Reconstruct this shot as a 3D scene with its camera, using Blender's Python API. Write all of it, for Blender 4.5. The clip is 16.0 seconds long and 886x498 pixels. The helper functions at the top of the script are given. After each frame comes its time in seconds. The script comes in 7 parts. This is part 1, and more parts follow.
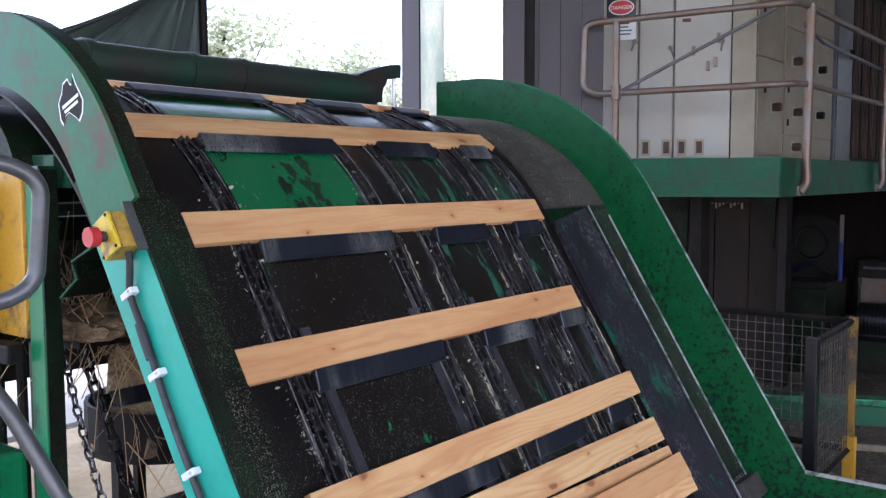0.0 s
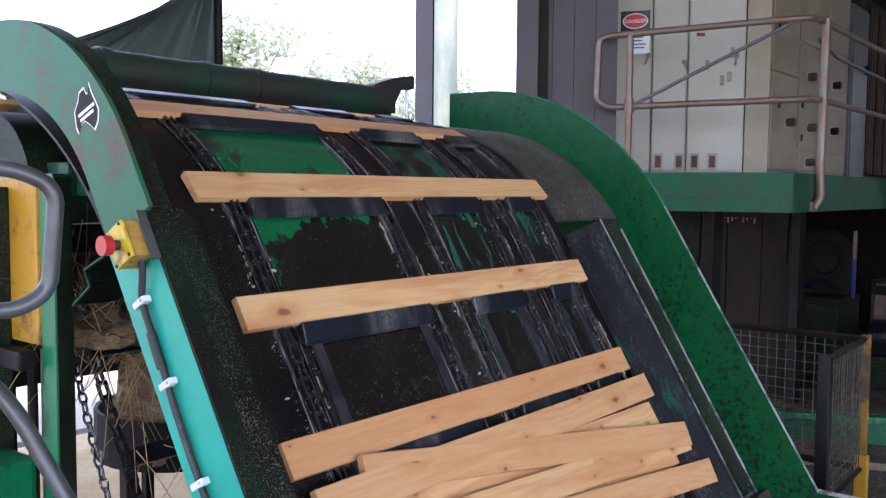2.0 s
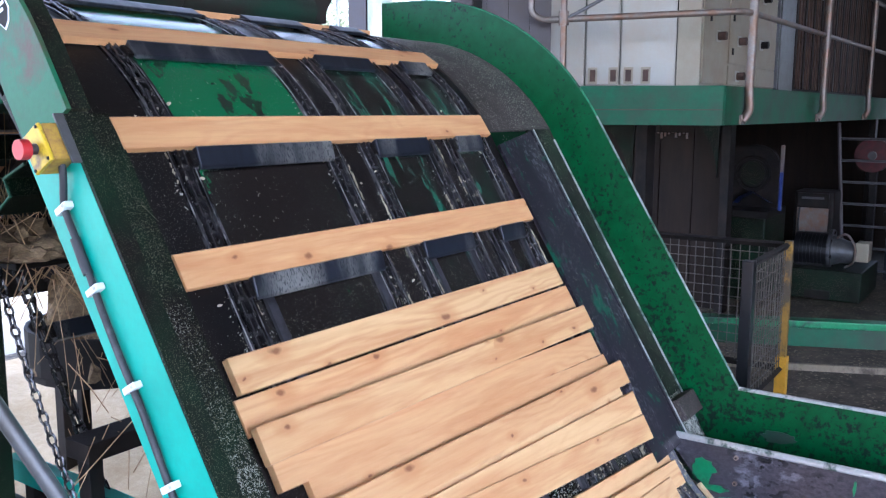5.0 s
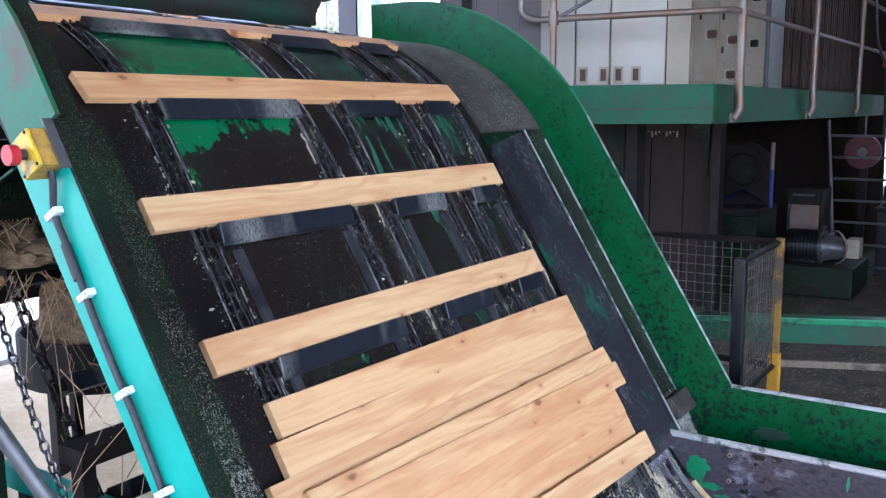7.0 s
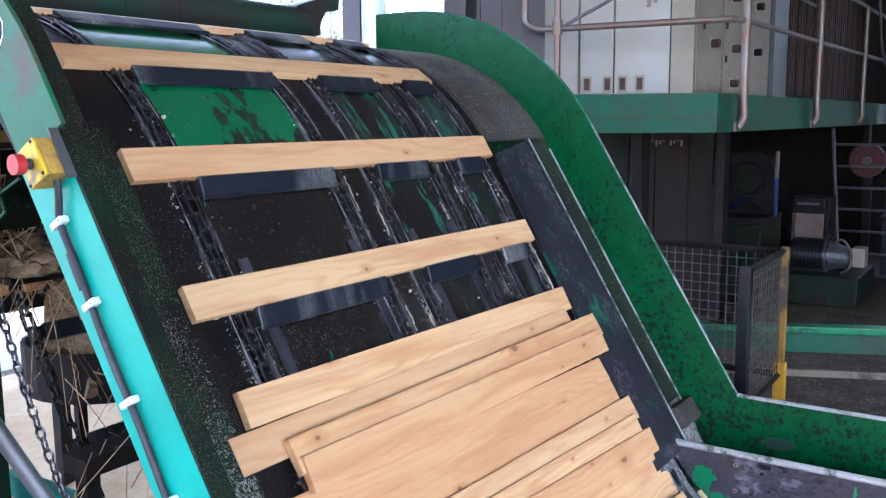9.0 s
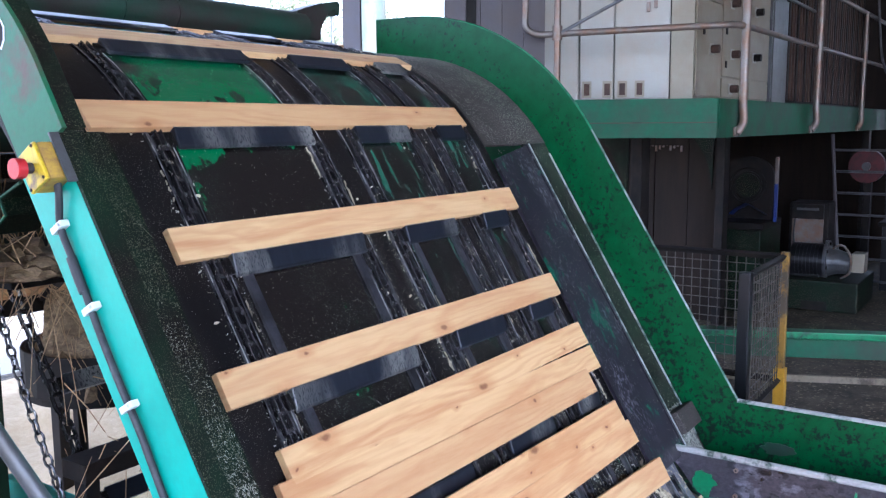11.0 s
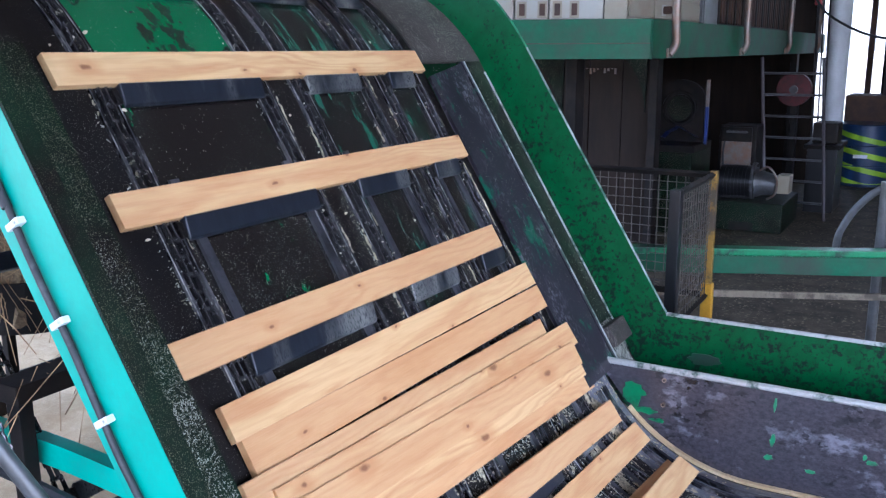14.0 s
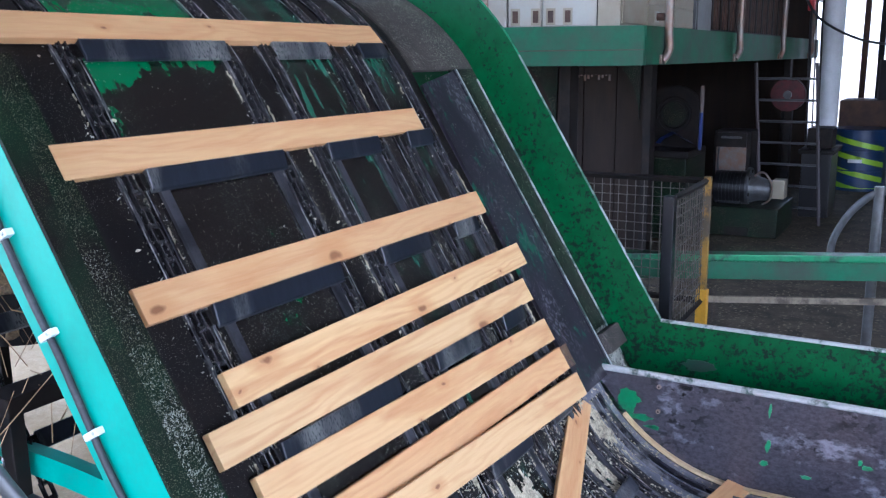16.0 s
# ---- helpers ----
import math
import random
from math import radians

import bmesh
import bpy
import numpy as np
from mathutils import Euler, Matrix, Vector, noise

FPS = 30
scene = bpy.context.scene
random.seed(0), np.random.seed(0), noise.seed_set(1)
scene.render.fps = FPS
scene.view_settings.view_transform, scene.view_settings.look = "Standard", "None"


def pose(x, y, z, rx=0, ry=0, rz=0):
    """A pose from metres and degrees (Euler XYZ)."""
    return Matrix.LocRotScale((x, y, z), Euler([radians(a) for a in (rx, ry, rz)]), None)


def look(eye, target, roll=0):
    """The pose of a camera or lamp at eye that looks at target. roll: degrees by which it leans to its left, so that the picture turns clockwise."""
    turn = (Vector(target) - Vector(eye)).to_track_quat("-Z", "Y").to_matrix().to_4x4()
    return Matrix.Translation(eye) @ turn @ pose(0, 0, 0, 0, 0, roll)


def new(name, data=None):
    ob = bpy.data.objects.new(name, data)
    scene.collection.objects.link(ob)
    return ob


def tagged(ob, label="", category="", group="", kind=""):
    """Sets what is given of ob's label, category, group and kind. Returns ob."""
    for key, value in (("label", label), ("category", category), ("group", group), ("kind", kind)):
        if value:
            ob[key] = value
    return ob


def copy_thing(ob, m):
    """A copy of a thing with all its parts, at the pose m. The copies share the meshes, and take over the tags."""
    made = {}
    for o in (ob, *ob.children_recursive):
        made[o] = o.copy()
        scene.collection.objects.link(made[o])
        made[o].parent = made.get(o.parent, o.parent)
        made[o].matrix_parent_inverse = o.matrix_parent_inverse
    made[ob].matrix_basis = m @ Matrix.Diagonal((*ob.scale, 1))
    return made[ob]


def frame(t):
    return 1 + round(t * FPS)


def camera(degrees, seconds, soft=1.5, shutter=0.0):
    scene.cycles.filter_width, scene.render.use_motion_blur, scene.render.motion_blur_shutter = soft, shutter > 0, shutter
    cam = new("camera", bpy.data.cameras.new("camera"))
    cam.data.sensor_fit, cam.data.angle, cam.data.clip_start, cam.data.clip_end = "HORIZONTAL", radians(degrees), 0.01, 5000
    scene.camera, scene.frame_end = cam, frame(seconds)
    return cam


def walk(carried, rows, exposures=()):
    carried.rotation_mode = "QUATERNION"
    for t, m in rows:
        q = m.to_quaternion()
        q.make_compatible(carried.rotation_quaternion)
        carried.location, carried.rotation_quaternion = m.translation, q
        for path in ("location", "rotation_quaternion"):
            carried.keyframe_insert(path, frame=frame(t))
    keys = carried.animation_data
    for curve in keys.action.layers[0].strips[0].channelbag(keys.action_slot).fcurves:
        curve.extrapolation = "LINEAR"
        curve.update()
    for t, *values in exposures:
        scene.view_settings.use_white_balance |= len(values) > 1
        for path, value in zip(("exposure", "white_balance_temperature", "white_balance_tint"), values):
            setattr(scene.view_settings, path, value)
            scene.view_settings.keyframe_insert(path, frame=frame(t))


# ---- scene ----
cam = camera(53.0, 16.0, soft=1.3, shutter=0.22)
PATH = [
    (0, pose(0.000, 0.000, 2.400, 85.46, 0.19, -52.29)),
    (0.5, pose(-0.003, 0.003, 2.405, 85.98, -0.05, -51.94)),
    (1, pose(-0.000, -0.002, 2.404, 86.10, -0.08, -51.66)),
    (1.5, pose(0.002, 0.003, 2.403, 86.11, -0.26, -51.57)),
    (2, pose(0.001, 0.006, 2.405, 86.14, -0.51, -51.56)),
    (2.5, pose(-0.001, 0.000, 2.405, 86.22, -0.57, -51.56)),
    (3, pose(-0.002, -0.000, 2.407, 86.20, -0.64, -51.58)),
    (3.5, pose(-0.006, 0.003, 2.400, 85.81, -0.60, -51.96)),
    (4, pose(-0.003, -0.005, 2.388, 84.57, -0.37, -53.05)),
    (4.5, pose(0.002, -0.017, 2.373, 82.79, -0.17, -54.55)),
    (5, pose(0.004, -0.018, 2.360, 81.12, -0.16, -55.54)),
    (7.5, pose(0.006, -0.019, 2.361, 81.29, 0.47, -56.13)),
    (8, pose(0.005, -0.018, 2.361, 81.50, 0.47, -56.03)),
    (8.5, pose(0.006, -0.017, 2.360, 81.65, 0.48, -55.92)),
    (11, pose(0.005, -0.015, 2.359, 82.09, 0.41, -55.87)),
    (11.5, pose(0.005, -0.013, 2.352, 81.36, 0.27, -56.83)),
    (12, pose(0.002, -0.018, 2.343, 79.91, 0.11, -58.12)),
    (12.5, pose(0.005, -0.022, 2.329, 78.30, 0.05, -59.60)),
    (13, pose(0.004, -0.025, 2.323, 77.21, 0.10, -60.17)),
    (13.5, pose(0.002, -0.019, 2.321, 77.20, 0.27, -60.17)),
    (14, pose(0.001, -0.019, 2.325, 77.37, 0.25, -60.01)),
    (14.5, pose(0.003, -0.022, 2.325, 77.54, 0.31, -60.02)),
    (15, pose(0.004, -0.020, 2.326, 77.71, 0.43, -60.07)),
    (15.5, pose(0.010, -0.026, 2.328, 77.83, 0.60, -60.11)),
    (16, pose(0.013, -0.029, 2.327, 77.83, 0.61, -60.29)),
]
walk(cam, PATH, exposures=((0, 2.54, 5580, 20), (3.5, 2.68, 5600, 20), (5, 3.09, 5220, 19), (8.5, 3.09, 5200, 19), (11, 3.09, 5160, 19), (16, 3.07, 5100, 17)))

# ---- light: bright overcast sky entering through the open sides of the shed ----
world = bpy.data.worlds.new("sky")
scene.world = world
world.use_nodes = True
wn = world.node_tree
sky = wn.nodes.new("ShaderNodeTexSky")
sky.sky_type, sky.sun_disc = "NISHITA", False
sky.sun_elevation, sky.sun_rotation = radians(52), radians(215)
sky.air_density, sky.dust_density, sky.ozone_density = 1.0, 2.0, 1.0
back = wn.nodes["Background"]
pale = wn.nodes.new("ShaderNodeHueSaturation")
pale.inputs["Saturation"].default_value = 0.45
wn.links.new(sky.outputs[0], pale.inputs["Color"])
wn.links.new(pale.outputs[0], back.inputs[0])
back.inputs[1].default_value = 0.15
sun = new("sun", bpy.data.lights.new("sun", "SUN"))
sun.data.energy, sun.data.angle, sun.data.color = 1.4, radians(14), (1.0, 0.96, 0.9)
sun.matrix_world = look((-20, -25, 45), (2, 2, 0))

# ---- the machine's lines: x across, y ahead, z up ----
TH = radians(58.855)
CU, SU = math.cos(TH), math.sin(TH)
EYE_Z, DEPTH = 2.4, 1.75
BED = -0.025                      # bed below the boards' upper face
PITCH, SPEED = 0.404, 0.4915      # lug spacing and chain speed
XL, XR = 1.15, 3.85               # outer face of the near cheek, inner face of the far cheek


def at(x, s, n):
    """A point of the incline: across, up the slope, out of the slope."""
    return Vector((x, CU * s - SU * (n - DEPTH), EYE_Z + SU * s + CU * (n - DEPTH)))


# chain loop as straights and arcs: (length, turn); a positive turn bends to the left of travel (upwards)
S_LOW, S_TOP = -0.64, 0.884
R_LOW, R_TOP, R_END, R_RET, R_IN = 0.75, 0.974, 0.30, 0.50, 0.1875


def build_loop():
    segs = []

    def add(length, turn):
        segs.append((length, turn))
    add(2.170, 0.0)
    add(R_LOW * TH, TH)
    add(S_TOP - S_LOW, 0.0)
    add(R_TOP * TH, -TH)
    add(0.021, 0.0)
    add(R_END * (math.pi - TH), -(math.pi - TH))
    add(2.117, 0.0)
    add(R_RET * TH, -TH)
    add(3.185, 0.0)
    add(R_IN * math.pi, -math.pi)
    total = sum(a for a, b in segs)
    return segs, total


LOOP, LOOP_LEN = build_loop()
S_START = S_LOW - LOOP[1][0] - LOOP[0][0]
LOOP_K = LOOP_LEN / (31 * PITCH)


def loop_at(s):
    """Position (y, z) and heading of the chain line at arc length s (s as on the incline)."""
    d = ((s - S_START) * LOOP_K) % LOOP_LEN if not (S_START <= s <= S_TOP + 1.1) else s - S_START
    y, z, a = 0.551 - 2.170, 0.575, 0.0
    for length, turn in LOOP:
        step = min(d, length)
        if turn == 0.0:
            y, z = y + step * math.cos(a), z + step * math.sin(a)
        else:
            r = length / turn
            b = a + turn * step / length
            y, z = y + r * (math.sin(b) - math.sin(a)), z - r * (math.cos(b) - math.cos(a))
            a = b
        d -= step
        if d <= 1e-9:
            break
    return y, z, a


def deck_at(s):
    """Like loop_at, but running on level past the crest."""
    crest = S_TOP + R_TOP * TH
    if s <= crest:
        return loop_at(s)
    y, z, a = loop_at(crest)
    return y + (s - crest), z, 0.0


ARCH_S, ARCH_Y, ARCH_Z, ARCH_R = 1.040, 2.45, 2.135, 0.459


def arch_at(s):
    """Line of the near side rail: up the slope, round a tighter arch, then level."""
    if s <= ARCH_S:
        p = at(0, s, BED)
        return p.y, p.z, TH
    a = TH - (s - ARCH_S) / ARCH_R
    if a >= 0:
        return ARCH_Y - ARCH_R * math.sin(a), ARCH_Z + ARCH_R * math.cos(a), a
    return ARCH_Y + (s - ARCH_S - ARCH_R * TH), ARCH_Z + ARCH_R, 0.0


def chute_at(s):
    """Way of the boards: over the crest, then down the rear chute."""
    crest = S_TOP + R_TOP * TH + 0.10
    if s <= crest:
        return deck_at(s)
    y, z, a = deck_at(crest)
    d = s - crest
    bend = min(d, 0.30)
    a = -radians(35) * bend / 0.30
    y, z = y + bend * 0.97, z - bend * 0.16
    if d > 0.30:
        y, z = y + (d - 0.30) * math.cos(radians(35)), z - (d - 0.30) * math.sin(radians(35))
    return y, z, a


def carried(s, x=0.0, h=0.0, way=loop_at, yaw=0.0, roll=0.0):
    """Pose riding on the chain: local x across, y along travel, z off the bed."""
    y, z, a = way(s)
    base = Matrix.Translation((x, y, z)) @ Matrix.Rotation(a, 4, "X")
    return base @ Matrix.Translation((0, 0, h)) @ Matrix.Rotation(yaw, 4, "Z") @ Matrix.Rotation(roll, 4, "X")


# ---- materials ----
def mat(name, base, rough=0.6, metal=0.0, second=None, amount=0.5, scale=6.0, detail=8.0, sharp=0.12,
        grain=0.12, grain_scale=60.0, bump=0.15, specks=None, speck_cut=0.72, speck_scale=220.0, stretch=(1, 1, 1), spec=0.5, drift=(0.34, 0.60), foot=None, vary=False, broad=False):
    """Paint or metal with patches of a second colour, fine grain, bump and specks of dust."""
    m = bpy.data.materials.new(name)
    m.use_nodes = True
    t = m.node_tree
    p = t.nodes["Principled BSDF"]
    co = t.nodes.new("ShaderNodeTexCoord")
    mp = t.nodes.new("ShaderNodeMapping")
    mp.inputs["Scale"].default_value = stretch
    t.links.new(co.outputs["Object"], mp.inputs[0])
    if vary:
        info = t.nodes.new("ShaderNodeObjectInfo")
        far = t.nodes.new("ShaderNodeMath")
        far.operation = "MULTIPLY"
        far.inputs[1].default_value = 50.0
        t.links.new(info.outputs["Random"], far.inputs[0])
        t.links.new(far.outputs[0], mp.inputs["Location"])

    def tex(sc, det, rgh=0.6):
        n = t.nodes.new("ShaderNodeTexNoise")
        n.inputs["Scale"].default_value, n.inputs["Detail"].default_value, n.inputs["Roughness"].default_value = sc, det, rgh
        t.links.new(mp.outputs[0], n.inputs["Vector"])
        return n.outputs["Fac"]

    def ramp(src, lo, hi):
        n = t.nodes.new("ShaderNodeMapRange")
        n.inputs["From Min"].default_value, n.inputs["From Max"].default_value = lo, hi
        t.links.new(src, n.inputs["Value"])
        return n.outputs[0]

    def mix(fac, a, b, mode="MIX"):
        n = t.nodes.new("ShaderNodeMix")
        n.data_type, n.blend_type = "RGBA", mode
        for sock, v in ((n.inputs[0], fac), (n.inputs[6], a), (n.inputs[7], b)):
            if hasattr(v, "links"):
                t.links.new(v, sock)
            else:
                sock.default_value = v if isinstance(v, float) else (*v, 1.0)
        return n.outputs[2]
    fine = tex(grain_scale, 4)
    col = mix(ramp(fine, 0.25, 0.75), tuple(c * (1 - grain) for c in base), tuple(min(1, c * (1 + grain)) for c in base))
    broad = tex(1.7, 3)
    col = mix(ramp(broad, 0.3, 0.7), col, mix(0.5, col, (0.75, 0.75, 0.75), "MULTIPLY"))
    if second:
        cut = 1.0 - amount
        src = tex(scale, detail, 0.68)
        if broad:
            # large worn areas gather the fine scuffs
            add = t.nodes.new("ShaderNodeMath")
            t.links.new(src, add.inputs[0])
            t.links.new(ramp(tex(4.5, 5), 0.3, 0.7), add.inputs[1])
            wide = add.inputs[1].links[0].from_node
            wide.inputs["To Min"].default_value, wide.inputs["To Max"].default_value = -0.08, 0.08
            src = add.outputs[0]
        if foot:
            # rubbing wear that grows towards the foot of the plate
            sep = t.nodes.new("ShaderNodeSeparateXYZ")
            t.links.new(co.outputs["Object"], sep.inputs[0])
            lift = t.nodes.new("ShaderNodeMapRange")
            for key, v in zip(("From Min", "From Max", "To Min", "To Max"), foot):
                lift.inputs[key].default_value = v
            t.links.new(sep.outputs[2], lift.inputs["Value"])
            plus = t.nodes.new("ShaderNodeMath")
            t.links.new(src, plus.inputs[0])
            t.links.new(lift.outputs[0], plus.inputs[1])
            src = plus.outputs[0]
        mask = ramp(src, 0.32 + 0.36 * cut - sharp / 2, 0.32 + 0.36 * cut + sharp / 2)
        col = mix(mask, col, second)
    if specks:
        dots = ramp(tex(speck_scale, 2, 0.5), speck_cut - 0.02, speck_cut + 0.03)
        cover = ramp(tex(3.5, 4), *drift)
        mul = t.nodes.new("ShaderNodeMath")
        mul.operation = "MULTIPLY"
        t.links.new(dots, mul.inputs[0])
        t.links.new(cover, mul.inputs[1])
        col = mix(mul.outputs[0], col, specks)
    t.links.new(col, p.inputs["Base Color"])
    t.links.new(ramp(fine, -0.6, 1.6), p.inputs["Roughness"])
    mr = p.inputs["Roughness"].links[0].from_node
    mr.inputs["To Min"].default_value, mr.inputs["To Max"].default_value = rough - 0.12, min(1.0, rough + 0.12)
    p.inputs["Metallic"].default_value = metal
    p.inputs["Specular IOR Level"].default_value = spec
    b = t.nodes.new("ShaderNodeBump")
    b.inputs["Strength"].default_value, b.inputs["Distance"].default_value = bump, 0.004
    t.links.new(fine, b.inputs["Height"])
    t.links.new(b.outputs[0], p.inputs["Normal"])
    return m


def wood_mat():
    """Dressed pale pine: stretched grain, knots and a tone that differs board by board."""
    m = bpy.data.materials.new("pine")
    m.use_nodes = True
    t = m.node_tree
    p = t.nodes["Principled BSDF"]
    co, info = t.nodes.new("ShaderNodeTexCoord"), t.nodes.new("ShaderNodeObjectInfo")
    off = t.nodes.new("ShaderNodeVectorMath")
    off.operation = "MULTIPLY_ADD"
    off.inputs[1].default_value = (1, 1, 1)
    com = t.nodes.new("ShaderNodeCombineXYZ")
    scl = t.nodes.new("ShaderNodeMath")
    scl.operation = "MULTIPLY"
    scl.inputs[1].default_value = 37.0
    t.links.new(info.outputs["Random"], scl.inputs[0])
    for k in range(3):
        t.links.new(scl.outputs[0], com.inputs[k])
    t.links.new(co.outputs["Object"], off.inputs[0])
    t.links.new(com.outputs[0], off.inputs[2])

    def mapped(scale):
        n = t.nodes.new("ShaderNodeMapping")
        n.inputs["Scale"].default_value = scale
        t.links.new(off.outputs[0], n.inputs[0])
        return n.outputs[0]

    def noise_tex(vec, sc, det, dist=0.0):
        n = t.nodes.new("ShaderNodeTexNoise")
        n.inputs["Scale"].default_value, n.inputs["Detail"].default_value, n.inputs["Distortion"].default_value = sc, det, dist
        t.links.new(vec, n.inputs["Vector"])
        return n.outputs["Fac"]

    def rng(src, a, b, lo=0.0, hi=1.0):
        n = t.nodes.new("ShaderNodeMapRange")
        for k, v in zip(("From Min", "From Max", "To Min", "To Max"), (a, b, lo, hi)):
            n.inputs[k].default_value = v
        t.links.new(src, n.inputs["Value"])
        return n.outputs[0]

    def mix(fac, a, b, mode="MIX"):
        n = t.nodes.new("ShaderNodeMix")
        n.data_type, n.blend_type = "RGBA", mode
        for sock, v in ((n.inputs[0], fac), (n.inputs[6], a), (n.inputs[7], b)):
            if hasattr(v, "links"):
                t.links.new(v, sock)
            else:
                sock.default_value = v if isinstance(v, float) else (*v, 1.0)
        return n.outputs[2]
    tone = mix(info.outputs["Random"], (0.57, 0.315, 0.140), (0.69, 0.465, 0.230))
    warm = noise_tex(mapped((1.2, 9, 9)), 1.6, 3, 0.6)
    col = mix(rng(warm, 0.45, 0.68, 0.0, 0.85), tone, (0.50, 0.235, 0.090))
    # growth rings cut lengthwise: bands that swing along the board
    swing = noise_tex(mapped((1.1, 5, 5)), 1.0, 3, 0.3)
    side = t.nodes.new("ShaderNodeSeparateXYZ")
    t.links.new(off.outputs[0], side.inputs[0])
    band = t.nodes.new("ShaderNodeMath")
    band.operation = "MULTIPLY_ADD"
    band.inputs[1].default_value = 210.0
    t.links.new(side.outputs[1], band.inputs[0])
    t.links.new(rng(swing, 0.0, 1.0, 0.0, 62.0), band.inputs[2])
    wave = t.nodes.new("ShaderNodeMath")
    wave.operation = "SINE"
    t.links.new(band.outputs[0], wave.inputs[0])
    strength = noise_tex(mapped((0.9, 14, 14)), 1.0, 3)
    ring = t.nodes.new("ShaderNodeMath")
    ring.operation = "MULTIPLY"
    t.links.new(rng(wave.outputs[0], -0.2, 1.0), ring.inputs[0])
    t.links.new(rng(strength, 0.38, 0.66, 0.05, 0.60), ring.inputs[1])
    col = mix(ring.outputs[0], col, (0.50, 0.235, 0.095))
    grain = noise_tex(mapped((2.0, 90, 90)), 1.0, 6, 0.5)
    col = mix(rng(grain, 0.50, 0.70, 0.0, 0.28), col, (0.44, 0.215, 0.09))
    fibre = noise_tex(mapped((14, 420, 420)), 1.0, 2)
    col = mix(rng(fibre, 0.3, 0.7, 0.0, 0.16), col, (0.82, 0.62, 0.38))
    vor = t.nodes.new("ShaderNodeTexVoronoi")
    vor.voronoi_dimensions = "2D"
    vor.inputs["Scale"].default_value = 1.0
    bend = t.nodes.new("ShaderNodeTexNoise")
    bend.inputs["Scale"].default_value = 22.0
    t.links.new(off.outputs[0], bend.inputs["Vector"])
    push = t.nodes.new("ShaderNodeVectorMath")
    push.operation = "MULTIPLY_ADD"
    push.inputs[1].default_value = (0.10, 0.10, 0.0)
    t.links.new(bend.outputs["Color"], push.inputs[0])
    t.links.new(mapped((2.6, 5.2, 3)), push.inputs[2])
    t.links.new(push.outputs[0], vor.inputs["Vector"])
    red = t.nodes.new("ShaderNodeSeparateColor")
    t.links.new(vor.outputs["Color"], red.inputs[0])
    size = t.nodes.new("ShaderNodeMath")
    size.operation = "MULTIPLY"
    t.links.new(vor.outputs["Distance"], size.inputs[0])
    t.links.new(rng(red.outputs[0], 0.0, 1.0, 0.55, 2.9), size.inputs[1])
    col = mix(rng(size.outputs[0], 0.075, 0.19, 0.55, 0.0), col, (0.48, 0.22, 0.085))
    col = mix(rng(size.outputs[0], 0.026, 0.058, 0.88, 0.0), col, (0.20, 0.075, 0.026))
    col = mix(1.0, col, info.outputs["Color"], "MULTIPLY")
    t.links.new(col, p.inputs["Base Color"])
    p.inputs["Roughness"].default_value = 0.62
    b = t.nodes.new("ShaderNodeBump")
    b.inputs["Strength"].default_value, b.inputs["Distance"].default_value = 0.2, 0.001
    t.links.new(grain, b.inputs["Height"])
    t.links.new(b.outputs[0], p.inputs["Normal"])
    return m


DUST = (0.55, 0.45, 0.30)
PINE = wood_mat()
TEAL = mat("teal_paint", (0.022, 0.38, 0.29), 0.42, 0, (0.016, 0.26, 0.20), 0.30, 6, grain=0.06, sharp=0.3, bump=0.06)
FADED = mat("faded_green_paint", (0.016, 0.125, 0.056), 0.5, 0, (0.075, 0.052, 0.032), 0.27, 7, sharp=0.22, grain=0.12, spec=0.35)
GREEN = mat("green_paint", (0.008, 0.16, 0.06), 0.33, 0, (0.006, 0.035, 0.02), 0.34, 5, sharp=0.10, grain=0.15)
GREEN_WORN = mat("scuffed_green_paint", (0.0028, 0.070, 0.020), 0.36, 0, (0.005, 0.013, 0.009), 0.23, 42, sharp=0.09, grain=0.3, grain_scale=14, spec=0.22, foot=(0.9, 2.6, 0.060, -0.045), broad=True)
GREEN_GRIMY = mat("grimy_green_steel", (0.0042, 0.019, 0.0085), 0.5, 0, (0.005, 0.0038, 0.0033), 0.52, 4, sharp=0.3, specks=(0.20, 0.19, 0.12), speck_cut=0.63, speck_scale=420, drift=(0.3, 0.6), spec=0.16)
CHEEK_EDGE = mat("rubbed_green_edge", (0.24, 0.28, 0.26), 0.4, 0.2, (0.02, 0.08, 0.045), 0.5, 7, sharp=0.15)
TUBE_GREEN = mat("dull_green_tube", (0.011, 0.046, 0.028), 0.45, 0, (0.030, 0.023, 0.021), 0.50, 4, sharp=0.3)
PLATFORM_GREEN = mat("platform_green", (0.007, 0.098, 0.046), 0.55, 0, (0.032, 0.042, 0.030), 0.36, 3.5, sharp=0.4, spec=0.25, grain=0.15, grain_scale=24)
BLACK = mat("greasy_black_steel", (0.0048, 0.0044, 0.0049), 0.40, 0.0, (0.008, 0.006, 0.0055), 0.45, 5, sharp=0.3, specks=(0.4, 0.38, 0.32), speck_cut=0.68, speck_scale=380, spec=0.2)
PANEL = mat("bed_panel", (0.0098, 0.0078, 0.0072), 0.19, 0.0, (0.006, 0.115, 0.040), 0.10, 3.4, sharp=0.05, grain=0.25, specks=(0.20, 0.25, 0.21), speck_cut=0.66, speck_scale=420, stretch=(1.2, 0.8, 0.8), spec=0.75, drift=(0.44, 0.66), foot=(2.22, 2.31, 0.0, 0.23))
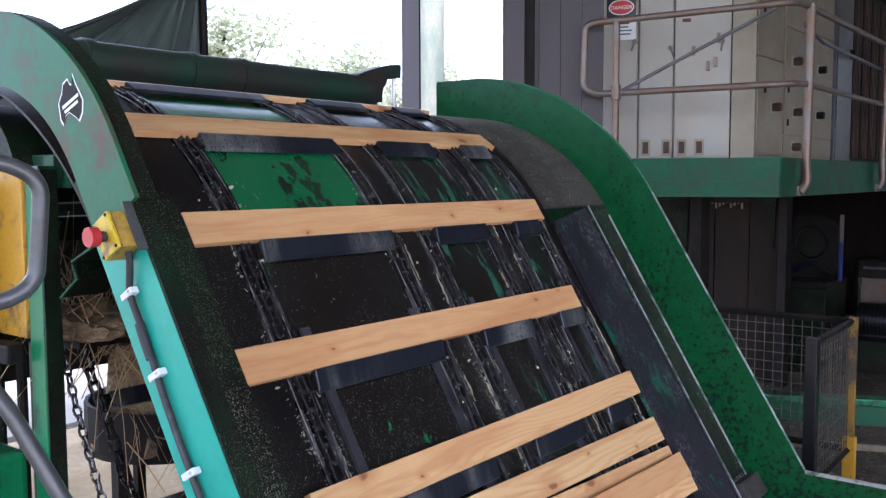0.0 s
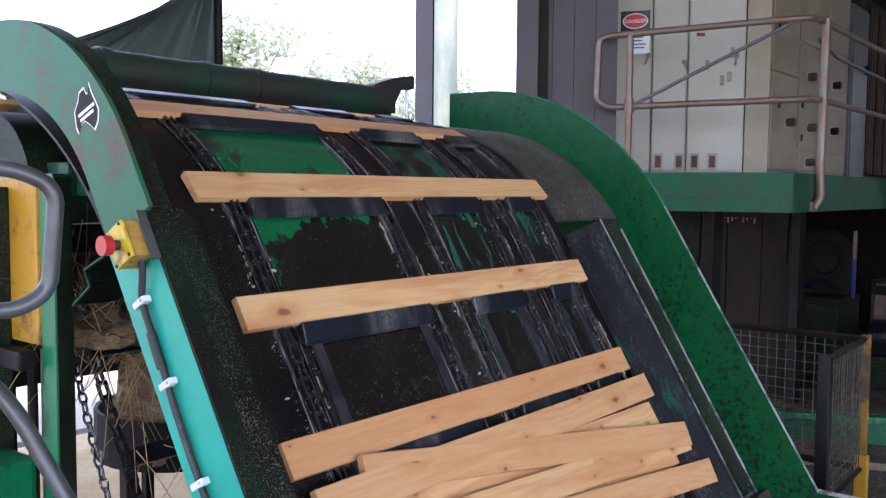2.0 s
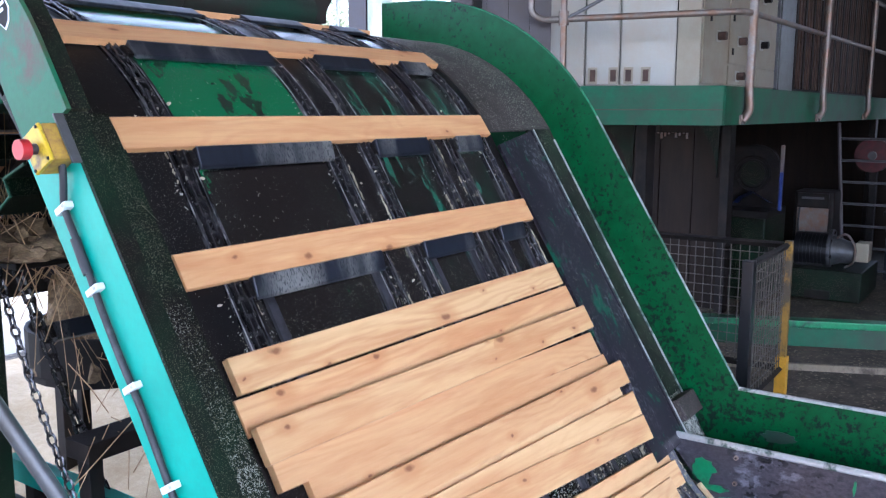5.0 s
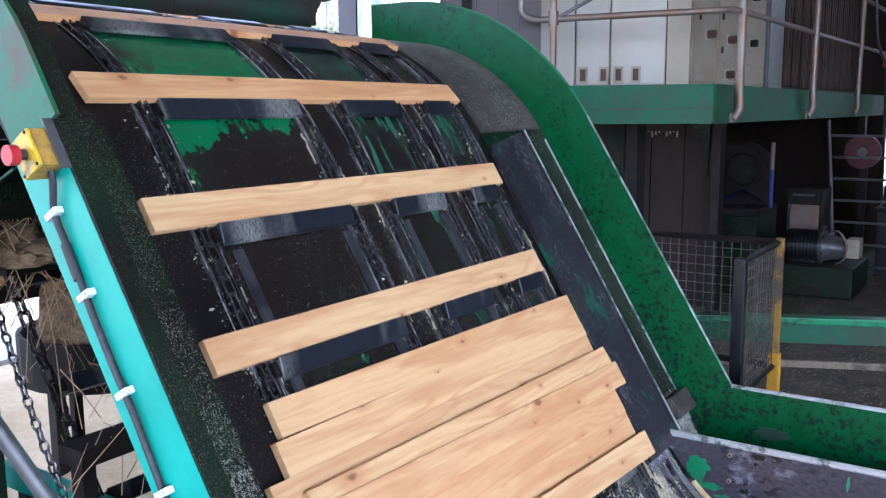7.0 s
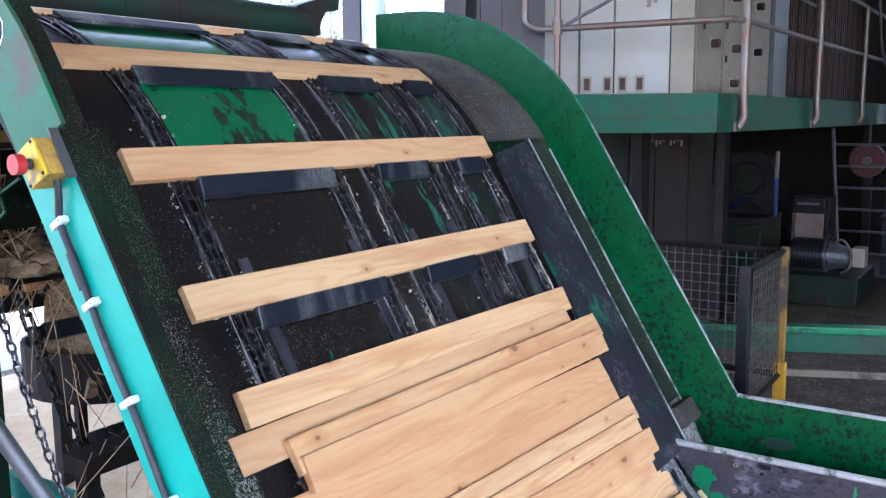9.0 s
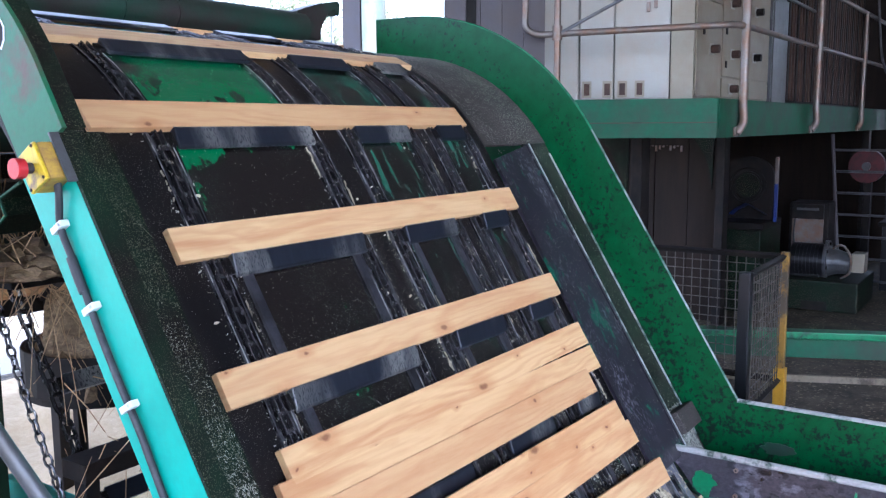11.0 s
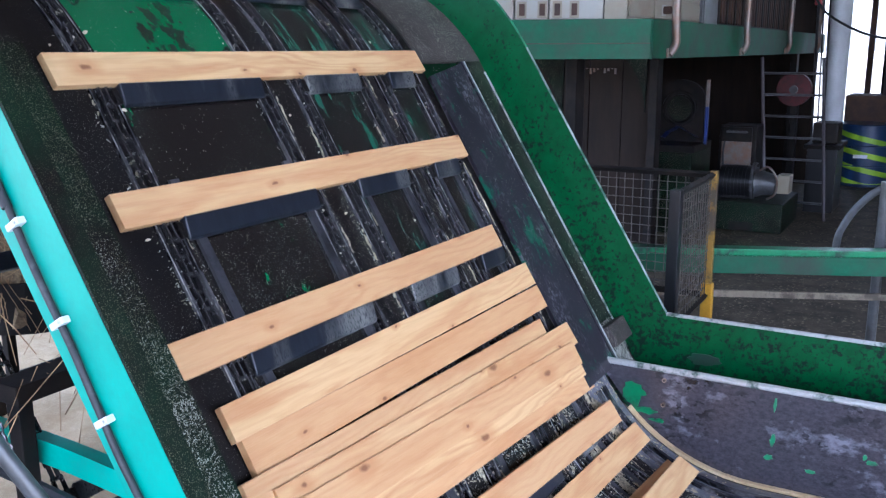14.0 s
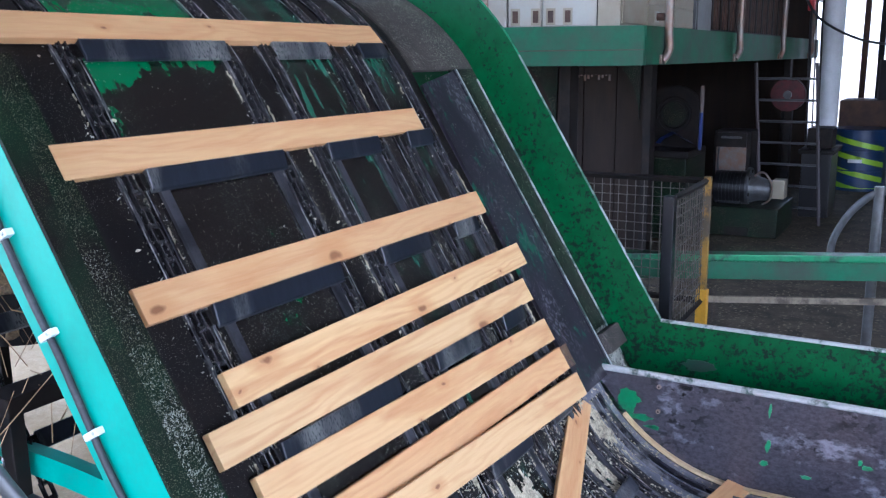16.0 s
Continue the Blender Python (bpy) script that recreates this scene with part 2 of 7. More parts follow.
PANEL_BARE = mat("worn_bed_panel", (0.0098, 0.0078, 0.0072), 0.19, 0.0, (0.022, 0.100, 0.062), 0.13, 9.0, sharp=0.12, grain=0.25, specks=(0.20, 0.25, 0.21), speck_cut=0.66, speck_scale=420, stretch=(2.4, 0.5, 0.5), spec=0.75, drift=(0.44, 0.66), foot=(1.9, 2.35, 0.0, 0.085))
LUG = mat("lug_steel", (0.016, 0.019, 0.027), 0.34, 0.2, None, grain=0.25, grain_scale=34, stretch=(1.0, 0.22, 0.22), specks=(0.24, 0.24, 0.225), speck_cut=0.42, speck_scale=330, drift=(0.50, 0.70), vary=True, spec=0.4)
# The pale second colour paints highlights onto the guide rails.
STRIP = mat("guide_steel", (0.012, 0.012, 0.015), 0.22, 0.3, (0.17, 0.165, 0.17), 0.36, 16, sharp=0.15, stretch=(1, 0.5, 0.5))
WEAR = mat("dull_wear_strip", (0.052, 0.052, 0.060), 0.30, 0.2, (0.015, 0.015, 0.018), 0.40, 9, sharp=0.2, spec=0.5)
SAW_CHIP = mat("pale_chip", (0.66, 0.60, 0.48), 0.9, 0, (0.52, 0.44, 0.31), 0.4, 60, sharp=0.3)
# Broken pale line, a painted glint along the top of each rail.
RAIL_EDGE = mat("rail_edge_glint", (0.03, 0.03, 0.034), 0.3, 0.3, (0.36, 0.35, 0.33), 0.40, 18, sharp=0.12, stretch=(1, 0.6, 0.6))
BAND = mat("blue_grey_band", (0.15, 0.155, 0.19), 0.30, 0.3, (0.03, 0.03, 0.036), 0.36, 7, sharp=0.25, grain=0.2, stretch=(2, 0.6, 0.6))
SAW_PALE = mat("pale_fibrous_sawdust", (0.50, 0.44, 0.31), 0.95, 0, (0.16, 0.14, 0.10), 0.42, 60, sharp=0.2, grain=0.4, grain_scale=200, bump=1.0)
CHAIN = mat("oily_chain", (0.11, 0.105, 0.11), 0.26, 0.8, (0.40, 0.36, 0.28), 0.12, 30, sharp=0.08, vary=True)
GUARD = mat("slate_guard_plate", (0.018, 0.015, 0.022), 0.36, 0.1, (0.010, 0.095, 0.055), 0.20, 11, sharp=0.05, grain=0.35, grain_scale=9, bump=0.12, specks=(0.12, 0.115, 0.135), speck_cut=0.56, speck_scale=60, drift=(0.48, 0.62), stretch=(1.6, 0.8, 0.8), spec=0.35)
TROUGH = mat("scraped_steel", (0.066, 0.060, 0.073), 0.24, 0.3, (0.22, 0.215, 0.26), 0.26, 5.5, sharp=0.10, grain=0.4, grain_scale=70, bump=0.3, stretch=(1, 0.75, 1.15), specks=(0.016, 0.015, 0.018), speck_cut=0.56, speck_scale=34, drift=(0.46, 0.60), broad=True)
# Pale both for worn edges and for the gleam painted on the trough lip.
EDGE = mat("worn_and_gleam_edge", (0.55, 0.56, 0.56), 0.33, 0.4, (0.08, 0.12, 0.10), 0.34, 9, sharp=0.1)
BROWN_DUST = mat("dust_caked_steel", (0.020, 0.015, 0.013), 0.65, 0, (0.042, 0.034, 0.030), 0.42, 5, sharp=0.3, specks=(0.40, 0.37, 0.32), speck_cut=0.63, speck_scale=420, drift=(0.40, 0.62))
PIPE = mat("scuffed_steel_pipe", (0.20, 0.178, 0.162), 0.45, 0.5, (0.20, 0.12, 0.08), 0.45, 9, sharp=0.3)
GREY_PIPE = mat("grey_painted_pipe", (0.095, 0.098, 0.104), 0.35, 0.2, (0.055, 0.05, 0.045), 0.3, 8, sharp=0.3)
CREAM = mat("cream_enamel", (0.37, 0.36, 0.32), 0.42, 0, (0.36, 0.30, 0.22), 0.20, 2.5, sharp=0.4, grain=0.03)
CREAM_DARK = mat("aged_cream_enamel", (0.30, 0.27, 0.20), 0.5, 0, (0.24, 0.18, 0.12), 0.33, 3, sharp=0.4, grain=0.04)
DARK = mat("dark_steel", (0.009, 0.0085, 0.0088), 0.6, 0.1, (0.022, 0.016, 0.013), 0.4, 5, sharp=0.3, spec=0.2)
GREY_STEEL = mat("grey_steel", (0.060, 0.054, 0.066), 0.5, 0.1, (0.06, 0.045, 0.042), 0.4, 2, sharp=0.4)
RUST = mat("rusty_steel", (0.10, 0.055, 0.035), 0.8, 0.1, (0.05, 0.03, 0.025), 0.5, 6, sharp=0.3)
YELLOW = mat("yellow_paint", (0.50, 0.26, 0.012), 0.5, 0, (0.10, 0.06, 0.03), 0.30, 6, sharp=0.12)
SAFETY = mat("safety_yellow", (0.66, 0.46, 0.02), 0.4, 0, (0.20, 0.12, 0.05), 0.2, 18, sharp=0.15)
RUSTY_YELLOW = mat("rusted_yellow_paint", (0.52, 0.33, 0.03), 0.6, 0, (0.22, 0.12, 0.05), 0.5, 22, sharp=0.3)
RED = mat("red_plastic", (0.50, 0.025, 0.03), 0.35, grain=0.05)
DULL_RED = mat("dull_red_paint", (0.11, 0.006, 0.010), 0.5, 0, (0.03, 0.008, 0.008), 0.4, 6, sharp=0.3)
WHITE = mat("white_plastic", (0.78, 0.80, 0.80), 0.45, grain=0.04)
RUBBER = mat("black_cable", (0.022, 0.022, 0.026), 0.5, 0, (0.05, 0.05, 0.055), 0.3, 12)
TIMBER_POST = mat("weathered_post", (0.25, 0.25, 0.20), 0.85, 0, (0.14, 0.18, 0.145), 0.40, 3, sharp=0.25, grain=0.2, stretch=(1, 1, 0.3))
CANVAS = mat("shade_cloth", (0.11, 0.145, 0.12), 0.85, 0, (0.17, 0.20, 0.18), 0.4, 3, sharp=0.5, stretch=(1.5, 1.5, 0.5))
SAWDUST = mat("sawdust", (0.60, 0.46, 0.27), 0.95, 0, (0.44, 0.31, 0.16), 0.45, 14, sharp=0.4, grain=0.3, grain_scale=140, bump=0.9)
CLUMP = mat("matted_shavings", (0.34, 0.24, 0.13), 0.95, 0, (0.13, 0.085, 0.05), 0.48, 22, sharp=0.25, grain=0.4, grain_scale=120, bump=1.0, stretch=(1, 1, 2.5))
FLOOR = mat("dusty_concrete", (0.048, 0.038, 0.024), 0.85, 0, (0.10, 0.078, 0.048), 0.40, 3.2, sharp=0.25, grain=0.4, grain_scale=9, bump=0.8, specks=(0.26, 0.21, 0.13), speck_cut=0.60, speck_scale=26, drift=(0.40, 0.62))
GROUND = mat("pale_gravel", (0.42, 0.39, 0.33), 0.95, 0, (0.34, 0.32, 0.24), 0.4, 0.4, sharp=0.5, grain=0.25, bump=0.6)
PALE = mat("pale_flakes", (0.46, 0.46, 0.40), 0.9, 0, (0.28, 0.28, 0.23), 0.5, 40, sharp=0.3)
PALE_DULL = mat("dull_flakes", (0.24, 0.23, 0.16), 0.9, 0, (0.12, 0.12, 0.08), 0.5, 40, sharp=0.3)
ROOF = mat("roof_fill_sheet", (0.30, 0.29, 0.285), 0.6, 0.2, (0.24, 0.20, 0.17), 0.4, 1.2, sharp=0.4)
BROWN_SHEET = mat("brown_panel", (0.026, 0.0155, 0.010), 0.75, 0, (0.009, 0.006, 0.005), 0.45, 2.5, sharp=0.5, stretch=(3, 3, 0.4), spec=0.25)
WIRE = mat("dark_wire", (0.085, 0.075, 0.062), 0.5, 0.3, (0.04, 0.03, 0.025), 0.4, 20)
DARK_YELLOW = mat("dark_yellow_paint", (0.24, 0.13, 0.012), 0.6, 0, (0.05, 0.035, 0.02), 0.45, 7, sharp=0.12)
DIM_WOOD = mat("grey_dusty_wood", (0.20, 0.165, 0.115), 0.85, 0, (0.07, 0.055, 0.04), 0.4, 6)
LEAF = mat("leaves", (0.30, 0.33, 0.20), 0.6, 0, (0.36, 0.39, 0.26), 0.5, 2, sharp=0.5)
BARK = mat("bark", (0.10, 0.075, 0.055), 0.9, 0, (0.05, 0.04, 0.03), 0.4, 8)
NAVY = mat("navy_drum_paint", (0.012, 0.035, 0.10), 0.4, grain=0.06)
LIME = mat("lime_stripe_paint", (0.30, 0.50, 0.02), 0.4, grain=0.06)
BLUE = mat("blue_plastic", (0.010, 0.030, 0.17), 0.4, grain=0.05)
GLOSS_BLACK = mat("black_enamel", (0.01, 0.01, 0.012), 0.3)
COLUMN_PAINT = mat("pale_column_paint", (0.66, 0.67, 0.72), 0.5, 0, (0.5, 0.5, 0.52), 0.3, 2, sharp=0.4)
STICK = mat("splintered_wood", (0.50, 0.33, 0.17), 0.8, 0, (0.36, 0.22, 0.11), 0.4, 12)



def let_through(m, share):
    """Cloth and leaves pass part of the daylight behind them."""
    t = m.node_tree
    p = t.nodes["Principled BSDF"]
    thin, mx = t.nodes.new("ShaderNodeBsdfTranslucent"), t.nodes.new("ShaderNodeMixShader")
    t.links.new(p.inputs["Base Color"].links[0].from_socket, thin.inputs["Color"])
    mx.inputs[0].default_value = share
    t.links.new(p.outputs[0], mx.inputs[1])
    t.links.new(thin.outputs[0], mx.inputs[2])
    t.links.new(mx.outputs[0], t.nodes["Material Output"].inputs[0])


let_through(CANVAS, 0.5)
let_through(LEAF, 0.5)


# ---- mesh tools ----
def mesh(bm, name, material, smooth=False):
    bmesh.ops.recalc_face_normals(bm, faces=bm.faces)
    me = bpy.data.meshes.new(name)
    bm.to_mesh(me)
    bm.free()
    me.materials.append(material)
    if smooth:
        for f in me.polygons:
            f.use_smooth = True
        me.set_sharp_from_angle(angle=radians(40))
    return me


def part(name, bm, material, parent=None, label="", smooth=False):
    ob = new(name, mesh(bm, name, material, smooth))
    if parent:
        ob.parent = parent
    return tagged(ob, label)


def thing(name, label, category, group="", kind="", place=(0, 0, 0)):
    ob = new(name)
    ob.location = place
    ob.empty_display_size = 0.1
    return tagged(ob, label, category, group, kind)


def box(x0, x1, y0, y1, z0, z1, bevel=0.004, bm=None, turn=None):
    """A bevelled box, added to bm."""
    own = bmesh.new()
    vs = bmesh.ops.create_cube(own, size=1.0)["verts"]
    for v in vs:
        v.co = Vector(((x0 + x1) / 2 + v.co.x * (x1 - x0), (y0 + y1) / 2 + v.co.y * (y1 - y0), (z0 + z1) / 2 + v.co.z * (z1 - z0)))
    if bevel:
        bmesh.ops.bevel(own, geom=own.edges[:], offset=min(bevel, 0.45 * min(abs(x1 - x0), abs(y1 - y0), abs(z1 - z0))), segments=2, affect="EDGES", profile=0.6)
    if turn:
        bmesh.ops.transform(own, matrix=turn, verts=own.verts[:])
    if bm is None:
        return own
    join(bm, own)
    return bm


def join(bm, own):
    tmp = bpy.data.meshes.new("tmp")
    own.to_mesh(tmp)
    own.free()
    bm.from_mesh(tmp)
    bpy.data.meshes.remove(tmp)


def tube(points, r, bm=None, sides=10, closed=False, r2=None):
    """A round bar along the points, with capped ends."""
    bm = bm or bmesh.new()
    pts = [Vector(p) for p in points]
    rings, n = [], len(pts)
    up = Vector((0.31, 0.22, 0.92)).normalized()
    for i, p in enumerate(pts):
        a = pts[i - 1] if (i or closed) else p
        b = pts[(i + 1) % n] if (i < n - 1 or closed) else p
        d = (b - a).normalized()
        e = d.cross(up)
        if e.length < 0.05:
            e = d.cross(Vector((1, 0, 0)))
        e.normalize()
        f = d.cross(e)
        rad = r if r2 is None else r + (r2 - r) * i / (n - 1)
        rings.append([bm.verts.new(p + rad * (math.cos(2 * math.pi * k / sides) * e + math.sin(2 * math.pi * k / sides) * f)) for k in range(sides)])
    for i in range(n if closed else n - 1):
        A, B = rings[i], rings[(i + 1) % n]
        for k in range(sides):
            bm.faces.new((A[k], A[(k + 1) % sides], B[(k + 1) % sides], B[k]))
    if not closed:
        bm.faces.new(rings[0][::-1])
        bm.faces.new(rings[-1])
    return bm


def rounded(points, r, steps=5):
    """The points with their corners rounded to about r."""
    pts = [Vector(p) for p in points]
    out = [pts[0]]
    for a, b, c in zip(pts, pts[1:], pts[2:]):
        u, v = (a - b), (c - b)
        d = min(r, u.length * 0.49, v.length * 0.49)
        p, q = b + u.normalized() * d, b + v.normalized() * d
        for k in range(steps + 1):
            w = k / steps
            out.append(p * (1 - w) ** 2 + b * 2 * w * (1 - w) + q * w * w)
    return out + [pts[-1]]


def sweep(s0, s1, x0, x1, h0, h1, way=deck_at, step=0.06, bm=None, ends=True):
    """A strip of the bed from s0 to s1, x0 to x1 wide and h0 to h1 off the bed."""
    bm = bm or bmesh.new()
    n = max(2, int((s1 - s0) / step) + 1)
    rings = []
    for i in range(n):
        s = s0 + (s1 - s0) * i / (n - 1)
        y, z, a = way(s)
        ny, nz = -math.sin(a), math.cos(a)
        rings.append([bm.verts.new((x, y + ny * h, z + nz * h)) for x, h in ((x0, h0), (x1, h0), (x1, h1), (x0, h1))])
    for A, B in zip(rings, rings[1:]):
        for k in range(4):
            bm.faces.new((A[k], A[(k + 1) % 4], B[(k + 1) % 4], B[k]))
    if ends:
        bm.faces.new(rings[0][::-1])
        bm.faces.new(rings[-1])
    return bm


def plate(outline, x0, x1, bm=None):
    """An outline in the y-z plane, thickened from x0 to x1."""
    bm = bm or bmesh.new()
    A = [bm.verts.new((x0, y, z)) for y, z in outline]
    B = [bm.verts.new((x1, y, z)) for y, z in outline]
    bm.faces.new(A)
    bm.faces.new(B[::-1])
    n = len(A)
    for i in range(n):
        bm.faces.new((A[i], A[(i + 1) % n], B[(i + 1) % n], B[i]))
    return bm


def disc_bar(a, b, r, bm=None, sides=20):
    return tube([a, b], r, bm, sides)


def words(name, text, size, m, material, parent, depth=0.0015, stretch=1.0):
    """Flat lettering as a mesh, in the plane of the pose m (x right, y up)."""
    cu = bpy.data.curves.new(name, "FONT")
    cu.body, cu.size, cu.align_x, cu.align_y, cu.extrude = text, size, "CENTER", "CENTER", depth
    tmp = bpy.data.objects.new("tmp", cu)
    scene.collection.objects.link(tmp)
    me = bpy.data.meshes.new_from_object(tmp.evaluated_get(bpy.context.evaluated_depsgraph_get()))
    bpy.data.objects.remove(tmp)
    me.transform(m @ Matrix.Diagonal((stretch, 1, 1, 1)))
    me.materials.clear()
    me.materials.append(material)
    ob = new(name, me)
    ob.parent = parent
    return ob


# ---- setting: floor, ground, roof, walls, columns ----
def setting():
    bm = bmesh.new()
    box(-8, 26, -8, 8.2, -0.2, 0.0, 0, bm)
    part("floor", bm, FLOOR)
    bm = bmesh.new()
    box(-900, 900, -900, 900, -0.6, -0.21, 0, bm)
    part("ground", bm, GROUND)
    # Unseen roof, pale so that it throws fill light onto the bed.
    bm = box(-8.5, 30, -8.5, 6.7, 6.2, 6.3, 0)
    for k in range(12):
        box(-8.5, 30, -8 + k * 1.25, -7.9 + k * 1.25, 6.0, 6.2, 0, bm)
    part("ceiling", bm, ROOF)
    # steel wall beside the cabinets, closing the far corner of the bay
    bm = bmesh.new()
    a, b = Vector((6.25, 4.05, 0)), Vector((6.60, 3.45, 0))
    d = (b - a).normalized()
    n = Vector((d.y, -d.x, 0))
    for k in range(4):
        t0, t1 = 0.175 * k, 0.175 * k + 0.172
        p, q = a + d * t0, a + d * t1
        vs = [bm.verts.new(v) for v in (p, q, q - n * 0.05, p - n * 0.05)]
        ws = [bm.verts.new(v.co + Vector((0, 0, 6.0))) for v in vs]
        bm.faces.new(vs), bm.faces.new(ws)
        for i in range(4):
            bm.faces.new((vs[i], vs[(i + 1) % 4], ws[(i + 1) % 4], ws[i]))
    part("wall_sheet", bm, GREY_STEEL)
    part("wall_column", box(-0.09, 0.09, -0.09, 0.09, 0, 6.0, 0.01, turn=pose(6.22, 4.065, 0, 0, 0, -60)), GREY_STEEL)
    bm = bmesh.new()
    box(-0.05, 0.05, -0.03, 0.03, 0, 6.0, 0.005, bm, pose(6.27, 3.96, 0, 0, 0, -60))
    part("wall_stanchion", bm, DARK)
    part("trim", box(-0.16, 0.16, -0.05, 0.05, 3.02, 3.12, 0.01, turn=pose(6.20, 4.04, 0, 0, 0, -60)), DARK)
    # Far, rear and front walls are added to keep daylight off the far bay.
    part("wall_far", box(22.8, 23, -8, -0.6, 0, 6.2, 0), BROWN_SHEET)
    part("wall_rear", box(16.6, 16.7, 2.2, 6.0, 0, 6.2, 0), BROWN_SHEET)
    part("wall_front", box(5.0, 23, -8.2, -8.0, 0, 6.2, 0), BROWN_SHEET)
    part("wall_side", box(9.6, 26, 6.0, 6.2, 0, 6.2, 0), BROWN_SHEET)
    # posts on the open side
    part("post_steel", box(8.24, 8.27, 6.72, 6.99, -0.2, 6.2, 0.006), GREY_STEEL)
    part("post_timber", tube([(12.62, 10.0, -0.2), (12.62, 10.0, 7.5)], 0.225, sides=16), TIMBER_POST, smooth=True)
    part("post_left", box(2.55, 2.75, 7.0, 7.2, -0.2, 6.2, 0.02), GREY_STEEL)
    part("post_pole", tube([(7.0, 9.2, -0.2), (6.98, 9.2, 5.2)], 0.025, sides=6), DARK)
    for name in ("floor", "ground", "ceiling", "wall_sheet", "wall_column", "wall_stanchion", "trim", "wall_far", "wall_rear", "wall_front", "wall_side", "post_steel", "post_timber", "post_left", "post_pole"):
        tagged(bpy.data.objects[name], kind="structure")


# ---- the elevator ----
CHAIN_X = (1.625, 2.245, 2.435, 2.81, 2.95, 3.19)
CY, CZ, R_OUT = 2.795, 1.709, 1.209


# leftover paint on the trough wall: place (y, z) and half sizes
PAINT_SPOTS = ((1.085, 0.872, 0.050, 0.050), (1.03, 0.80, 0.050, 0.016), (0.97, 0.765, 0.030, 0.009), (0.499, 0.778, 0.010, 0.028), (0.51, 0.702, 0.018, 0.012), (0.35, 0.68, 0.022, 0.007), (0.134, 0.767, 0.020, 0.010), (0.16, 0.785, 0.008, 0.012), (0.50, 0.93, 0.006, 0.03))


def elevator():
    top = thing("board_elevator", "green steel inclined board elevator, black greasy bed dusted with sawdust", "conveyor")
    lo, hi = S_START + 0.1, S_TOP + R_TOP * TH + 0.02
    spans = [(1.20, 1.585), (1.665, 2.205), (2.285, 2.395), (2.475, 2.77), (2.85, 2.91), (2.99, 3.15), (3.23, 3.30)]
    for x0, x1 in spans:
        wide = x1 - x0 > 0.12 and x0 > 1.5
        part("bed_panel", sweep(lo, hi, x0, x1, -0.012, -0.004, step=0.03), (PANEL if x0 < 1.7 else PANEL_BARE) if wide else BLACK, top, smooth=True)
    for x in CHAIN_X:
        part("chain_channel", sweep(lo, hi, x - 0.040, x + 0.040, -0.03, -0.024), BLACK, top)
        for sx in (-1, 1):
            part("guide_rail", sweep(lo, hi, x + sx * 0.034 - 0.006, x + sx * 0.034 + 0.006, -0.024, 0.004), STRIP, top)
            part("rail_edge", sweep(lo, hi, x + sx * 0.034 - 0.0055, x + sx * 0.034 - 0.0025, 0.004, 0.0055), RAIL_EDGE, top)
    for x0, x1 in ((1.70, 1.732), (2.172, 2.20), (2.495, 2.52), (2.735, 2.762), (2.998, 3.016), (3.126, 3.146)):
        part("wear_strip", sweep(lo, 0.58, x0, x1, -0.004, 0.007), WEAR, top, "dull grey wear strip")
    # guards beside the bed
    bm = sweep(-0.62, 0.90, 3.275, 3.62, 0.012, 0.026)
    for v in bm.verts:
        if v.co.z > at(0, 0.88, BED).z and v.co.x < 3.4:
            v.co -= Vector((0, CU, SU)) * 0.075
    part("guard_plate", bm, GUARD, top, "slate-grey guard plate with scraped green paint")
    part("guard_rib", sweep(-0.62, 0.90, 3.60, 3.628, 0.0, 0.034), GUARD, top)
    part("guard_edge", sweep(-0.62, 0.90, 3.6125, 3.6205, 0.0345, 0.037), EDGE, top, "thin bright edge strip")
    part("root_seam", sweep(-0.60, 0.86, 3.832, 3.840, 0.0005, 0.006), EDGE, top, "thin pale seam")
    part("side_flange", sweep(-0.70, 0.92, 3.63, XR, -0.012, 0.0), GREEN_GRIMY, top)
    part("crest_flange", sweep(0.92, hi + 0.1, 3.30, XR, -0.012, 0.002), BROWN_DUST, top, "brown dust-caked crest plate", smooth=True)
    bm = sweep(-0.66, 1.06, 1.19, 1.445, 0.008, 0.022)
    for v in bm.verts:
        if v.co.z > at(0, 1.03, BED).z and v.co.x > 1.4:
            v.co -= Vector((0, CU, SU)) * 0.08
    part("guard_plate", bm, GREEN_GRIMY, top, "grimy dark green guard plate speckled with sawdust")
    # near cheek: teal rail below, faded green arch above
    part("side_rail", sweep(-0.75, 0.874, XL, XL + 0.012, 0.05, 0.222, way=arch_at), TEAL, top, "bright teal painted side rail")
    part("arch", sweep(0.876, 1.95, XL, XL + 0.012, 0.062, 0.250, way=arch_at, step=0.03), FADED, top, "faded green painted arch plate")
    part("front_flange", sweep(-0.75, 0.874, XL + 0.001, XL + 0.052, 0.222, 0.232, way=arch_at), GREEN_GRIMY, top)
    part("front_flange", sweep(0.876, 1.95, XL + 0.013, XL + 0.058, 0.238, 0.252, way=arch_at, step=0.03), GREEN_GRIMY, top)
    # far cheek
    out = [(-1.7, 1.147), (1.038, 1.147)]
    for k in range(25):
        a = math.pi / 2 + TH * (1 - k / 24)
        out.append((CY + R_OUT * math.cos(a), CZ + R_OUT * math.sin(a)))
    out += [(3.02, 2.918), (3.02, 2.45), (2.75, 2.45)]
    low = [at(0, 0.7, -0.25), at(0, -0.75, -0.25)]
    out += [(p.y, p.z) for p in low] + [(0.6, 0.45), (-1.7, 0.45)]
    part("cheek_plate", plate(out, XR, XR + 0.016), GREEN_WORN, top, "dark green cheek plate, paint scuffed black towards its foot")
    edge = [Vector((XR + 0.008, y, z)) for y, z in out[1:28]]
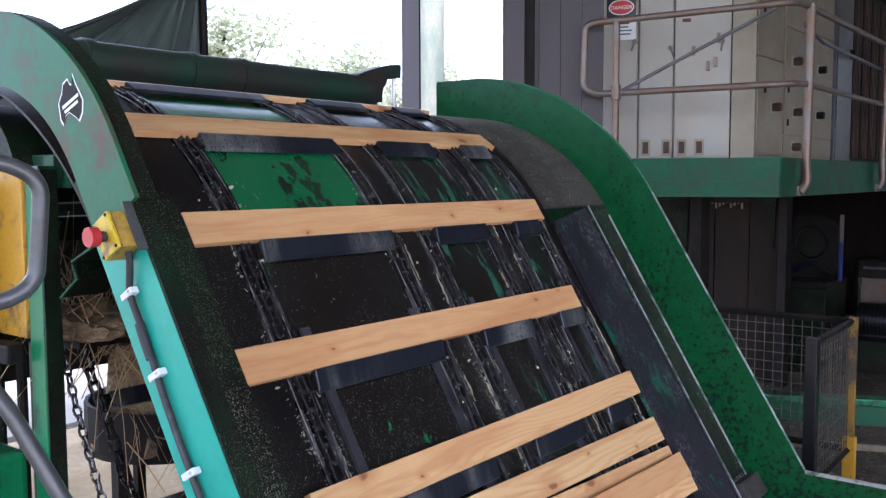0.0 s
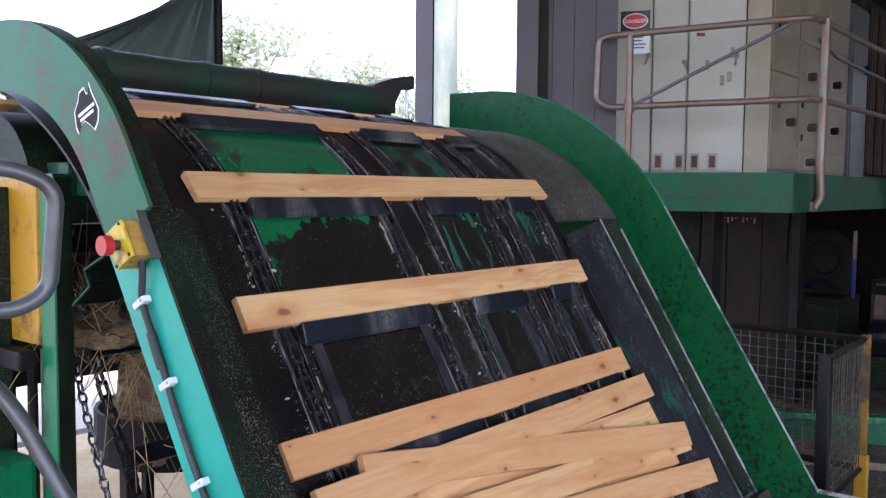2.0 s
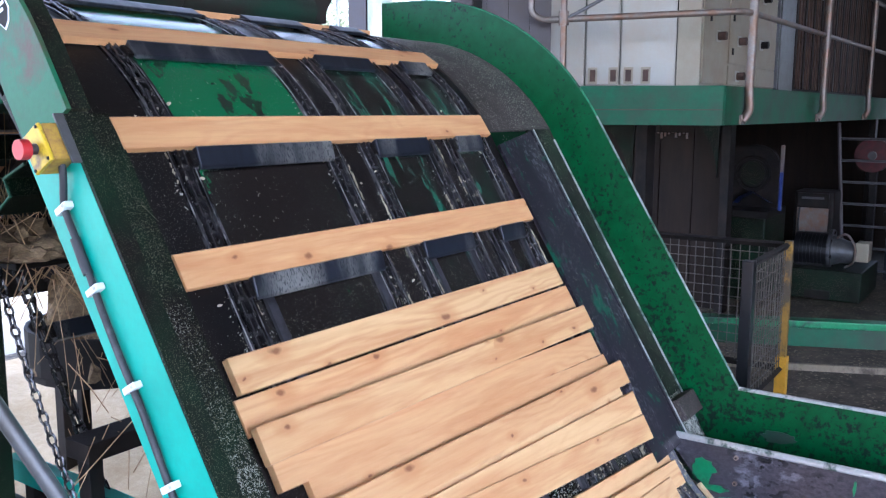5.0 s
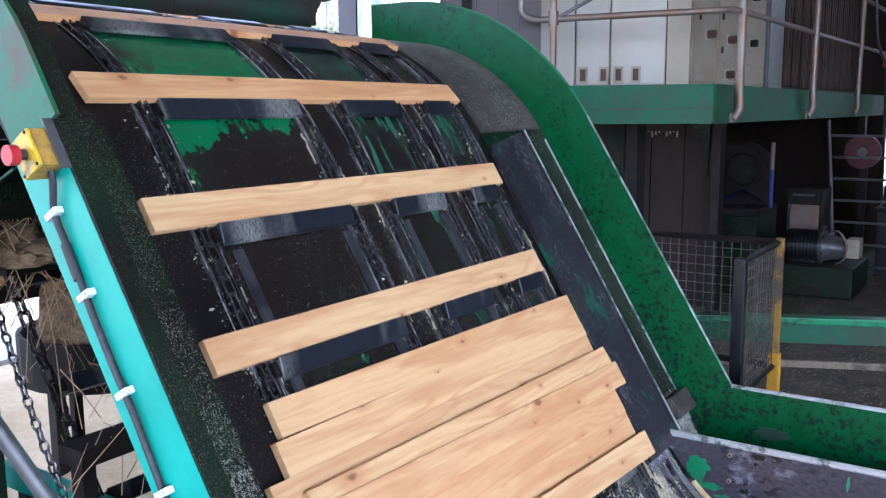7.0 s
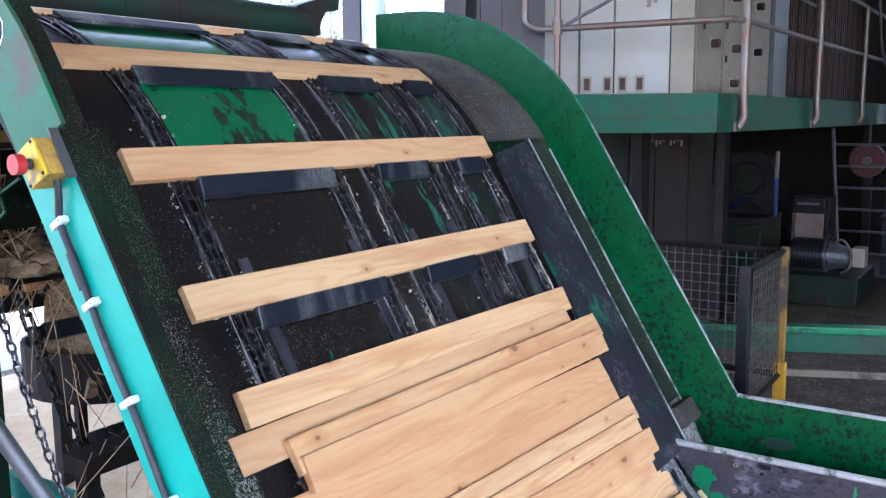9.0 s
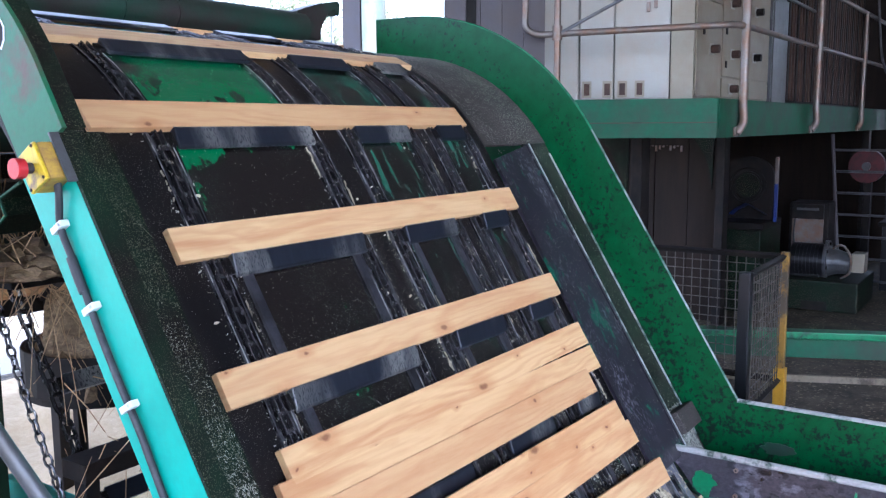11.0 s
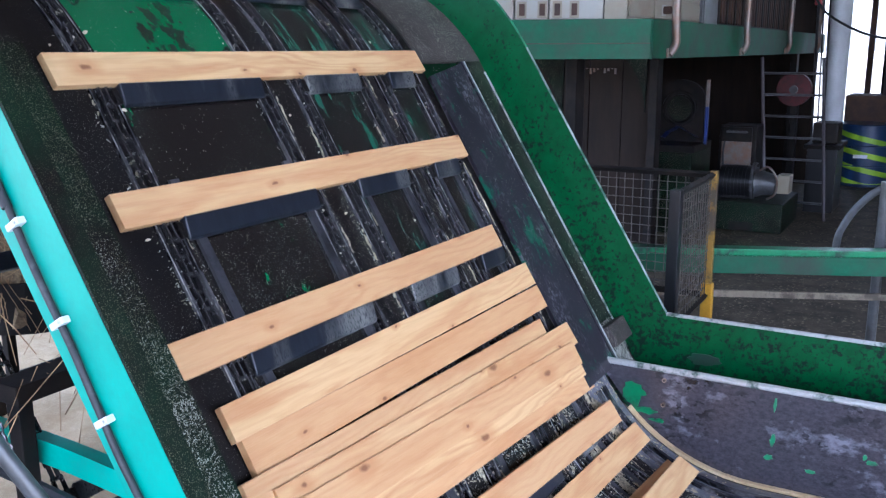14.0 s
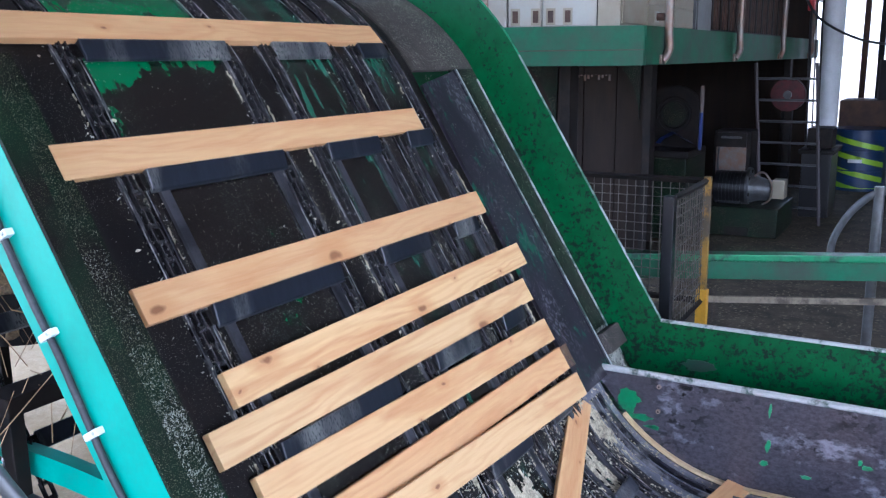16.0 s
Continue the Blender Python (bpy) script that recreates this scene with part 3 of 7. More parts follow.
    part("cheek_edge", tube([edge[0], edge[1]], 0.0065, sides=8), CHEEK_EDGE, top, "bare worn steel edge")
    part("cheek_edge", tube(edge[1:], 0.0065, sides=8), GREEN, top)
    part("trough_edge", tube([(XR + 0.008, -1.7, 1.15), (XR + 0.008, 1.04, 1.15)], 0.010, sides=8), EDGE, top, "bare worn steel edge")
    # trough
    wall = [(1.30, 0.996), (-1.7, 0.996), (-1.7, 0.55)]
    for k in range(12):
        s = S_START + 0.1 + (S_LOW + 0.02 - S_START - 0.1) * k / 11
        y, z, a = loop_at(s)
        wall.append((y, z - 0.02))
    part("trough_wall", plate(wall, 3.55, 3.565), TROUGH, top, "scraped dark steel trough wall")
    part("trough_ledge", box(3.566, XR - 0.001, -1.7, 1.25, 0.86, 0.868, 0.002), GREEN_GRIMY, top)
    part("trough_lip", tube([(3.558, -1.7, 0.998), (3.558, 1.29, 0.998)], 0.0145, sides=10), EDGE, top, "worn lip with its white gleam put into the colour")
    part("dust_seam", sweep(S_START + 0.2, S_LOW - 0.16, 3.524, 3.548, -0.004, 0.008), SAWDUST, top, "line of pale sawdust")
    part("trough_floor", sweep(lo, -0.63, 3.30, 3.515, -0.012, -0.004, step=0.03), BAND, top, "smooth blue-grey steel band", smooth=True)
    for x in (3.36, 3.42):
        part("guide_rail", sweep(lo, -0.66, x, x + 0.02, -0.004, 0.012), STRIP, top)
    part("corner_block", box(-0.11, 0.09, -0.05, 0.05, -0.03, 0.06, 0.008, turn=Matrix.Translation(at(3.74, -0.50, BED)) @ Matrix.Rotation(TH, 4, "X")), BROWN_DUST, top)
    for z in (0.954, 0.843):
        bolt = part("bolt", disc_bar((3.552, 0.95, z), (3.540, 0.95, z), 0.0095, sides=10), PIPE, top)
        part("bolt_socket", disc_bar((3.5399, 0.95, z), (3.5385, 0.95, z), 0.0045, sides=8), DARK, bolt)
    # flakes of old paint left on the trough wall
    rnd = random.Random(17)
    for y, z, ry, rz in PAINT_SPOTS:
        bm = bmesh.new()
        ring = []
        for i in range(22):
            w = i * math.pi / 11
            k = 1 + 0.45 * noise.fractal(Vector((math.cos(w) * 1.6, math.sin(w) * 1.6, y * 9)), 0.7, 2.0, 4)
            ring.append((y + ry * k * math.cos(w), z + rz * k * math.sin(w)))
        near = [bm.verts.new((3.5485, p, q)) for p, q in ring]
        far = [bm.verts.new((3.5498, p, q)) for p, q in ring]
        bm.faces.new(near)
        for i in range(22):
            bm.faces.new((near[i], near[(i + 1) % 22], far[(i + 1) % 22], far[i]))
        part("paint_patch", bm, GREEN, top, "remnant of green paint")
    rim = []
    for i in range(26):
        w = i * math.pi / 13
        k = 1 + 0.35 * noise.fractal(Vector((math.cos(w) * 2, math.sin(w) * 2, 4.4)), 0.7, 2.0, 4)
        rim.append((0.86 + 0.075 * k * math.cos(w), 0.965 + 0.026 * k * math.sin(w)))
    blot = plate(rim, XR - 0.003, XR - 0.001)
    part("grease_blot", blot, TUBE_GREEN, top, "black blot of grease")
    # legs and rear frame
    for x in (1.25, 3.78):
        part("leg", box(x - 0.05, x + 0.05, 2.72, 2.84, 0, 2.40, 0.006), GREEN_GRIMY, top)
        part("leg", box(x - 0.05, x + 0.05, -0.25, -0.15, 0, 0.52, 0.006), GREEN_GRIMY, top)
    part("cross_beam", box(1.30, 3.84, 2.74, 2.82, 2.20, 2.28, 0.006), GREEN_GRIMY, top)
    part("cross_beam", box(1.30, 3.84, -0.24, -0.16, 0.46, 0.52, 0.006), GREEN_GRIMY, top)
    return top


def flakes():
    """Loose flakes of sawdust and splinters lying on the bed and guards."""
    rnd = random.Random(21)
    sets = (("bed_flakes", 3600, -0.72, 0.95, 1.665, 3.26, 0.0, PALE, 0.0007), ("bed_flakes", 7000, -0.72, 0.40, 1.68, 3.26, 0.0, PALE, 0.00062), ("bed_flakes", 6000, -0.72, 0.60, 1.665, 3.26, 0.0, PALE_DULL, 0.0008), ("bed_flakes", 900, 0.95, 1.5, 1.665, 3.26, 0.0, PALE, 0.0007), ("bed_flakes", 200, -0.72, 0.9, 1.46, 1.665, 0.0, PALE, 0.0008),
            ("guard_flakes", 4200, -0.66, 1.02, 1.205, 1.44, 0.0225, PALE_DULL, 0.0008), ("guard_flakes", 4200, -0.66, 0.45, 1.205, 1.44, 0.0225, PALE, 0.0008), ("guard_flakes", 2600, -0.66, 0.02, 1.205, 1.44, 0.0225, PALE, 0.0012), ("guard_flakes", 900, -0.60, 0.88, 3.28, 3.60, 0.0265, PALE, 0.0009),
            ("crest_flakes", 4200, 0.93, 1.75, 3.32, 3.84, 0.0025, PALE, 0.0009), ("flange_flakes", 3200, -0.74, -0.44, 3.63, 3.835, 0.0005, PALE, 0.0014), ("flange_flakes", 1500, -0.68, 0.90, 3.63, 3.84, 0.0005, PALE, 0.0009),
            ("trough_flakes", 9000, -1.5, -0.42, 1.5, 3.5, 0.0, PALE, 0.0016), ("trough_fibres", 2600, -1.5, -0.50, 1.67, 3.5, 0.004, SAW_PALE, 0.0034))
    for name, count, s0, s1, x0, x1, h, material, size in sets:
        vs, fs = [], []
        plain = size
        while len(fs) < count * 5:
            size = plain
            s, x = rnd.uniform(s0, s1), rnd.uniform(x0, x1)
            if name == "bed_flakes":
                if rnd.random() < 0.22:
                    x = rnd.choice(CHAIN_X) + rnd.choice((-1, 1)) * rnd.uniform(0.020, 0.060)
                    size = 0.0017
            dense = noise.fractal(Vector((x * 4.5, s * 3.0, len(name))), 0.8, 2.0, 4)
            if dense < rnd.uniform(-0.8, 0.5) + (0.25 if name == "trough_flakes" else 0.0):
                continue
            hh = h - 0.004 if name in ("bed_flakes", "trough_flakes") else h
            y, z, a = deck_at(s)
            L = size * (0.6 + rnd.expovariate(1.1))
            W = size * rnd.uniform(0.5, 1.0)
            if rnd.random() < 0.008:
                L *= 4
            m = Matrix.Translation((x, y, z)) @ Matrix.Rotation(a, 4, "X") @ Matrix.Translation((0, 0, hh)) @ Matrix.Rotation(rnd.uniform(0, 6.3), 4, "Z")
            i = len(vs)
            t = W * 0.8
            vs += [m @ Vector(p) for p in ((-L, -W, 0), (L, -W, 0), (L, W, 0), (-L, W, 0), (-L * 0.6, -W * 0.5, t), (L * 0.6, -W * 0.5, t), (L * 0.6, W * 0.5, t), (-L * 0.6, W * 0.5, t))]
            fs += [(i + 4, i + 5, i + 6, i + 7), (i, i + 1, i + 5, i + 4), (i + 1, i + 2, i + 6, i + 5), (i + 2, i + 3, i + 7, i + 6), (i + 3, i, i + 4, i + 7)]
        me = bpy.data.meshes.new(name)
        me.from_pydata([tuple(v) for v in vs], [], fs)
        me.materials.append(material)
        tagged(new(name, me), "scattered pale flakes of sawdust on greasy steel", "sawdust", kind="stuff")
    # ragged streaks packed along the chain guides
    streaks = ((2.395, -0.02, 0.32, 0.006), (2.40, 0.45, 0.72, 0.005), (1.665, 0.02, 0.20, 0.006), (2.205, 0.30, 0.52, 0.004), (2.85, 0.10, 0.30, 0.004),
               (3.232, -0.35, 0.10, 0.014), (2.285, 0.55, 0.70, 0.004), (3.24, 0.15, 0.45, 0.008), (1.668, -0.30, -0.12, 0.006), (2.77, 0.5, 0.66, 0.003))
    streaks = list(streaks)
    for k in range(46):
        s0 = rnd.uniform(-0.7, 0.85)
        streaks.append((rnd.choice(CHAIN_X) + rnd.choice((-1, 1)) * rnd.uniform(0.038, 0.052), s0, s0 + rnd.uniform(0.03, 0.14), rnd.uniform(0.0010, 0.0026)))
    for x, s0, s1, w in streaks:
        bm = bmesh.new()
        prev = None
        n = int((s1 - s0) / 0.012)
        for k in range(n + 1):
            s = s0 + (s1 - s0) * k / n
            y, z, a = deck_at(s)
            ww = max(0.0004, w * (0.1 + 1.2 * rnd.random()) * math.sin(math.pi * (k + 0.5) / (n + 1)) * (0.3 if rnd.random() < 0.2 else 1.0))
            o = rnd.gauss(0, 0.003)
            m = Matrix.Translation((x + o, y, z)) @ Matrix.Rotation(a, 4, "X")
            cur = [bm.verts.new(m @ Vector(p)) for p in ((-ww, 0, -0.004), (ww, 0, -0.004), (0, 0, 0.002 + ww * 0.7))]
            if prev:
                for i in range(3):
                    bm.faces.new((prev[i], prev[(i + 1) % 3], cur[(i + 1) % 3], cur[i]))
            prev = cur
        ob = part("sawdust_streak", bm, SAW_PALE)
        tagged(ob, "ragged streak of packed sawdust along a chain guide", "sawdust", kind="stuff")


def wood_chips():
    """Single pale chips stuck to the greasy bed, each where it lies."""
    rnd = random.Random(12)
    spots = [(2.317, 0.735, 0.007), (2.942, 0.291, 0.009), (1.546, 0.430, 0.008), (1.675, 1.048, 0.010), (1.664, 0.799, 0.011), (2.352, 0.365, 0.008)]
    for k in range(70):
        x = rnd.choice(CHAIN_X) + rnd.gauss(0, 0.05)
        spots.append((min(3.25, max(1.47, x)), rnd.uniform(-0.62, 1.05), rnd.uniform(0.0025, 0.006)))
    for x, q, size in spots:
        bm = bmesh.new()
        n = 6
        ring = [(size * rnd.uniform(0.5, 1.3) * math.cos(i * math.pi / 3), size * rnd.uniform(0.3, 0.8) * math.sin(i * math.pi / 3)) for i in range(n)]
        m = carried(q, x, 0.0005, deck_at, rnd.uniform(0, 3.1))
        A = [bm.verts.new(m @ Vector((u, v, 0.0))) for u, v in ring]
        B = [bm.verts.new(m @ Vector((u * 0.8, v * 0.8, 0.004 + 0.3 * size * rnd.random()))) for u, v in ring]
        bm.faces.new(A[::-1]), bm.faces.new(B)
        for i in range(n):
            bm.faces.new((A[i], A[(i + 1) % n], B[(i + 1) % n], B[i]))
        ob = part("wood_chip", bm, SAW_CHIP)
        tagged(ob, "small pale wood chip stuck to the greasy bed", "wood chip", "wood chips", kind="stuff")


def trough_sawdust():
    """Matted fibres of sawdust lying between the chains at the foot."""
    rnd = random.Random(31)
    d = 0.011
    for x0, x1 in ((1.67, 2.20), (2.29, 2.39), (2.48, 2.765), (2.855, 2.905), (2.995, 3.145), (3.235, 3.35)):
        vs, fs, ids = [], [], {}
        nx, ns = int((x1 - x0) / d), int(0.95 / d)

        def corner(i, j):
            if (i, j) not in ids:
                x, q = x0 + i * d, -1.48 + j * d
                y, z, a = deck_at(q)
                lift = -0.003 + 0.012 * max(0.0, height(i, j)) + rnd.uniform(0, 0.002)
                ids[(i, j)] = len(vs)
                vs.append((x, y - math.sin(a) * lift, z + math.cos(a) * lift))
            return ids[(i, j)]

        def height(i, j):
            x, q = x0 + i * d, -1.48 + j * d
            h = noise.fractal(Vector((x * 6.5, q * 4.0, 7.3)), 0.8, 2.0, 5)
            return h + 0.30 * noise.noise(Vector((x * 40, q * 22, 1.1))) - 0.10 - 0.9 * max(0.0, q + 0.80)
        for i in range(nx):
            for j in range(ns):
                if height(i + 0.5, j + 0.5) > 0:
                    fs.append((corner(i, j), corner(i + 1, j), corner(i + 1, j + 1), corner(i, j + 1)))
        if fs:
            me = bpy.data.meshes.new("matted_sawdust")
            me.from_pydata(vs, [], fs)
            me.materials.append(SAW_PALE)
            tagged(new("matted_sawdust", me), "matted pale sawdust between the chains at the foot", "sawdust", kind="stuff")


def rear_chute():
    top = thing("outfeed_chute", "plain dark steel chute behind the elevator crest", "chute")
    for x in (1.55, 2.3, 3.1):
        part("skid", sweep(S_TOP + R_TOP * TH + 0.14, 4.6, x - 0.03, x + 0.03, -0.04, -0.003, way=chute_at), DARK, top)
    y, z, a = chute_at(4.6)
    part("stop", box(1.4, 3.3, y - 0.01, y + 0.03, z - 0.1, z + 0.12, 0.005), DARK, top)
    for x in (1.55, 3.1):
        part("leg", box(x - 0.04, x + 0.04, y - 0.15, y - 0.07, 0, z + 0.0, 0.004), DARK, top)
        part("leg", box(x - 0.04, x + 0.04, 3.42, 3.50, 0, chute_at(2.42)[1] - 0.06, 0.004), DARK, top)


# ---- chain, lugs ----
def chain_section_mesh():
    """A quarter lug pitch of roller chain: paired side plates with rollers between."""
    bm = bmesh.new()
    n, p = 2, PITCH / 8
    for i in range(n):
        y = (i + 0.5) * p
        inner = i % 2
        w = 0.010 if inner else 0.015
        for sx in (-1, 1):
            box(sx * w - 0.0025, sx * w + 0.0025, y - p * 0.62, y + p * 0.62, -0.012, 0.010, 0.006, bm)
        tube([(-0.018, y - p / 2, -0.002), (0.018, y - p / 2, -0.002)], 0.0085, bm, sides=7)
    return mesh(bm, "chain_section", CHAIN)


def make_lug():
    top = thing("conveyor_lug", "black steel lug bars, scraped bright, riding on the chains", "lug", "conveyor lugs")
    for x0, x1 in ((1.668, 2.232), (2.465, 2.775), (2.978, 3.158)):
        bm = bmesh.new()
        pr = [(-0.066, 0.004), (-0.060, 0.016), (-0.006, 0.030), (0.0, 0.030), (0.0, 0.004)]
        A = [bm.verts.new((x0, y, z)) for y, z in pr]
        B = [bm.verts.new((x1, y, z)) for y, z in pr]
        bm.faces.new(A), bm.faces.new(B[::-1])
        for i in range(5):
            bm.faces.new((A[i], A[(i + 1) % 5], B[(i + 1) % 5], B[i]))
        bmesh.ops.bevel(bm, geom=bm.edges[:], offset=0.003, segments=1, affect="EDGES")
        part("lug_bar", bm, LUG, top)
        for x in (x0 - 0.022, x1 + 0.001):
            part("lug_bracket", box(x, x + 0.021, -0.055, -0.008, -0.006, 0.016, 0.004), BLACK, top)
    return top


# ---- boards ----
def make_board(length, width=0.098, thick=0.024):
    bm = box(-length / 2, length / 2, -width / 2, width / 2, -thick / 2, thick / 2, 0.0025)
    return bm


# across-centre and length of the boards on lug k (k falls by one for each later lug)
BOARDS = {3: (2.36, 1.78), 2: (2.35, 1.78), 1: (2.33, 1.77), 0: (2.303, 1.72), -1: (2.40, 1.81), -2: (2.385, 1.80), -3: (2.36, 1.81),
          -4: (2.368, 1.80), -5: (2.345, 1.81), -6: (2.355, 1.81), -7: (2.35, 1.80), -8: (2.345, 1.77), -9: (2.33, 1.74), -10: (2.36, 1.80),
          -11: (2.36, 1.79), -12: (2.31, 1.80), -13: (2.40, 1.80), -14: (2.36, 1.80), -15: (2.285, 1.71), -16: (2.375, 1.79),
          -17: (2.372, 1.79), -18: (2.305, 1.73), -19: (2.27, 1.70), -20: (2.36, 1.81), -21: (2.36, 1.80), -22: (2.33, 1.77)}
S_ZERO = 0.451


def lug_s(k, t):
    return S_ZERO + k * PITCH + SPEED * t


def ease(w):
    w = max(0.0, min(1.0, w))
    return w * w * (3 - 2 * w)


def blend(a, b, w):
    p = a.translation.lerp(b.translation, w)
    q = a.to_quaternion().slerp(b.to_quaternion(), w)
    return Matrix.LocRotScale(p, q, None)


def board_pose(k, order, t, x):
    s = lug_s(k, t)
    stop = 4.55 - 0.102 * (3 - k)
    low = max(0.0, min(1.0, (-0.1 - s) / 0.6))
    x += 0.06 * low
    ride = carried(min(s, stop) + 0.049, x, 0.0125 + 0.032 * low, chute_at, radians(-3.6 * low))
    if s > -1.0:
        return ride
    col, layer = order % 4, 5 - order // 4
    rest = Matrix.Translation((x, 0.20 - 0.15 * col, 0.575 + 0.017 + 0.027 * layer)) @ Matrix.Rotation(radians(((order * 37) % 7 - 3) * 0.6), 4, "Z")
    near = carried(-1.0 + 0.049, x, 0.0445, chute_at, radians(-3.6))
    return blend(rest, near, ease((s + 1.6) / 0.6))


LUG_BOARDS, LUGS, CHAINS = [], [], []


def boards():
    order = 0
    for k in sorted(BOARDS, reverse=True):
        x, length = BOARDS[k]
        ob = part("pine_board", make_board(length), PINE)
        tagged(ob, "pale dressed pine board carried by lugs", "board", "pine boards")
        ob.color = (1.0, 0.92, 0.84, 1.0) if k > -8 else (0.95, 0.95, 0.92, 1.0)
        rest = 0
        if lug_s(k, 0) < -1.0:
            rest = order
            order += 1
        LUG_BOARDS.append((ob, k, rest, x))


TUMBLES = {}


def loose_board(length):
    """A board of the heap that slips back from lug to lug."""
    ob = part("loose_board", make_board(length), PINE)
    tagged(ob, "pale pine board lying loose in the heap at the foot", "board", "loose boards")
    ob.color = (0.96, 0.92, 0.86, 1.0)
    TUMBLES[ob] = []
    return ob


def tumble(ob, *stations):
    """Stations of a loose board: time, way up the bed, across, yaw, height off the bed, roll."""
    TUMBLES[ob] += stations


def loose_pose(rows, t):
    """Rides up with the chain, then slips back over the next lug."""
    i = 0
    while i < len(rows) - 2 and t >= rows[i + 1][0]:
        i += 1
    a, b = rows[i], rows[i + 1]
    dt = b[0] - a[0]
    u = (t - a[0]) / dt
    rise = SPEED * dt
    w = ease((u - 0.15) / 0.75)
    s = a[1] if abs(a[1] - b[1]) < 1e-3 else (a[1] + rise * u) * (1 - w) + (b[1] - rise * (1 - u)) * w
    drop = max(0.0, min(1.0, (a[1] + rise - b[1] - 0.08) / 0.3)) if s > -0.8 else 0.0
    x, yaw, h, roll = (p + (q - p) * w for p, q in zip(a[2:], b[2:]))
    hop = drop * math.sin(math.pi * u)
    return carried(s, x, h + 0.05 * hop, loop_at, radians(yaw), radians(roll + 20 * hop))


def heap():
    board = loose_board(1.76)
    tumble(board, (0, -0.086, 2.41, -1.4, 0.013, 0), (0.5, -0.001, 2.49, -1.5, 0.038, 2), (1, 0.005, 2.44, -1.0, 0.013, 0), (1.5, 0.014, 2.77, -2.7, 0.046, 6), (2, 0.040, 2.55, -1.1, 0.013, 0), (2.5, 0.013, 2.42, -0.4, 0.046, 0), (3, 0.149, 2.43, 3.8, 0.013, 0), (3.5, 0.299, 2.40, 0.3, 0.013, 0), (4, 0.541, 2.46, 0.0, 0.030, 6), (4.5, 0.200, 2.32, 0.5, 0.046, 0), (5, 0.237, 2.36, 0.0, 0.013, 0))
    tumble(board, (5.5, -0.900, 2.42, -3.0, 0.066, 0), (6, -0.497, 2.44, -2.7, 0.013, 3), (6.5, -0.406, 2.42, -3.3, 0.038, 1), (7, -0.160, 2.43, -1.0, 0.038, -3), (7.5, -0.056, 2.29, -1.2, 0.013, 0), (8, -0.900, 2.42, -3.0, 0.066, 0), (8.5, -0.900, 2.42, -3.0, 0.066, 0))
    tumble(board, (9, -0.390, 2.40, -2.3, 0.038, 0), (9.5, -0.144, 2.41, -1.1, 0.038, 0), (10, -0.302, 2.40, -1.3, 0.038, 2), (10.5, -0.056, 2.39, -1.1, 0.038, -1), (11, 0.018, 2.43, 0.2, 0.013, 0), (11.5, -1.500, 2.42, -3.0, 0.066, 0), (12, -0.346, 2.43, -3.9, 0.013, 0), (12.5, -0.778, 2.54, -4.0, 0.046, 0))
    tumble(board, (13, -0.639, 2.49, -3.5, 0.013, 0), (13.5, -0.768, 2.57, -5.5, 0.013, 0), (14, -0.474, 2.38, -2.5, 0.038, -2), (14.5, -0.371, 2.46, -2.2, 0.013, 0), (15, -0.121, 2.38, -1.0, 0.013, 0), (15.5, -0.237, 2.48, -1.6, 0.013, 0), (16, 0.012, 2.46, 0.3, 0.030, 0))
    board = loose_board(1.80)
    tumble(board, (0, -0.191, 2.42, -2.7, 0.013, 0), (0.5, 0.060, 2.49, -2.7, 0.036, 8), (1, -0.620, 2.42, -3.0, 0.066, 0), (1.5, -0.620, 2.42, -3.0, 0.066, 0), (2, -0.057, 2.49, -3.7, 0.038, 3), (2.5, -0.066, 2.34, -3.8, 0.046, 0), (3, 0.055, 2.51, -0.5, 0.030, 10), (3.5, 0.010, 2.28, -0.6, 0.013, 0), (4, -0.047, 2.33, -0.4, 0.046, 0), (4.5, 0.125, 2.32, 1.7, 0.046, 3), (5, 0.036, 2.35, -0.7, 0.046, 0))
    tumble(board, (5.5, -1.010, 2.42, -3.0, 0.092, 0), (6, -1.010, 2.42, -3.0, 0.066, 0), (6.5, -0.467, 2.38, -3.8, 0.046, 0), (7, -0.221, 2.43, -1.9, 0.046, -1), (7.5, -0.114, 2.25, -2.0, 0.038, 3), (8, -0.071, 2.43, -0.3, 0.038, 0), (8.5, 0.030, 2.43, -0.8, 0.013, 0))
    tumble(board, (9, 0.014, 2.46, -0.3, 0.038, -2), (9.5, -0.900, 2.42, -3.0, 0.066, 0), (10, -0.551, 2.42, -3.8, 0.013, 4), (10.5, -0.305, 2.42, -2.4, 0.013, 3), (11, -0.304, 2.29, -1.1, 0.046, 0), (11.5, -0.384, 2.32, -2.1, 0.046, 0), (12, -0.219, 2.24, -2.8, 0.046, 0), (12.5, -0.372, 2.27, -1.8, 0.046, 0))
    tumble(board, (13, -0.225, 2.48, 0.8, 0.038, 1), (13.5, -0.317, 2.44, -1.2, 0.013, 0), (14, -0.356, 2.42, -2.0, 0.038, -3), (14.5, -0.107, 2.44, 2.1, 0.046, 4), (15, -0.059, 2.41, 0.2, 0.038, -2), (15.5, -0.135, 2.42, -1.0, 0.013, 0), (16, -1.500, 2.42, -3.0, 0.066, 0))
    board = loose_board(1.77)
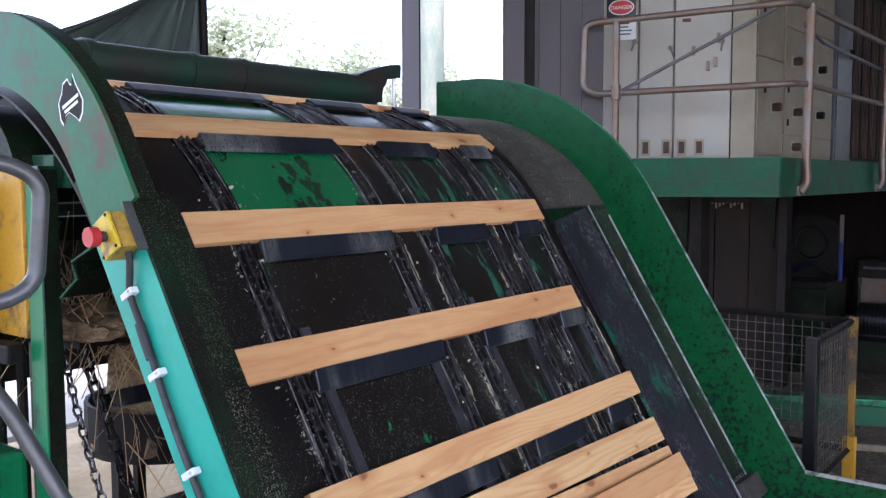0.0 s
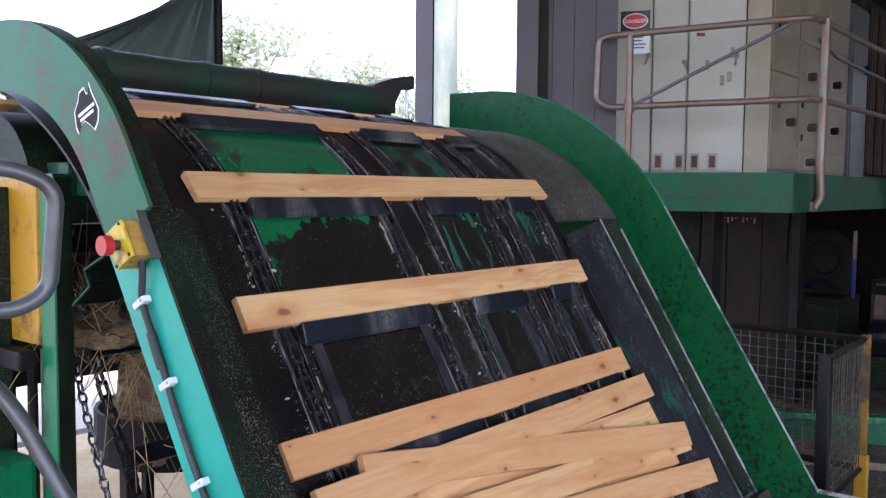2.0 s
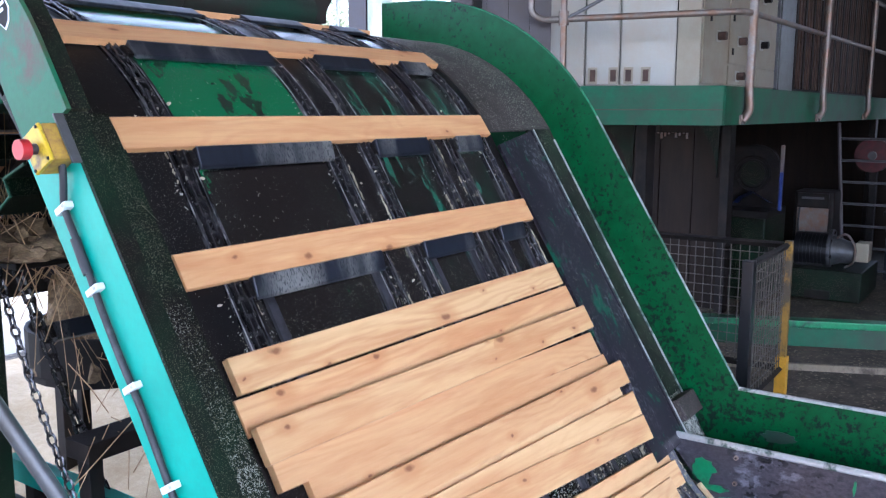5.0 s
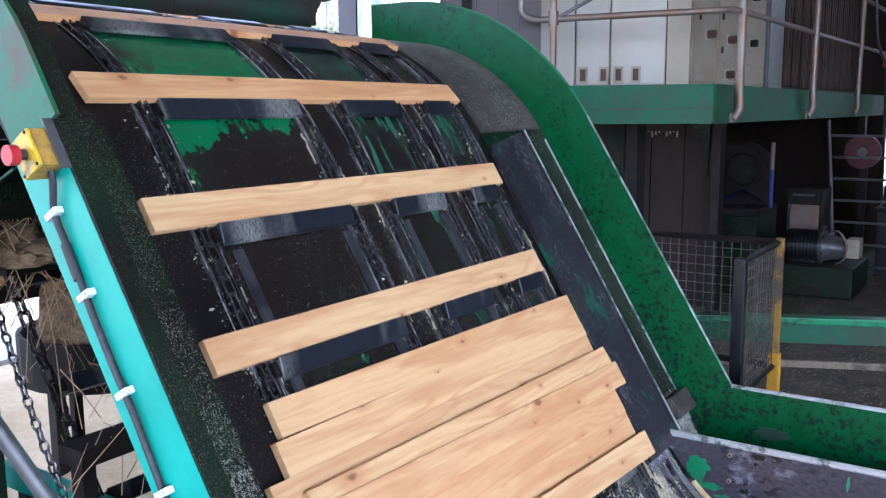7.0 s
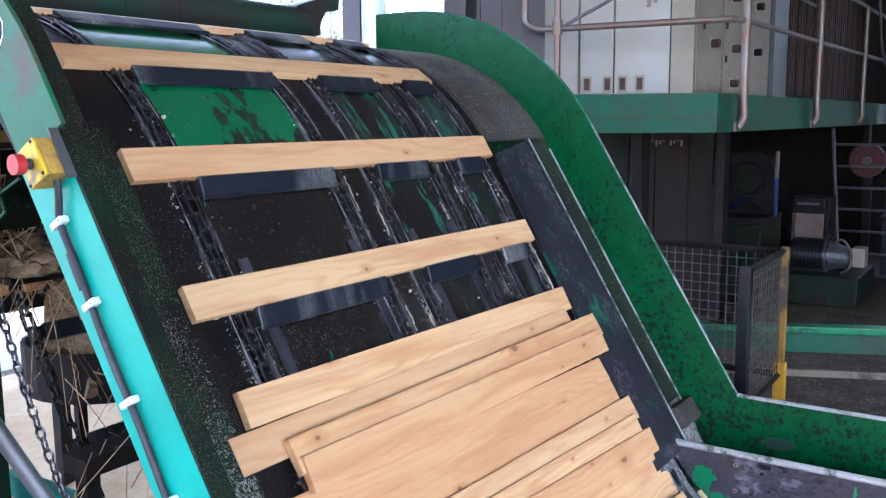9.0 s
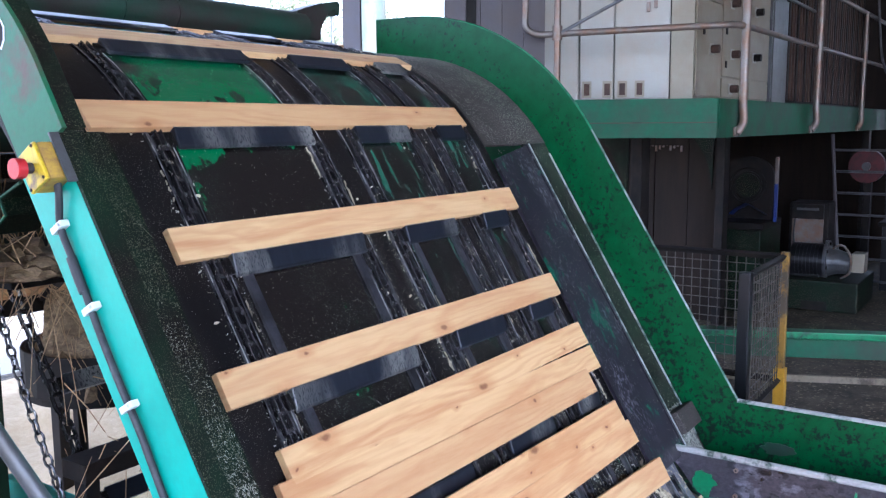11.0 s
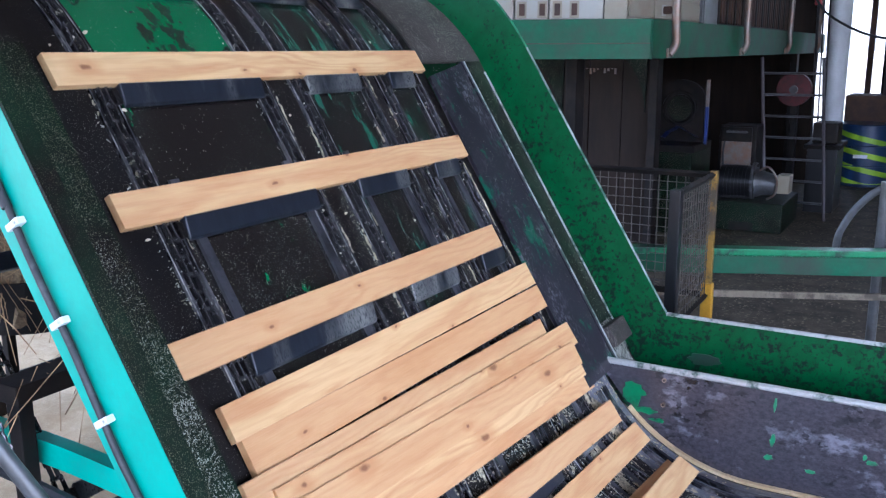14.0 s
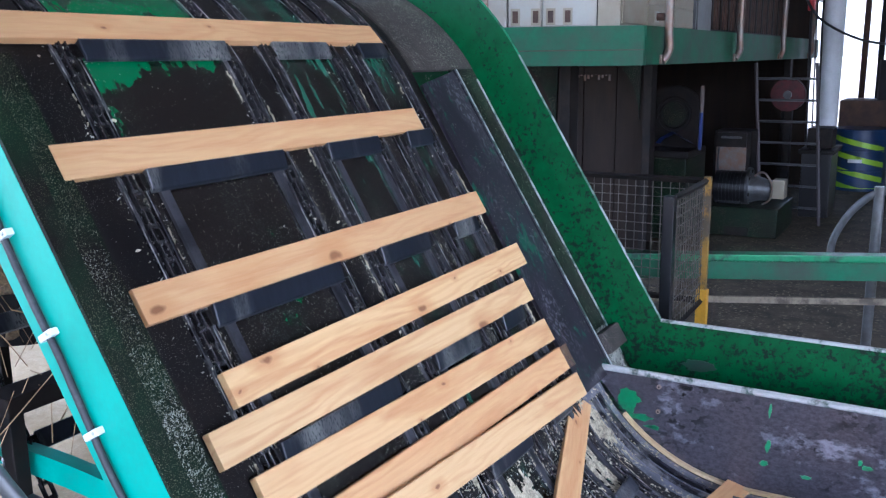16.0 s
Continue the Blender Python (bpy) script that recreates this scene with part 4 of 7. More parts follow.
    tumble(board, (0, -0.249, 2.41, -1.5, 0.038, -2), (0.5, -0.119, 2.39, -0.4, 0.038, 0), (1, -0.156, 2.45, -1.0, 0.038, 1), (1.5, -0.157, 2.44, -2.5, 0.046, 0), (2, 0.039, 2.53, -9.1, 0.045, 4), (2.5, -0.620, 2.42, -3.0, 0.066, 0), (3, -0.620, 2.42, -3.0, 0.066, 0), (3.5, -0.620, 2.42, -3.0, 0.066, 0), (4, -0.266, 2.45, -2.2, 0.013, 0), (4.5, -0.050, 2.46, -1.0, 0.038, 3), (5, -0.153, 2.45, -2.4, 0.013, 0))
    tumble(board, (5.5, 0.065, 2.40, -0.8, 0.013, 0), (6, -0.093, 2.47, -0.1, 0.013, 3), (6.5, -0.002, 2.44, -0.2, 0.038, 2), (7, -0.900, 2.42, -3.0, 0.066, 0), (7.5, -0.570, 2.52, -6.2, 0.013, 0), (8, -0.338, 2.46, -4.1, 0.038, 3), (8.5, -0.397, 2.33, -3.3, 0.038, 3))
    tumble(board, (9, -0.235, 2.44, -2.0, 0.013, 0), (9.5, 0.011, 2.46, -0.5, 0.013, -1), (10, -0.053, 2.44, -1.6, 0.013, -2), (10.5, -0.900, 2.42, -3.0, 0.066, 0), (11, -0.900, 2.42, -3.0, 0.066, 0), (11.5, -0.525, 2.48, -4.4, 0.013, 0), (12, -0.282, 2.36, -2.6, 0.038, -3), (12.5, -0.120, 2.42, -0.6, 0.013, 0))
    tumble(board, (13, -0.159, 2.42, 0.4, 0.013, 0), (13.5, -0.076, 2.43, -0.6, 0.055, 38), (14, -0.187, 2.40, -0.5, 0.013, 0), (14.5, -1.500, 2.42, -3.0, 0.066, 0), (15, -1.134, 2.65, -9.3, 0.046, 0), (15.5, -1.500, 2.42, -3.0, 0.066, 0), (16, -1.221, 2.74, -9.6, 0.013, 0))
    board = loose_board(1.81)
    tumble(board, (0, -0.620, 2.42, -3.0, 0.066, 0), (0.5, -0.176, 2.40, -2.2, 0.046, 0), (1, -0.092, 2.45, -2.0, 0.013, 0), (1.5, -0.058, 2.39, -2.2, 0.046, 0), (2, 0.133, 2.38, 0.1, 0.046, 0), (2.5, -0.730, 2.42, -3.0, 0.092, 0), (3, -0.730, 2.42, -3.0, 0.092, 0), (3.5, -0.730, 2.42, -3.0, 0.092, 0), (4, -0.900, 2.42, -3.0, 0.066, 0), (4.5, -0.269, 2.26, -1.7, 0.046, 0), (5, -0.214, 2.43, -1.6, 0.038, 2))
    tumble(board, (5.5, -0.090, 2.43, -2.0, 0.038, 2), (6, 0.001, 2.46, -1.2, 0.013, 0), (6.5, 0.153, 2.42, -0.8, 0.013, 4), (7, -1.010, 2.42, -3.0, 0.092, 0), (7.5, -1.010, 2.42, -3.0, 0.066, 0), (8, -1.010, 2.42, -3.0, 0.092, 0), (8.5, -1.010, 2.42, -3.0, 0.092, 0))
    tumble(board, (9, -0.451, 2.42, -3.2, 0.046, 2), (9.5, -0.205, 2.41, -2.8, 0.046, -1), (10, -0.147, 2.38, -1.8, 0.013, -1), (10.5, 0.099, 2.40, -0.3, 0.013, -2), (11, -1.010, 2.42, -3.0, 0.092, 0), (11.5, -1.610, 2.42, -3.0, 0.092, 0), (12, -0.408, 2.44, -2.9, 0.038, -1), (12.5, -0.471, 2.41, -2.8, 0.013, 0))
    tumble(board, (13, -0.292, 2.50, -0.3, 0.013, 0), (13.5, -0.463, 2.41, -2.6, 0.038, 3), (14, -0.417, 2.36, -3.0, 0.046, 0), (14.5, -0.212, 2.40, -1.0, 0.045, 20), (15, 0.004, 2.40, -0.1, 0.013, 0), (15.5, -1.610, 2.42, -3.0, 0.092, 0), (16, -1.610, 2.42, -3.0, 0.092, 0))
    board = loose_board(1.78)
    tumble(board, (0, -0.730, 2.42, -3.0, 0.092, 0), (0.5, -0.730, 2.42, -3.0, 0.066, 0), (1, -0.730, 2.42, -3.0, 0.092, 0), (1.5, -0.730, 2.42, -3.0, 0.092, 0), (2, -0.170, 2.57, -6.5, 0.046, 3), (2.5, -0.216, 2.37, -2.1, 0.038, 3), (3, -0.190, 2.23, -3.7, 0.046, 0), (3.5, -0.066, 2.27, -1.1, 0.038, 3), (4, -0.127, 2.42, -1.2, 0.030, 8), (4.5, 0.044, 2.51, 0.7, 0.050, 22), (5, -0.055, 2.37, -2.0, 0.013, 0))
    tumble(board, (5.5, 0.159, 2.39, -0.9, 0.013, 0), (6, -1.010, 2.42, -3.0, 0.092, 0), (6.5, -0.561, 2.40, -3.5, 0.013, -2), (7, -0.315, 2.41, -2.2, 0.013, 0), (7.5, -0.387, 2.43, -6.2, 0.046, 0), (8, -0.227, 2.45, -3.0, 0.013, 0), (8.5, -0.322, 2.19, -1.4, 0.046, 0))
    tumble(board, (9, -0.141, 2.39, -1.6, 0.013, -2), (9.5, 0.105, 2.42, -0.8, 0.013, 0), (10, 0.257, 2.48, -0.3, 0.013, -1), (10.5, -1.010, 2.42, -3.0, 0.092, 0), (11, -1.010, 2.42, -3.0, 0.040, 0), (11.5, -1.720, 2.42, -3.0, 0.040, 0), (12, -0.720, 2.52, -3.5, 0.013, 0), (12.5, -0.910, 2.64, -6.7, 0.013, 0))
    tumble(board, (13, -1.500, 2.42, -3.0, 0.066, 0), (13.5, -1.500, 2.42, -3.0, 0.066, 0), (14, -0.531, 2.44, -3.3, 0.013, 0), (14.5, -0.515, 2.42, -2.5, 0.038, 0), (15, -0.361, 2.38, -1.5, 0.046, 0), (15.5, -0.298, 2.43, -1.4, 0.038, -3), (16, -0.431, 2.45, -1.1, 0.013, 0))
    board = loose_board(1.82)
    tumble(board, (0, -0.840, 2.42, -3.0, 0.040, 0), (0.5, -0.840, 2.42, -3.0, 0.092, 0), (1, -0.840, 2.42, -3.0, 0.040, 0), (1.5, -0.840, 2.42, -3.0, 0.040, 0), (2, -0.840, 2.42, -3.0, 0.066, 0), (2.5, -0.840, 2.42, -3.0, 0.040, 0), (3, -0.840, 2.42, -3.0, 0.040, 0), (3.5, -0.840, 2.42, -3.0, 0.040, 0), (4, -1.010, 2.42, -3.0, 0.092, 0), (4.5, -1.010, 2.42, -3.0, 0.066, 0), (5, -0.393, 2.38, -5.0, 0.046, 0))
    tumble(board, (5.5, -0.151, 2.39, -2.8, 0.046, -1), (6, -0.309, 2.44, -3.1, 0.046, -1), (6.5, -0.157, 2.47, -1.5, 0.013, 3), (7, 0.089, 2.48, -0.7, 0.013, 0), (7.5, -1.010, 2.42, -3.0, 0.092, 0), (8, -1.010, 2.42, -3.0, 0.040, 0), (8.5, -1.010, 2.42, -3.0, 0.040, 0))
    tumble(board, (9, -0.545, 2.40, -3.2, 0.013, 3), (9.5, -0.299, 2.37, -3.0, 0.013, 3), (10, -0.457, 2.38, -3.4, 0.013, 3), (10.5, -0.211, 2.46, -1.9, 0.013, -2), (11, -0.410, 2.43, -0.5, 0.013, 0), (11.5, -0.171, 2.39, -2.2, 0.013, 0), (12, -0.061, 2.48, -2.8, 0.055, 14), (12.5, -1.500, 2.42, -3.0, 0.066, 0))
    tumble(board, (13, -1.610, 2.42, -3.0, 0.092, 0), (13.5, -1.610, 2.42, -3.0, 0.092, 0), (14, -0.870, 2.53, -2.4, 0.013, 0), (14.5, -0.577, 2.45, -3.0, 0.046, 0), (15, -0.533, 2.45, -3.1, 0.038, 3), (15.5, -0.359, 2.43, -2.6, 0.046, 3), (16, -0.290, 2.45, -1.7, 0.013, 0))
    board = loose_board(1.78)
    tumble(board, (0, -0.950, 2.42, -3.0, 0.066, 0), (0.5, -0.950, 2.42, -3.0, 0.040, 0), (1, -0.950, 2.42, -3.0, 0.066, 0), (1.5, -0.950, 2.42, -3.0, 0.066, 0), (2, -0.950, 2.42, -3.0, 0.092, 0), (2.5, -0.950, 2.42, -3.0, 0.066, 0), (3, -0.950, 2.42, -3.0, 0.066, 0), (3.5, -0.950, 2.42, -3.0, 0.066, 0), (4, -0.950, 2.42, -3.0, 0.040, 0), (4.5, -0.327, 2.31, -3.6, 0.038, 3), (5, -0.334, 2.42, -2.5, 0.038, 3))
    tumble(board, (5.5, -0.245, 2.39, -2.1, 0.013, 0), (6, -0.403, 2.47, -3.8, 0.013, 2), (6.5, -0.251, 2.47, -1.5, 0.013, 0), (7, -0.005, 2.43, -0.2, 0.013, 0), (7.5, 0.249, 2.40, 0.0, 0.013, 0), (8, 0.494, 2.41, 0.2, 0.013, 0), (8.5, 0.305, 2.38, -5.9, 0.038, 3))
    tumble(board, (9, 0.169, 2.38, -0.6, 0.013, 3), (9.5, -1.010, 2.42, -3.0, 0.092, 0), (10, -1.010, 2.42, -3.0, 0.066, 0), (10.5, -1.010, 2.42, -3.0, 0.040, 0), (11, -1.010, 2.42, -3.0, 0.066, 0), (11.5, -1.830, 2.42, -3.0, 0.066, 0), (12, -1.830, 2.42, -3.0, 0.066, 0), (12.5, -1.830, 2.42, -3.0, 0.092, 0))
    tumble(board, (13, -1.830, 2.42, -3.0, 0.040, 0), (13.5, -1.830, 2.42, -3.0, 0.040, 0), (14, -1.830, 2.42, -3.0, 0.066, 0), (14.5, -1.830, 2.42, -3.0, 0.092, 0), (15, -1.830, 2.42, -3.0, 0.066, 0), (15.5, -1.830, 2.42, -3.0, 0.040, 0), (16, -1.830, 2.42, -3.0, 0.040, 0))
    board = loose_board(1.82)
    tumble(board, (0, -1.060, 2.42, -3.0, 0.092, 0), (0.5, -1.060, 2.42, -3.0, 0.066, 0), (1, -1.060, 2.42, -3.0, 0.092, 0), (1.5, -1.060, 2.42, -3.0, 0.092, 0), (2, -1.060, 2.42, -3.0, 0.040, 0), (2.5, -1.060, 2.42, -3.0, 0.092, 0), (3, -1.060, 2.42, -3.0, 0.092, 0), (3.5, -1.060, 2.42, -3.0, 0.092, 0), (4, -1.060, 2.42, -3.0, 0.066, 0), (4.5, -1.060, 2.42, -3.0, 0.092, 0), (5, -0.619, 2.47, -4.8, 0.038, -2))
    tumble(board, (5.5, -1.120, 2.42, -3.0, 0.040, 0), (6, -1.120, 2.42, -3.0, 0.040, 0), (6.5, -1.120, 2.42, -3.0, 0.066, 0), (7, -1.120, 2.42, -3.0, 0.040, 0), (7.5, -1.120, 2.42, -3.0, 0.040, 0), (8, -1.120, 2.42, -3.0, 0.066, 0), (8.5, -1.120, 2.42, -3.0, 0.066, 0))
    tumble(board, (9, -0.639, 2.45, -3.2, 0.013, -2), (9.5, -0.393, 2.48, -2.8, 0.013, -2), (10, -0.363, 2.42, -2.6, 0.046, 1), (10.5, -0.117, 2.40, -2.4, 0.046, -1), (11, -0.074, 2.41, -0.8, 0.013, 0), (11.5, -0.089, 2.39, -1.9, 0.013, 0), (12, -0.012, 2.36, -1.0, 0.038, 3), (12.5, -0.010, 2.34, -0.4, 0.013, 0))
    tumble(board, (13, 0.047, 2.33, 0.8, 0.038, 3), (13.5, 0.023, 2.35, 0.4, 0.013, 0), (14, -0.086, 2.41, -0.2, 0.013, 0), (14.5, -1.720, 2.42, -3.0, 0.040, 0), (15, -1.720, 2.42, -3.0, 0.092, 0), (15.5, -1.720, 2.42, -3.0, 0.066, 0), (16, -1.720, 2.42, -3.0, 0.066, 0))
    board = loose_board(1.79)
    tumble(board, (0, -1.170, 2.42, -3.0, 0.040, 0), (0.5, -1.060, 2.42, -3.0, 0.092, 0), (1, -1.060, 2.42, -3.0, 0.040, 0), (1.5, -1.060, 2.42, -3.0, 0.040, 0), (2, -1.060, 2.42, -3.0, 0.066, 0), (2.5, -1.060, 2.42, -3.0, 0.040, 0), (3, -1.060, 2.42, -3.0, 0.040, 0), (3.5, -1.060, 2.42, -3.0, 0.040, 0), (4, -1.060, 2.42, -3.0, 0.092, 0), (4.5, -1.060, 2.42, -3.0, 0.040, 0), (5, -0.559, 2.50, -4.6, 0.013, 0))
    tumble(board, (5.5, -0.339, 2.47, -1.6, 0.013, 3), (6, -0.248, 2.45, -1.3, 0.038, 0), (6.5, -0.063, 2.46, -1.6, 0.046, 0), (7, -1.230, 2.42, -3.0, 0.066, 0), (7.5, -1.230, 2.42, -3.0, 0.066, 0), (8, -1.230, 2.42, -3.0, 0.092, 0), (8.5, -1.230, 2.42, -3.0, 0.092, 0))
    tumble(board, (9, -1.230, 2.42, -3.0, 0.066, 0), (9.5, -1.230, 2.42, -3.0, 0.040, 0), (10, -1.230, 2.42, -3.0, 0.092, 0), (10.5, -1.230, 2.42, -3.0, 0.066, 0), (11, -1.230, 2.42, -3.0, 0.092, 0), (11.5, -1.940, 2.42, -3.0, 0.092, 0), (12, -1.940, 2.42, -3.0, 0.092, 0), (12.5, -1.940, 2.42, -3.0, 0.040, 0))
    tumble(board, (13, -1.940, 2.42, -3.0, 0.066, 0), (13.5, -1.940, 2.42, -3.0, 0.066, 0), (14, -1.940, 2.42, -3.0, 0.092, 0), (14.5, -1.940, 2.42, -3.0, 0.066, 0), (15, -1.940, 2.42, -3.0, 0.040, 0), (15.5, -1.940, 2.42, -3.0, 0.092, 0), (16, -1.940, 2.42, -3.0, 0.092, 0))
    board = loose_board(1.76)
    tumble(board, (0, -1.280, 2.42, -3.0, 0.066, 0), (0.5, -1.170, 2.42, -3.0, 0.040, 0), (1, -1.280, 2.42, -3.0, 0.066, 0), (1.5, -1.280, 2.42, -3.0, 0.066, 0), (2, -1.060, 2.42, -3.0, 0.092, 0), (2.5, -1.060, 2.42, -3.0, 0.066, 0), (3, -1.060, 2.42, -3.0, 0.066, 0), (3.5, -1.060, 2.42, -3.0, 0.066, 0), (4, -1.060, 2.42, -3.0, 0.040, 0), (4.5, -1.060, 2.42, -3.0, 0.066, 0), (5, -1.060, 2.42, -3.0, 0.066, 0))
    tumble(board, (5.5, -1.060, 2.42, -3.0, 0.066, 0), (6, -1.060, 2.42, -3.0, 0.066, 0), (6.5, -0.655, 2.44, -4.2, 0.013, -1), (7, -0.409, 2.39, -2.3, 0.013, 0), (7.5, -0.301, 2.35, -5.0, 0.046, 3), (8, -0.130, 2.41, -1.5, 0.046, 12), (8.5, -0.062, 2.41, -0.8, 0.013, 0))
    tumble(board, (9, -0.047, 2.45, -0.8, 0.046, 4), (9.5, -1.230, 2.42, -3.0, 0.066, 0), (10, -1.230, 2.42, -3.0, 0.040, 0), (10.5, -1.230, 2.42, -3.0, 0.092, 0), (11, -1.230, 2.42, -3.0, 0.040, 0), (11.5, -2.050, 2.42, -3.0, 0.040, 0), (12, -1.720, 2.42, -3.0, 0.040, 0), (12.5, -1.720, 2.42, -3.0, 0.066, 0))
    tumble(board, (13, -1.720, 2.42, -3.0, 0.092, 0), (13.5, -1.720, 2.42, -3.0, 0.092, 0), (14, -1.045, 2.46, -4.2, 0.038, 3), (14.5, -0.687, 2.55, -5.4, 0.013, 0), (15, -0.983, 2.48, -1.1, 0.038, 3), (15.5, -0.615, 2.52, -6.2, 0.013, 0), (16, -0.947, 2.48, 20.5, 0.046, 3))
    board = loose_board(1.80)
    tumble(board, (0, -1.390, 2.42, -3.0, 0.092, 0), (0.5, -1.280, 2.42, -3.0, 0.066, 0), (1, -1.390, 2.42, -3.0, 0.092, 0), (1.5, -1.390, 2.42, -3.0, 0.092, 0), (2, -1.170, 2.42, -3.0, 0.040, 0), (2.5, -1.390, 2.42, -3.0, 0.092, 0), (3, -1.390, 2.42, -3.0, 0.092, 0), (3.5, -1.390, 2.42, -3.0, 0.092, 0), (4, -1.390, 2.42, -3.0, 0.066, 0), (4.5, -1.390, 2.42, -3.0, 0.092, 0), (5, -1.390, 2.42, -3.0, 0.092, 0))
    tumble(board, (5.5, -1.390, 2.42, -3.0, 0.092, 0), (6, -1.390, 2.42, -3.0, 0.092, 0), (6.5, -1.390, 2.42, -3.0, 0.092, 0), (7, -1.390, 2.42, -3.0, 0.092, 0), (7.5, -1.390, 2.42, -3.0, 0.092, 0), (8, -1.390, 2.42, -3.0, 0.040, 0), (8.5, -1.390, 2.42, -3.0, 0.040, 0))
    tumble(board, (9, -1.390, 2.42, -3.0, 0.092, 0), (9.5, -1.390, 2.42, -3.0, 0.092, 0), (10, -1.390, 2.42, -3.0, 0.066, 0), (10.5, -1.390, 2.42, -3.0, 0.040, 0), (11, -1.390, 2.42, -3.0, 0.066, 0), (11.5, -2.160, 2.42, -3.0, 0.066, 0), (12, -1.830, 2.42, -3.0, 0.066, 0), (12.5, -1.830, 2.42, -3.0, 0.092, 0))
    tumble(board, (13, -1.830, 2.42, -3.0, 0.040, 0), (13.5, -1.830, 2.42, -3.0, 0.040, 0), (14, -1.830, 2.42, -3.0, 0.040, 0), (14.5, -1.830, 2.42, -3.0, 0.092, 0), (15, -1.830, 2.42, -3.0, 0.066, 0), (15.5, -1.830, 2.42, -3.0, 0.040, 0), (16, -1.830, 2.42, -3.0, 0.040, 0))
    board = loose_board(1.77)
    tumble(board, (0, -1.500, 2.42, -3.0, 0.040, 0), (0.5, -1.390, 2.42, -3.0, 0.092, 0), (1, -1.500, 2.42, -3.0, 0.040, 0), (1.5, -1.500, 2.42, -3.0, 0.040, 0), (2, -1.280, 2.42, -3.0, 0.066, 0), (2.5, -1.500, 2.42, -3.0, 0.040, 0), (3, -1.500, 2.42, -3.0, 0.040, 0), (3.5, -1.500, 2.42, -3.0, 0.040, 0), (4, -1.670, 2.42, -3.0, 0.092, 0), (4.5, -1.450, 2.42, -3.0, 0.040, 0), (5, -1.120, 2.42, -3.0, 0.040, 0))
    tumble(board, (5.5, -1.120, 2.42, -3.0, 0.040, 0), (6, -1.120, 2.42, -3.0, 0.040, 0), (6.5, -1.120, 2.42, -3.0, 0.040, 0), (7, -1.120, 2.42, -3.0, 0.040, 0), (7.5, -1.120, 2.42, -3.0, 0.040, 0), (8, -1.120, 2.42, -3.0, 0.066, 0), (8.5, -1.120, 2.42, -3.0, 0.066, 0))
    tumble(board, (9, -1.120, 2.42, -3.0, 0.040, 0), (9.5, -1.120, 2.42, -3.0, 0.040, 0), (10, -1.120, 2.42, -3.0, 0.092, 0), (10.5, -1.120, 2.42, -3.0, 0.066, 0), (11, -1.120, 2.42, -3.0, 0.092, 0), (11.5, -2.270, 2.42, -3.0, 0.092, 0), (12, -1.940, 2.42, -3.0, 0.092, 0), (12.5, -1.940, 2.42, -3.0, 0.040, 0))
    tumble(board, (13, -1.940, 2.42, -3.0, 0.066, 0), (13.5, -1.940, 2.42, -3.0, 0.066, 0), (14, -1.940, 2.42, -3.0, 0.066, 0), (14.5, -1.940, 2.42, -3.0, 0.040, 0), (15, -1.940, 2.42, -3.0, 0.092, 0), (15.5, -1.940, 2.42, -3.0, 0.066, 0), (16, -1.940, 2.42, -3.0, 0.066, 0))
    board = loose_board(1.81)
    tumble(board, (0, -1.610, 2.42, -3.0, 0.066, 0), (0.5, -1.500, 2.42, -3.0, 0.040, 0), (1, -1.610, 2.42, -3.0, 0.066, 0), (1.5, -1.610, 2.42, -3.0, 0.066, 0), (2, -1.390, 2.42, -3.0, 0.092, 0), (2.5, -1.610, 2.42, -3.0, 0.066, 0), (3, -1.610, 2.42, -3.0, 0.066, 0), (3.5, -1.610, 2.42, -3.0, 0.066, 0), (4, -1.780, 2.42, -3.0, 0.040, 0), (4.5, -1.560, 2.42, -3.0, 0.066, 0), (5, -1.230, 2.42, -3.0, 0.066, 0))
    tumble(board, (5.5, -1.230, 2.42, -3.0, 0.066, 0), (6, -1.230, 2.42, -3.0, 0.066, 0), (6.5, -1.230, 2.42, -3.0, 0.066, 0), (7, -1.230, 2.42, -3.0, 0.066, 0), (7.5, -1.230, 2.42, -3.0, 0.066, 0), (8, -1.230, 2.42, -3.0, 0.092, 0), (8.5, -1.230, 2.42, -3.0, 0.092, 0))
    tumble(board, (9, -1.230, 2.42, -3.0, 0.066, 0), (9.5, -1.230, 2.42, -3.0, 0.066, 0), (10, -1.230, 2.42, -3.0, 0.040, 0), (10.5, -1.230, 2.42, -3.0, 0.092, 0), (11, -1.230, 2.42, -3.0, 0.040, 0), (11.5, -2.380, 2.42, -3.0, 0.040, 0), (12, -2.050, 2.42, -3.0, 0.040, 0), (12.5, -2.160, 2.42, -3.0, 0.066, 0))
    tumble(board, (13, -2.270, 2.42, -3.0, 0.092, 0), (13.5, -2.270, 2.42, -3.0, 0.092, 0), (14, -1.940, 2.42, -3.0, 0.092, 0), (14.5, -1.940, 2.42, -3.0, 0.066, 0), (15, -1.940, 2.42, -3.0, 0.040, 0), (15.5, -1.940, 2.42, -3.0, 0.092, 0), (16, -1.940, 2.42, -3.0, 0.092, 0))


def chains_and_lugs():
    first = make_lug()
    LUGS.append(first)
    for j in range(30):
        LUGS.append(copy_thing(first, Matrix()))
    data = chain_section_mesh()
    for x in CHAIN_X:
        top = thing("lug_chain", "oily roller chain with sawdust in its links", "chain", "lug chains", place=(x, 0, 0))
        for i in range(31 * 4):
            ob = new("chain_section", data)
            ob.parent = top
            CHAINS.append((ob, i))


